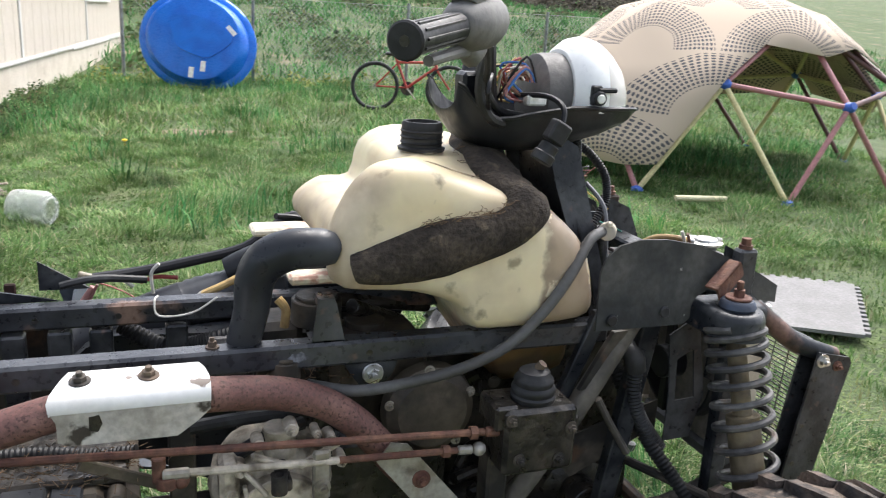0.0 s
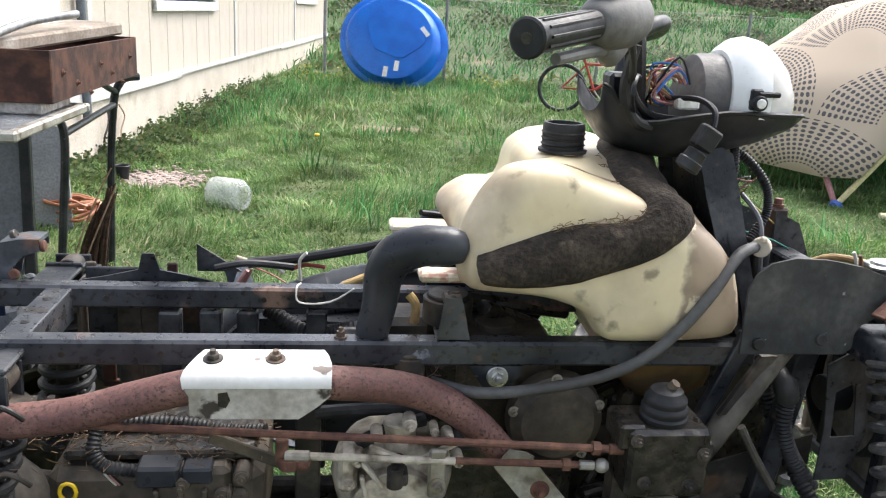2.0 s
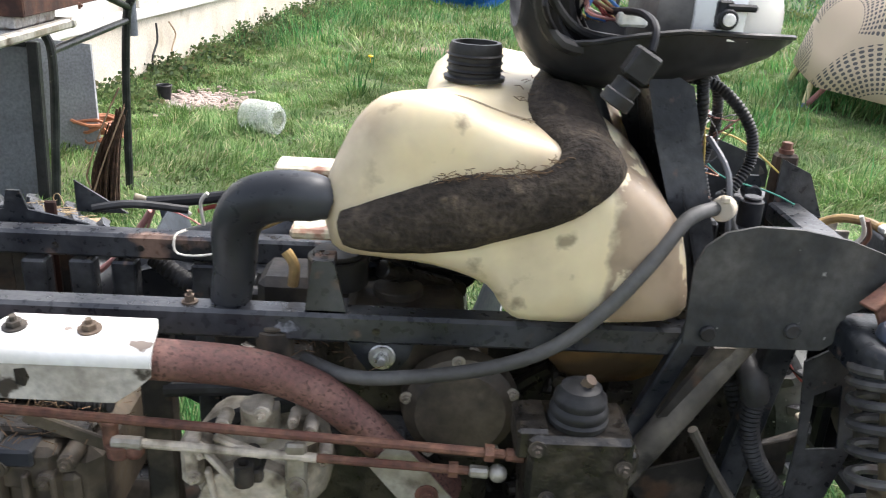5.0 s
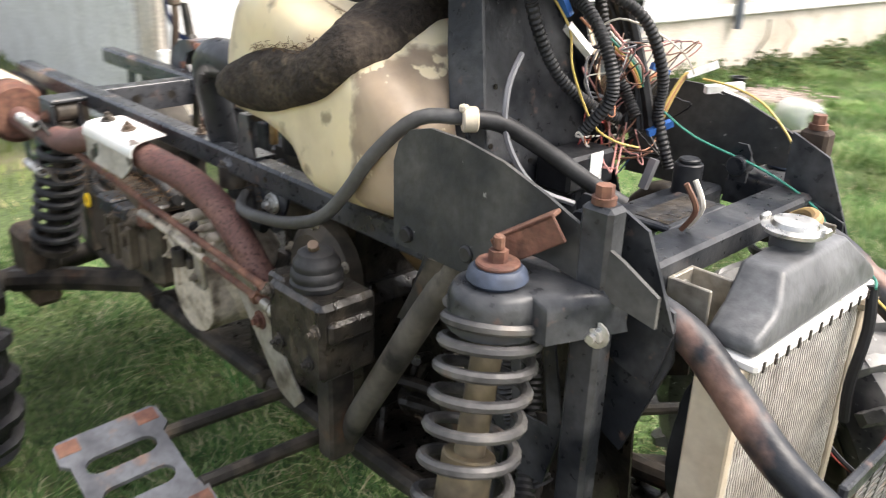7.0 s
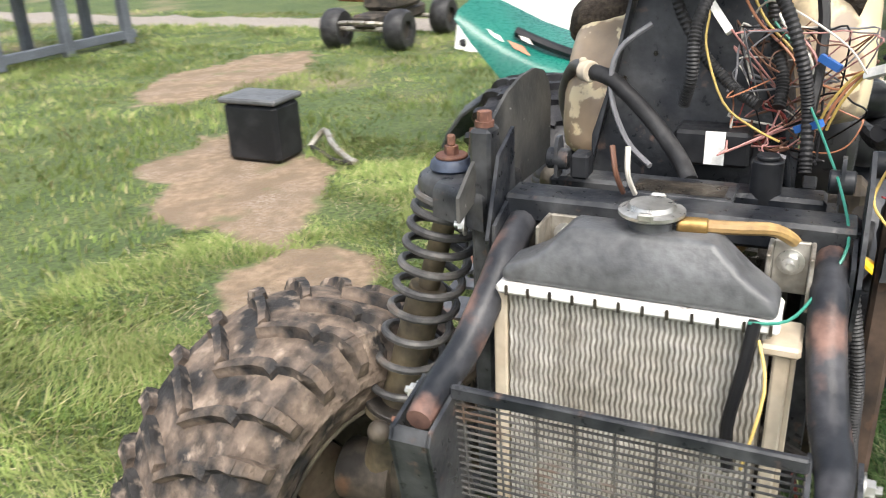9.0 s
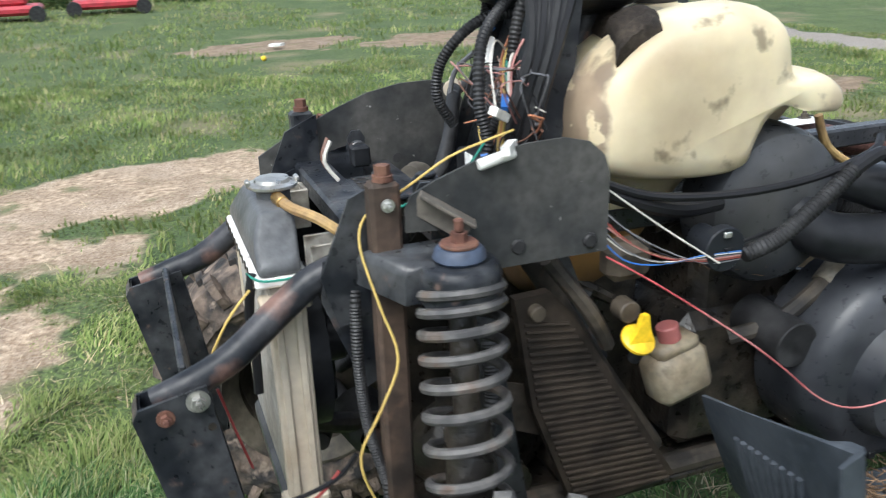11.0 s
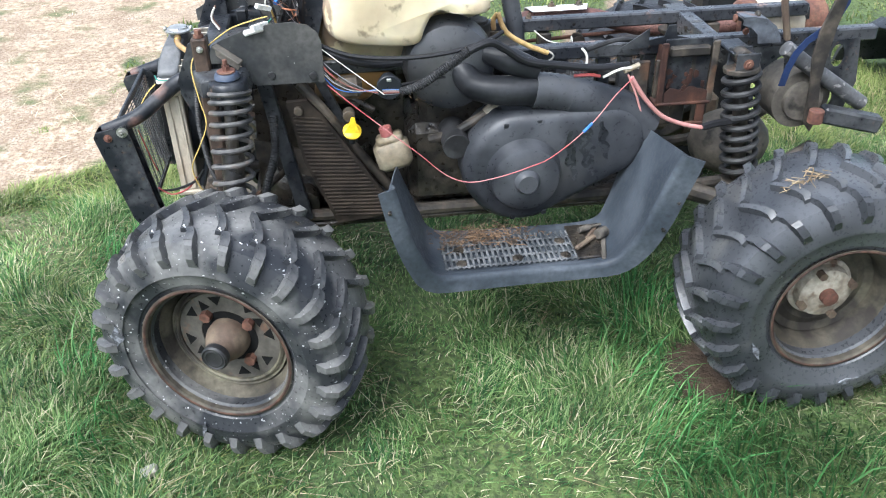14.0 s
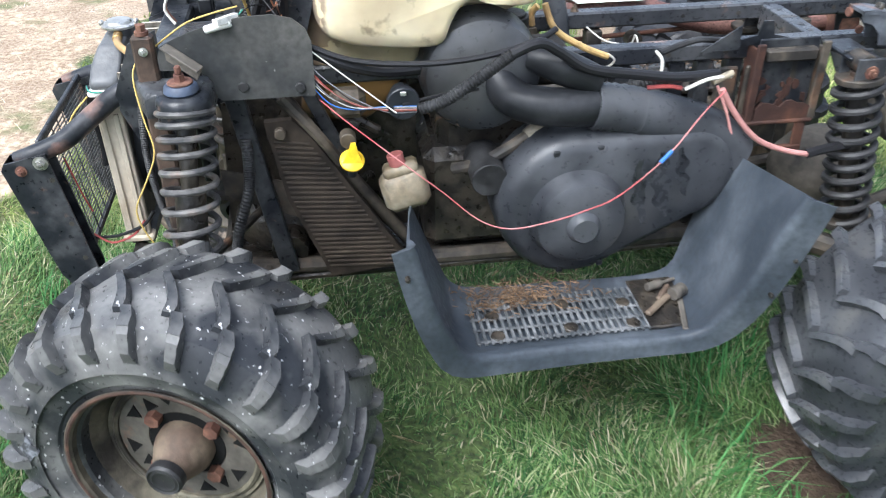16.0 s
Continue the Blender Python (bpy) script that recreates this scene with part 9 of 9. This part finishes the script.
def bicycle():
    b = thing("bicycle", "small red bicycle standing in the grass", "bicycle", at=(2.95, 8.75, 0))
    red = pm("faded_red_paint", (0.42, 0.05, 0.035), (0.33, 0.045, 0.035), 0.4, 0.0, 12)
    m = pose(0, 0, 0, -8, 0, -22)
    for x in (-0.42, 0.50):
        c = m @ Vector((x, 0, 0.30))
        w = part("wheel", Shape().lathe([(0.262, -0.011), (0.268, -0.014), (0.276, 0.0), (0.268, 0.014), (0.262, 0.011)], Matrix.Translation(c) @ m @ pose(0, 0, 0, 90, 0, 0), 36), ALU, b)
        part("tyre", Shape().lathe([(0.275 + 0.024 * math.cos(a), 0.024 * math.sin(a)) for a in [k * 0.785 for k in range(8)]], Matrix.Translation(c) @ m @ pose(0, 0, 0, 90, 0, 0), 36), RUBBER, w)
        for k in range(18):
            a = k * 0.349
            part("spoke", Shape().tube([c, c + m.to_3x3() @ Vector((0.265 * math.cos(a), 0, 0.265 * math.sin(a)))], 0.0022, 4, 1), ALU, w)
        part("hub", Shape().cyl(c - m.to_3x3() @ Vector((0, 0.04, 0)), c + m.to_3x3() @ Vector((0, 0.04, 0)), 0.018, 10), ALU, w)
    for pts, r in (([(-0.42, 0, 0.30), (-0.02, 0, 0.30)], 0.011), ([(-0.42, 0, 0.30), (-0.16, 0, 0.58)], 0.01), ([(-0.02, 0, 0.28), (-0.18, 0, 0.66)], 0.016), ([(-0.16, 0, 0.60), (0.30, 0, 0.62)], 0.016), ([(-0.02, 0, 0.30), (0.32, 0, 0.56)], 0.018), ([(0.29, 0, 0.66), (0.34, 0, 0.52)], 0.02), ([(0.34, 0.05, 0.52), (0.50, 0.05, 0.30)], 0.012), ([(0.34, -0.05, 0.52), (0.50, -0.05, 0.30)], 0.012)):
        part("frame_tube", Shape().tube([m @ Vector(p) for p in pts], r, 10), red, b)
    part("saddle", Shape().ball(m @ Vector((-0.2, 0, 0.70)), 0.11, 14, (1.1, 0.7, 0.28)), RUBBER, b)
    part("handlebar", Shape().tube([m @ Vector(p) for p in ((0.22, -0.27, 0.78), (0.30, -0.12, 0.76), (0.30, 0.12, 0.76), (0.22, 0.27, 0.78))], 0.012, 10), ALU, b)
    part("stem", Shape().cyl(m @ Vector((0.29, 0, 0.64)), m @ Vector((0.29, 0, 0.77)), 0.014, 10), ALU, b)
    part("chainring", Shape().cyl(m @ Vector((-0.02, 0.02, 0.29)), m @ Vector((-0.02, 0.04, 0.29)), 0.085, 22), GRIMY_STEEL, b)
    part("crank", Shape().tube([m @ Vector((-0.02, -0.05, 0.29)), m @ Vector((0.08, -0.07, 0.17)), m @ Vector((0.09, -0.14, 0.17))], 0.011, 8), ALU, b)


bicycle()


def dome():
    R, c = 1.683, Vector((4.556, 5.022, 0))
    d = thing("climbing_dome", "geodesic climbing dome with coloured struts", "climbing frame", at=c)
    g = (1 + 5 ** 0.5) / 2
    top = Vector((0, 0, 1))
    ring = [Vector((0.8944 * math.cos(k * 1.2566), 0.8944 * math.sin(k * 1.2566), 0.4472)) for k in range(5)]
    low = [Vector((0.8944 * math.cos(k * 1.2566 + 0.6283), 0.8944 * math.sin(k * 1.2566 + 0.6283), -0.4472)) for k in range(5)]
    tri = [(top, ring[k], ring[(k + 1) % 5]) for k in range(5)] + [(ring[k], low[k], ring[(k + 1) % 5]) for k in range(5)] + [(low[k], low[(k + 1) % 5], ring[(k + 1) % 5]) for k in range(5)]
    turn = Matrix.Diagonal((1, 1, 0.9)) @ Matrix.Rotation(radians(236) - 0.6283, 3, "Z")
    faces, edges = [], {}

    def key(v):
        return tuple(round(q, 3) for q in v)

    for a, b, e in tri:
        ab, be, ea = ((a + b) / 2).normalized(), ((b + e) / 2).normalized(), ((e + a) / 2).normalized()
        for q in ((a, ab, ea), (ab, b, be), (ea, be, e), (ab, be, ea)):
            if min(v.z for v in q) > -0.02:
                q = [turn @ v * R for v in q]
                faces.append(q)
                for i in range(3):
                    edges[tuple(sorted((key(q[i]), key(q[(i + 1) % 3]))))] = 1
    yel, pink = pm("cream_yellow_tube", (0.68, 0.60, 0.32), (0.6, 0.52, 0.28), 0.5), pm("faded_pink_tube", (0.42, 0.19, 0.19), (0.36, 0.16, 0.16), 0.5)
    navy = pm("dark_maroon_tube", (0.12, 0.05, 0.05), (0.09, 0.04, 0.04), 0.5)
    blue = plain("blue_connector", (0.05, 0.13, 0.48))
    nodes = {}
    for n_, (a, b) in enumerate(sorted(edges)):
        a, b = Vector(a), Vector(b)
        L = (a - b).length / R
        if a.z < 0.05 and b.z < 0.05:
            continue
        flat = abs(a.z - b.z) < 0.3
        front = (a.y + b.y) < 0.4
        rel = max(abs((math.degrees(math.atan2(p.y, p.x)) - 236 + 180) % 360 - 180) for p in (a, b) if p.z < 1.4)
        m = (yel if rel < 24 else pink) if rel < 70 else (navy if n_ % 2 else yel)
        part("strut", Shape().cyl(a, b, 0.02, 10), m, d)
        nodes[key(a)], nodes[key(b)] = a, b
    for p in nodes.values():
        part("connector", Shape().ball(p, 0.05, 12, (1, 1, 0.8)).cyl(p - p.normalized() * 0.02, p + p.normalized() * 0.045, 0.03, 10), blue, d, "blue plastic connector")
    # tarp over the crown and one flank
    m = bpy.data.materials.new("dotted_tan_cloth")
    m.use_nodes = True
    n, l = m.node_tree.nodes, m.node_tree.links
    bs = n["Principled BSDF"]
    bs.inputs["Roughness"].default_value = 0.9
    uv = n.new("ShaderNodeUVMap")

    def math_node(op, a, b=None):
        x = n.new("ShaderNodeMath")
        x.operation = op
        for i, v in enumerate((a, b)):
            if v is None:
                continue
            if isinstance(v, (int, float)):
                x.inputs[i].default_value = v
            else:
                l.new(v, x.inputs[i])
        return x.outputs[0]

    sp = n.new("ShaderNodeSeparateXYZ")
    l.new(uv.outputs[0], sp.inputs[0])
    row = math_node("FLOOR", math_node("DIVIDE", sp.outputs[1], 0.58))
    u = math_node("SUBTRACT", math_node("FRACT", math_node("ADD", math_node("DIVIDE", sp.outputs[0], 1.16), math_node("MULTIPLY", row, 0.5))), 0.5)
    u = math_node("MULTIPLY", u, 1.16)
    v = math_node("MULTIPLY", math_node("FRACT", math_node("DIVIDE", sp.outputs[1], 0.58)), 0.58)
    r = math_node("SQRT", math_node("ADD", math_node("MULTIPLY", u, u), math_node("MULTIPLY", v, v)))
    th = math_node("ARCTAN2", v, u)
    dot = math_node("MULTIPLY", math_node("SINE", math_node("MULTIPLY", r, 2 * math.pi / 0.064)), math_node("SINE", math_node("MULTIPLY", th, 30.0)))
    band = math_node("MULTIPLY", math_node("GREATER_THAN", r, 0.24), math_node("LESS_THAN", r, 0.56))
    dots = math_node("MULTIPLY", math_node("GREATER_THAN", math_node("ABSOLUTE", dot), 0.52), band)
    mx = n.new("ShaderNodeMix")
    mx.data_type = "RGBA"
    l.new(dots, mx.inputs["Factor"])
    mx.inputs["A"].default_value, mx.inputs["B"].default_value = (0.52, 0.42, 0.32, 1), (0.10, 0.095, 0.10, 1)
    l.new(mx.outputs["Result"], bs.inputs["Base Color"])
    bm = bmesh.new()
    lay = bm.loops.layers.uv.new("UVMap")
    for q in faces:
        cen = sum(q, Vector()) / 3
        az = math.degrees(math.atan2(cen.y, cen.x)) % 360
        rel = (az - 236 + 180) % 360 - 180
        if cen.z > 0.45 * R or (cen.z > 0.05 * R and -140 < rel < -10) or (cen.z > 0.2 * R and abs(rel) > 110):
            sub = [q]
            for _ in range(2):
                sub = [t for a, b, e in sub for ab, be, ea in [((a + b) / 2, (b + e) / 2, (e + a) / 2)] for t in ((a, ab, ea), (ab, b, be), (ea, be, e), (ab, be, ea))]
            for t in sub:
                mid = sum(t, Vector()) / 3
                if mid.z < (0.10 if -140 < rel < 0 else 0.34 if abs(rel) > 110 else 0.60 + 0.02 * math.sin(mid.x * 9)) * R:
                    continue
                vs = []
                for p in t:
                    k = p * (1 + 0.012 * noise.noise(p * 3.0)) + p.normalized() * 0.062
                    vs.append(bm.verts.new(k))
                f = bm.faces.new(vs)
                for lp in f.loops:
                    p = lp.vert.co
                    lp[lay].uv = (math.atan2(p.y, -p.x) * 1.25, math.asin(max(-1, min(1, p.z / p.length))) * R)
    bmesh.ops.remove_doubles(bm, verts=bm.verts, dist=0.004)
    ext = bmesh.ops.solidify(bm, geom=list(bm.faces), thickness=0.006)
    me = bpy.data.meshes.new("tarp")
    bm.to_mesh(me)
    bm.free()
    me.shade_smooth()
    me.materials.append(m)
    t = tagged(new("tarp", me), "tan tarp with dark dotted fans draped over the dome", "tarp")
    t.location = c


dome()


def small_yard():
    tagged(obj("foam_mat", Shape().plate([(-0.26, -0.31), (0.23, -0.31)] + [p for i in range(12) for p in ((0.23, -0.295 + 0.05 * i), (0.252, -0.298 + 0.05 * i), (0.252, -0.271 + 0.05 * i), (0.23, -0.274 + 0.05 * i))] + [(0.23, 0.31)] + [p for i in range(9) for p in ((0.20 - 0.05 * i, 0.31), (0.203 - 0.05 * i, 0.332), (0.176 - 0.05 * i, 0.332), (0.179 - 0.05 * i, 0.31))] + [(-0.26, 0.31)], 0.0, 0.014, "xy"), pm("grey_foam_mat", (0.20, 0.195, 0.19), (0.17, 0.165, 0.16), 0.8, 0.0, 8)), "grey interlocking foam mat lying on the grass", "mat").matrix_basis = Matrix.Translation((2.43, 1.46, 0.045)) @ pose(0, 0, 0, 3, -3, -41)
    tagged(obj("white_disc", Shape().lathe([(0.001, 0.02), (0.06, 0.02), (0.075, 0.016), (0.08, 0), (0.074, 0), (0.001, 0.012)], Matrix.Translation((2.62, 2.42, 0.05)) @ pose(0, 0, 0, 6, 4, 0), 26, False), WHITE_PLASTIC), "white plastic lid in the grass", "lid")
    tagged(obj("loose_strut", Shape().cyl((3.22, 3.50, 0.05), (3.58, 3.43, 0.05), 0.02, 10), pm("pale_yellow_pipe", (0.66, 0.60, 0.38), (0.58, 0.52, 0.33), 0.5)), "pale yellow tube lying in the grass", "tube")
    tagged(obj("yellow_ball", Shape().ball((-0.30, -7.0, 0.025), 0.025, 14), YELLOW), "small yellow ball on the lawn", "ball")
    tagged(obj("paper_scrap", Shape().plate([(-0.66, -7.88), (-0.60, -7.80), (-0.52, -7.79), (-0.49, -7.85), (-0.55, -7.90)], 0.03, 0.055, "xy"), WHITE_PLASTIC), "white scrap of litter on the lawn", "litter")
    tagged(obj("white_stake", Shape().box((0.28, -7.6, 0.0), (0.302, -7.578, 0.10), 0.006), BEIGE), "short white stake on the lawn", "stake")
    tagged(obj("dandelion", Shape().ball((-0.29, 5.7, 0.10), 0.022, 10, (1, 1, 0.5)).cyl((-0.29, 5.7, 0.05), (-0.29, 5.7, 0.1), 0.002, 5), YELLOW), "yellow dandelion flower in the lawn", "flower")
    tagged(obj("stone_chip", Shape().box((-0.02, -0.015, 0), (0.02, 0.015, 0.02), 0.006, Matrix.Translation((0.868, 0.616, 0.0)) @ pose(0, 0, 0, 8, 5, 20)), ALU), "grey stone chip in the grass", "stone")
    # bench far off, red implements
    b = thing("park_bench", "dark picnic bench far off on the lawn", "bench", at=(-3.4, -5.6, 0))
    for x in (0.65, 0.0, -0.65):
        for y in (-0.25, 0.2):
            part("leg", Shape().box((x - 0.04, y - 0.04, 0), (x + 0.04, y + 0.04, 0.62), 0.006), GREY_SHEET, b)
    part("floor_rail", Shape().box((-0.75, 0.16, 0.04), (0.75, 0.22, 0.11), 0.006), GREY_SHEET, b)
    part("bench_top", Shape().box((-0.85, -0.4, 0.62), (0.85, 0.35, 0.68), 0.01), GREY_SHEET, b)
    part("pink_box", Shape().box((0.55, 0.0, 0.68), (0.85, 0.3, 0.85), 0.01), W_PINK, b)
    red = pm("red_machine_paint", (0.42, 0.035, 0.05), (0.30, 0.03, 0.04), 0.4, 0.0, 8)
    for x, y in ((2.6, -13.9), (1.05, -14.4)):
        t = thing("mower_deck", "red mower deck parked on the far grass", "mower", "mower decks", at=(x, y, 0))
        part("deck", Shape().box((-0.6, -0.4, 0.10), (0.55, 0.4, 0.24), 0.05).box((-0.4, -0.2, 0.24), (0.3, 0.2, 0.36), 0.04), red, t)
        for wx in (-0.55, 0.5):
            part("wheel", Shape().cyl((wx, 0.42, 0.12), (wx, 0.5, 0.12), 0.12, 16), RUBBER, t)
        part("engine", Shape().cyl((0, 0, 0.36), (0, 0, 0.55), 0.15, 16), GRIMY_STEEL, t)


small_yard()


def green_fender():
    f = thing("quad_fender", "teal green quad fender lying on the grass", "fender", at=(-1.9, -1.0, 0))
    # arch flare from the ground up over the missing wheel
    pts = [(-0.41, 0.0), (-0.37, 0.09), (-0.30, 0.18), (-0.20, 0.25), (-0.08, 0.275), (0.05, 0.25), (0.15, 0.20)]
    vs, fs = [], []
    for y, z in pts:
        vs += [(0.14, y, z), (0.10, y + 0.01, z + 0.035), (-0.22, y + 0.03, z + 0.03), (-0.22, y + 0.03, z + 0.022), (0.10, y + 0.015, z + 0.026), (0.135, y + 0.008, z - 0.006)]
    n = 6
    fs = [(i * n + j, i * n + (j + 1) % n, (i + 1) * n + (j + 1) % n, (i + 1) * n + j) for i in range(len(pts) - 1) for j in range(n)] + [tuple(range(n))[::-1], tuple((len(pts) - 1) * n + j for j in range(n))]
    part("arch_flare", Shape().add(vs, fs), DUSTY_PLASTIC, f, "dark grey arch flare", 50)
    secs = [(-0.33, 0.60, 0.10, 0.02), (-0.26, 0.555, 0.15, 0.07), (-0.12, 0.46, 0.22, 0.13), (0.02, 0.40, 0.26, 0.16), (0.2, 0.36, 0.27, 0.15), (0.38, 0.31, 0.25, 0.12), (0.52, 0.27, 0.2, 0.06)]
    vs = []
    for y, z, w, dp in secs:
        vs += [(0.10, y, z - dp), (0.09, y, z - 0.02), (0.05, y, z + 0.012), (-w * 0.6, y + 0.02, z + 0.045), (-w * 1.6, y + 0.04, z + 0.05), (-w * 1.6, y + 0.04, z + 0.042), (-w * 0.6, y + 0.02, z + 0.037), (0.045, y, z + 0.004), (0.082, y, z - 0.024), (0.092, y, z - dp)]
    n = 10
    fs = [(i * n + j, i * n + (j + 1) % n, (i + 1) * n + (j + 1) % n, (i + 1) * n + j) for i in range(len(secs) - 1) for j in range(n)] + [tuple(range(n))[::-1], tuple((len(secs) - 1) * n + j for j in range(n))]
    body = part("fender_body", Shape().add(vs, fs), GREEN_PLASTIC, f, "teal green moulded body", 50)
    part("dark_channel", Shape().tube([(-0.02, -0.10, 0.515), (-0.03, 0.05, 0.455), (-0.03, 0.22, 0.405), (-0.03, 0.42, 0.345)], 0.022, 8), PLASTIC, f)
    for y, z, a, m in ((-0.20, 0.515, 0.05, W_WHITE), (-0.16, 0.50, 0.035, W_WHITE), (-0.06, 0.455, 0.05, pm("orange_decal", (0.55, 0.2, 0.09), (0.45, 0.16, 0.08), 0.5)), (-0.03, 0.49, 0.03, W_WHITE)):
        part("decal", Shape().add([(0.052, y - a, z + a * 0.7), (0.056, y - a * 0.4, z + a * 0.05), (0.054, y + a, z - a * 0.55), (0.04, y + a * 0.3, z + a * 0.2)], [(0, 1, 2, 3)]), m, body, "faded decal shape")
    part("inner_panel", Shape().plate([(-0.25, 0.22), (0.45, 0.17), (0.50, 0.10), (0.2, 0.12), (-0.1, 0.16)], -0.06, -0.05, "yz"), GREY_SHEET, f)
    w = thing("white_fender", "white plastic body shell lying on the grass", "body shell", at=(-4.4, -1.75, 0))
    prof = [(-0.66, 0.02), (-0.64, 0.22), (-0.52, 0.36), (-0.25, 0.43), (0.25, 0.43), (0.55, 0.38), (0.66, 0.24), (0.64, 0.16), (0.25, 0.02), (0.0, 0.0), (-0.35, -0.02)]
    part("shell", Shape().plate(prof, -0.16, 0.16, "yz", lambda y, z: 0.08 * math.cos(y * 2) - 0.15 * z), WHITE_PLASTIC, w, "", 50)
    part("dark_foot", Shape().ball((0.1, -0.58, 0.05), 0.09, 12), RUBBER, w)


green_fender()


def kart():
    k = thing("mini_quad", "small stripped quad parked on the far lawn", "quad bike", at=(-4.4, -3.1, 0))
    for x, y in ((0.25, -0.26), (0.25, 0.28), (-0.55, -0.26), (-0.55, 0.28)):
        w = part("wheel", Shape().lathe([(0.07, -0.07), (0.13, -0.075), (0.15, -0.05), (0.155, 0), (0.15, 0.05), (0.13, 0.075), (0.07, 0.07)], Matrix.Translation((x, y, 0.155)) @ pose(0, 0, 0, 90, 0, 0), 24), RUBBER, k)
        part("rim", Shape().cyl((x, y - 0.04, 0.155), (x, y + 0.04, 0.155), 0.07, 16), GRIMY_STEEL, w)
    part("axle", Shape().cyl((0.25, -0.3, 0.155), (0.25, 0.3, 0.155), 0.02, 10), ALU, k)
    part("axle", Shape().cyl((-0.55, -0.3, 0.155), (-0.55, 0.3, 0.155), 0.02, 10), ALU, k)
    part("chassis", Shape().box((-0.6, -0.1, 0.16), (0.3, 0.1, 0.26), 0.02).box((-0.45, -0.14, 0.26), (0.05, 0.14, 0.38), 0.03), GRIMY_STEEL, k)
    part("front_bar", Shape().tube([(0.3, -0.24, 0.2), (0.38, -0.1, 0.22), (0.38, 0.1, 0.22), (0.3, 0.24, 0.2)], 0.015, 8), ALU, k)
    part("seat", Shape().box((-0.5, -0.13, 0.38), (-0.05, 0.13, 0.48), 0.04), W_ORANGE, k)
    n = thing("storage_crate", "black plastic crate on the bare ground", "crate", at=(-1.5, -2.12, 0))
    part("crate_body", Shape().box((-0.1, -0.16, 0), (0.1, 0.12, 0.26), 0.02), PLASTIC, n)
    part("crate_lid", Shape().box((-0.11, -0.17, 0.26), (0.11, 0.13, 0.285), 0.01), GREY_PLASTIC, n)
    j = thing("scrap_frame", "scrap of pale metal strip on bare earth", "scrap", at=(-1.58, -1.84, 0))
    part("strip", Shape().tube([(-0.06, -0.16, 0.02), (-0.1, -0.1, 0.09), (0.0, 0.0, 0.06), (0.08, 0.12, 0.03), (0.1, 0.18, 0.02)], 0.014, 6), ALU, j)
    part("strip", Shape().tube([(-0.06, -0.16, 0.02), (0.0, -0.06, 0.015), (0.08, 0.06, 0.012), (0.1, 0.16, 0.015)], 0.012, 6), GRIMY_STEEL, j)
    for x, y, c in ((-7.2, -4.9, W_ORANGE), (-7.8, -3.6, W_YELLOW), (-8.4, -2.2, GREY_SHEET)):
        tagged(obj("yard_bin", Shape().box((x - 0.2, y - 0.2, 0), (x + 0.2, y + 0.2, 0.5), 0.03).box((x - 0.22, y - 0.22, 0.5), (x + 0.22, y + 0.22, 0.54), 0.01), c), "plastic bin beyond the gravel drive", "bin")


kart()

# hillside and far ground cover
blades("meadow_grass", scatter(26000, -6.0, 26.0, 13.0, 40.0, 41, lambda x, y: 0.7 + 0.6 * noise.noise(Vector((x * 0.5, y * 0.5, 3)))), 0.34, 0.035, TALL, "tussocky green hillside beyond the fence", 0.8)
BROWN_LEAF = blade_material("brown_hedge_leaves", [(0.0, (0.03, 0.028, 0.02)), (0.6, (0.075, 0.062, 0.045)), (1.0, (0.14, 0.12, 0.08))], 0.1)
leafy("far_hedge", "dark brown hedge along the top of the hillside", [(-2 + 1.3 * i, 36 + 0.8 * math.sin(i * 2.1), 1.3, 1.6) for i in range(26)], 5, 0.16, BROWN_LEAF, 43)
leafy("hill_tussocks", "clumps of rough grass and weeds on the hillside", [(-3 + (i * 3.7) % 26, 13.5 + (i * 2.3) % 22, 0.9, 0.5) for i in range(46)], 3, 0.12, LEAF, 42)
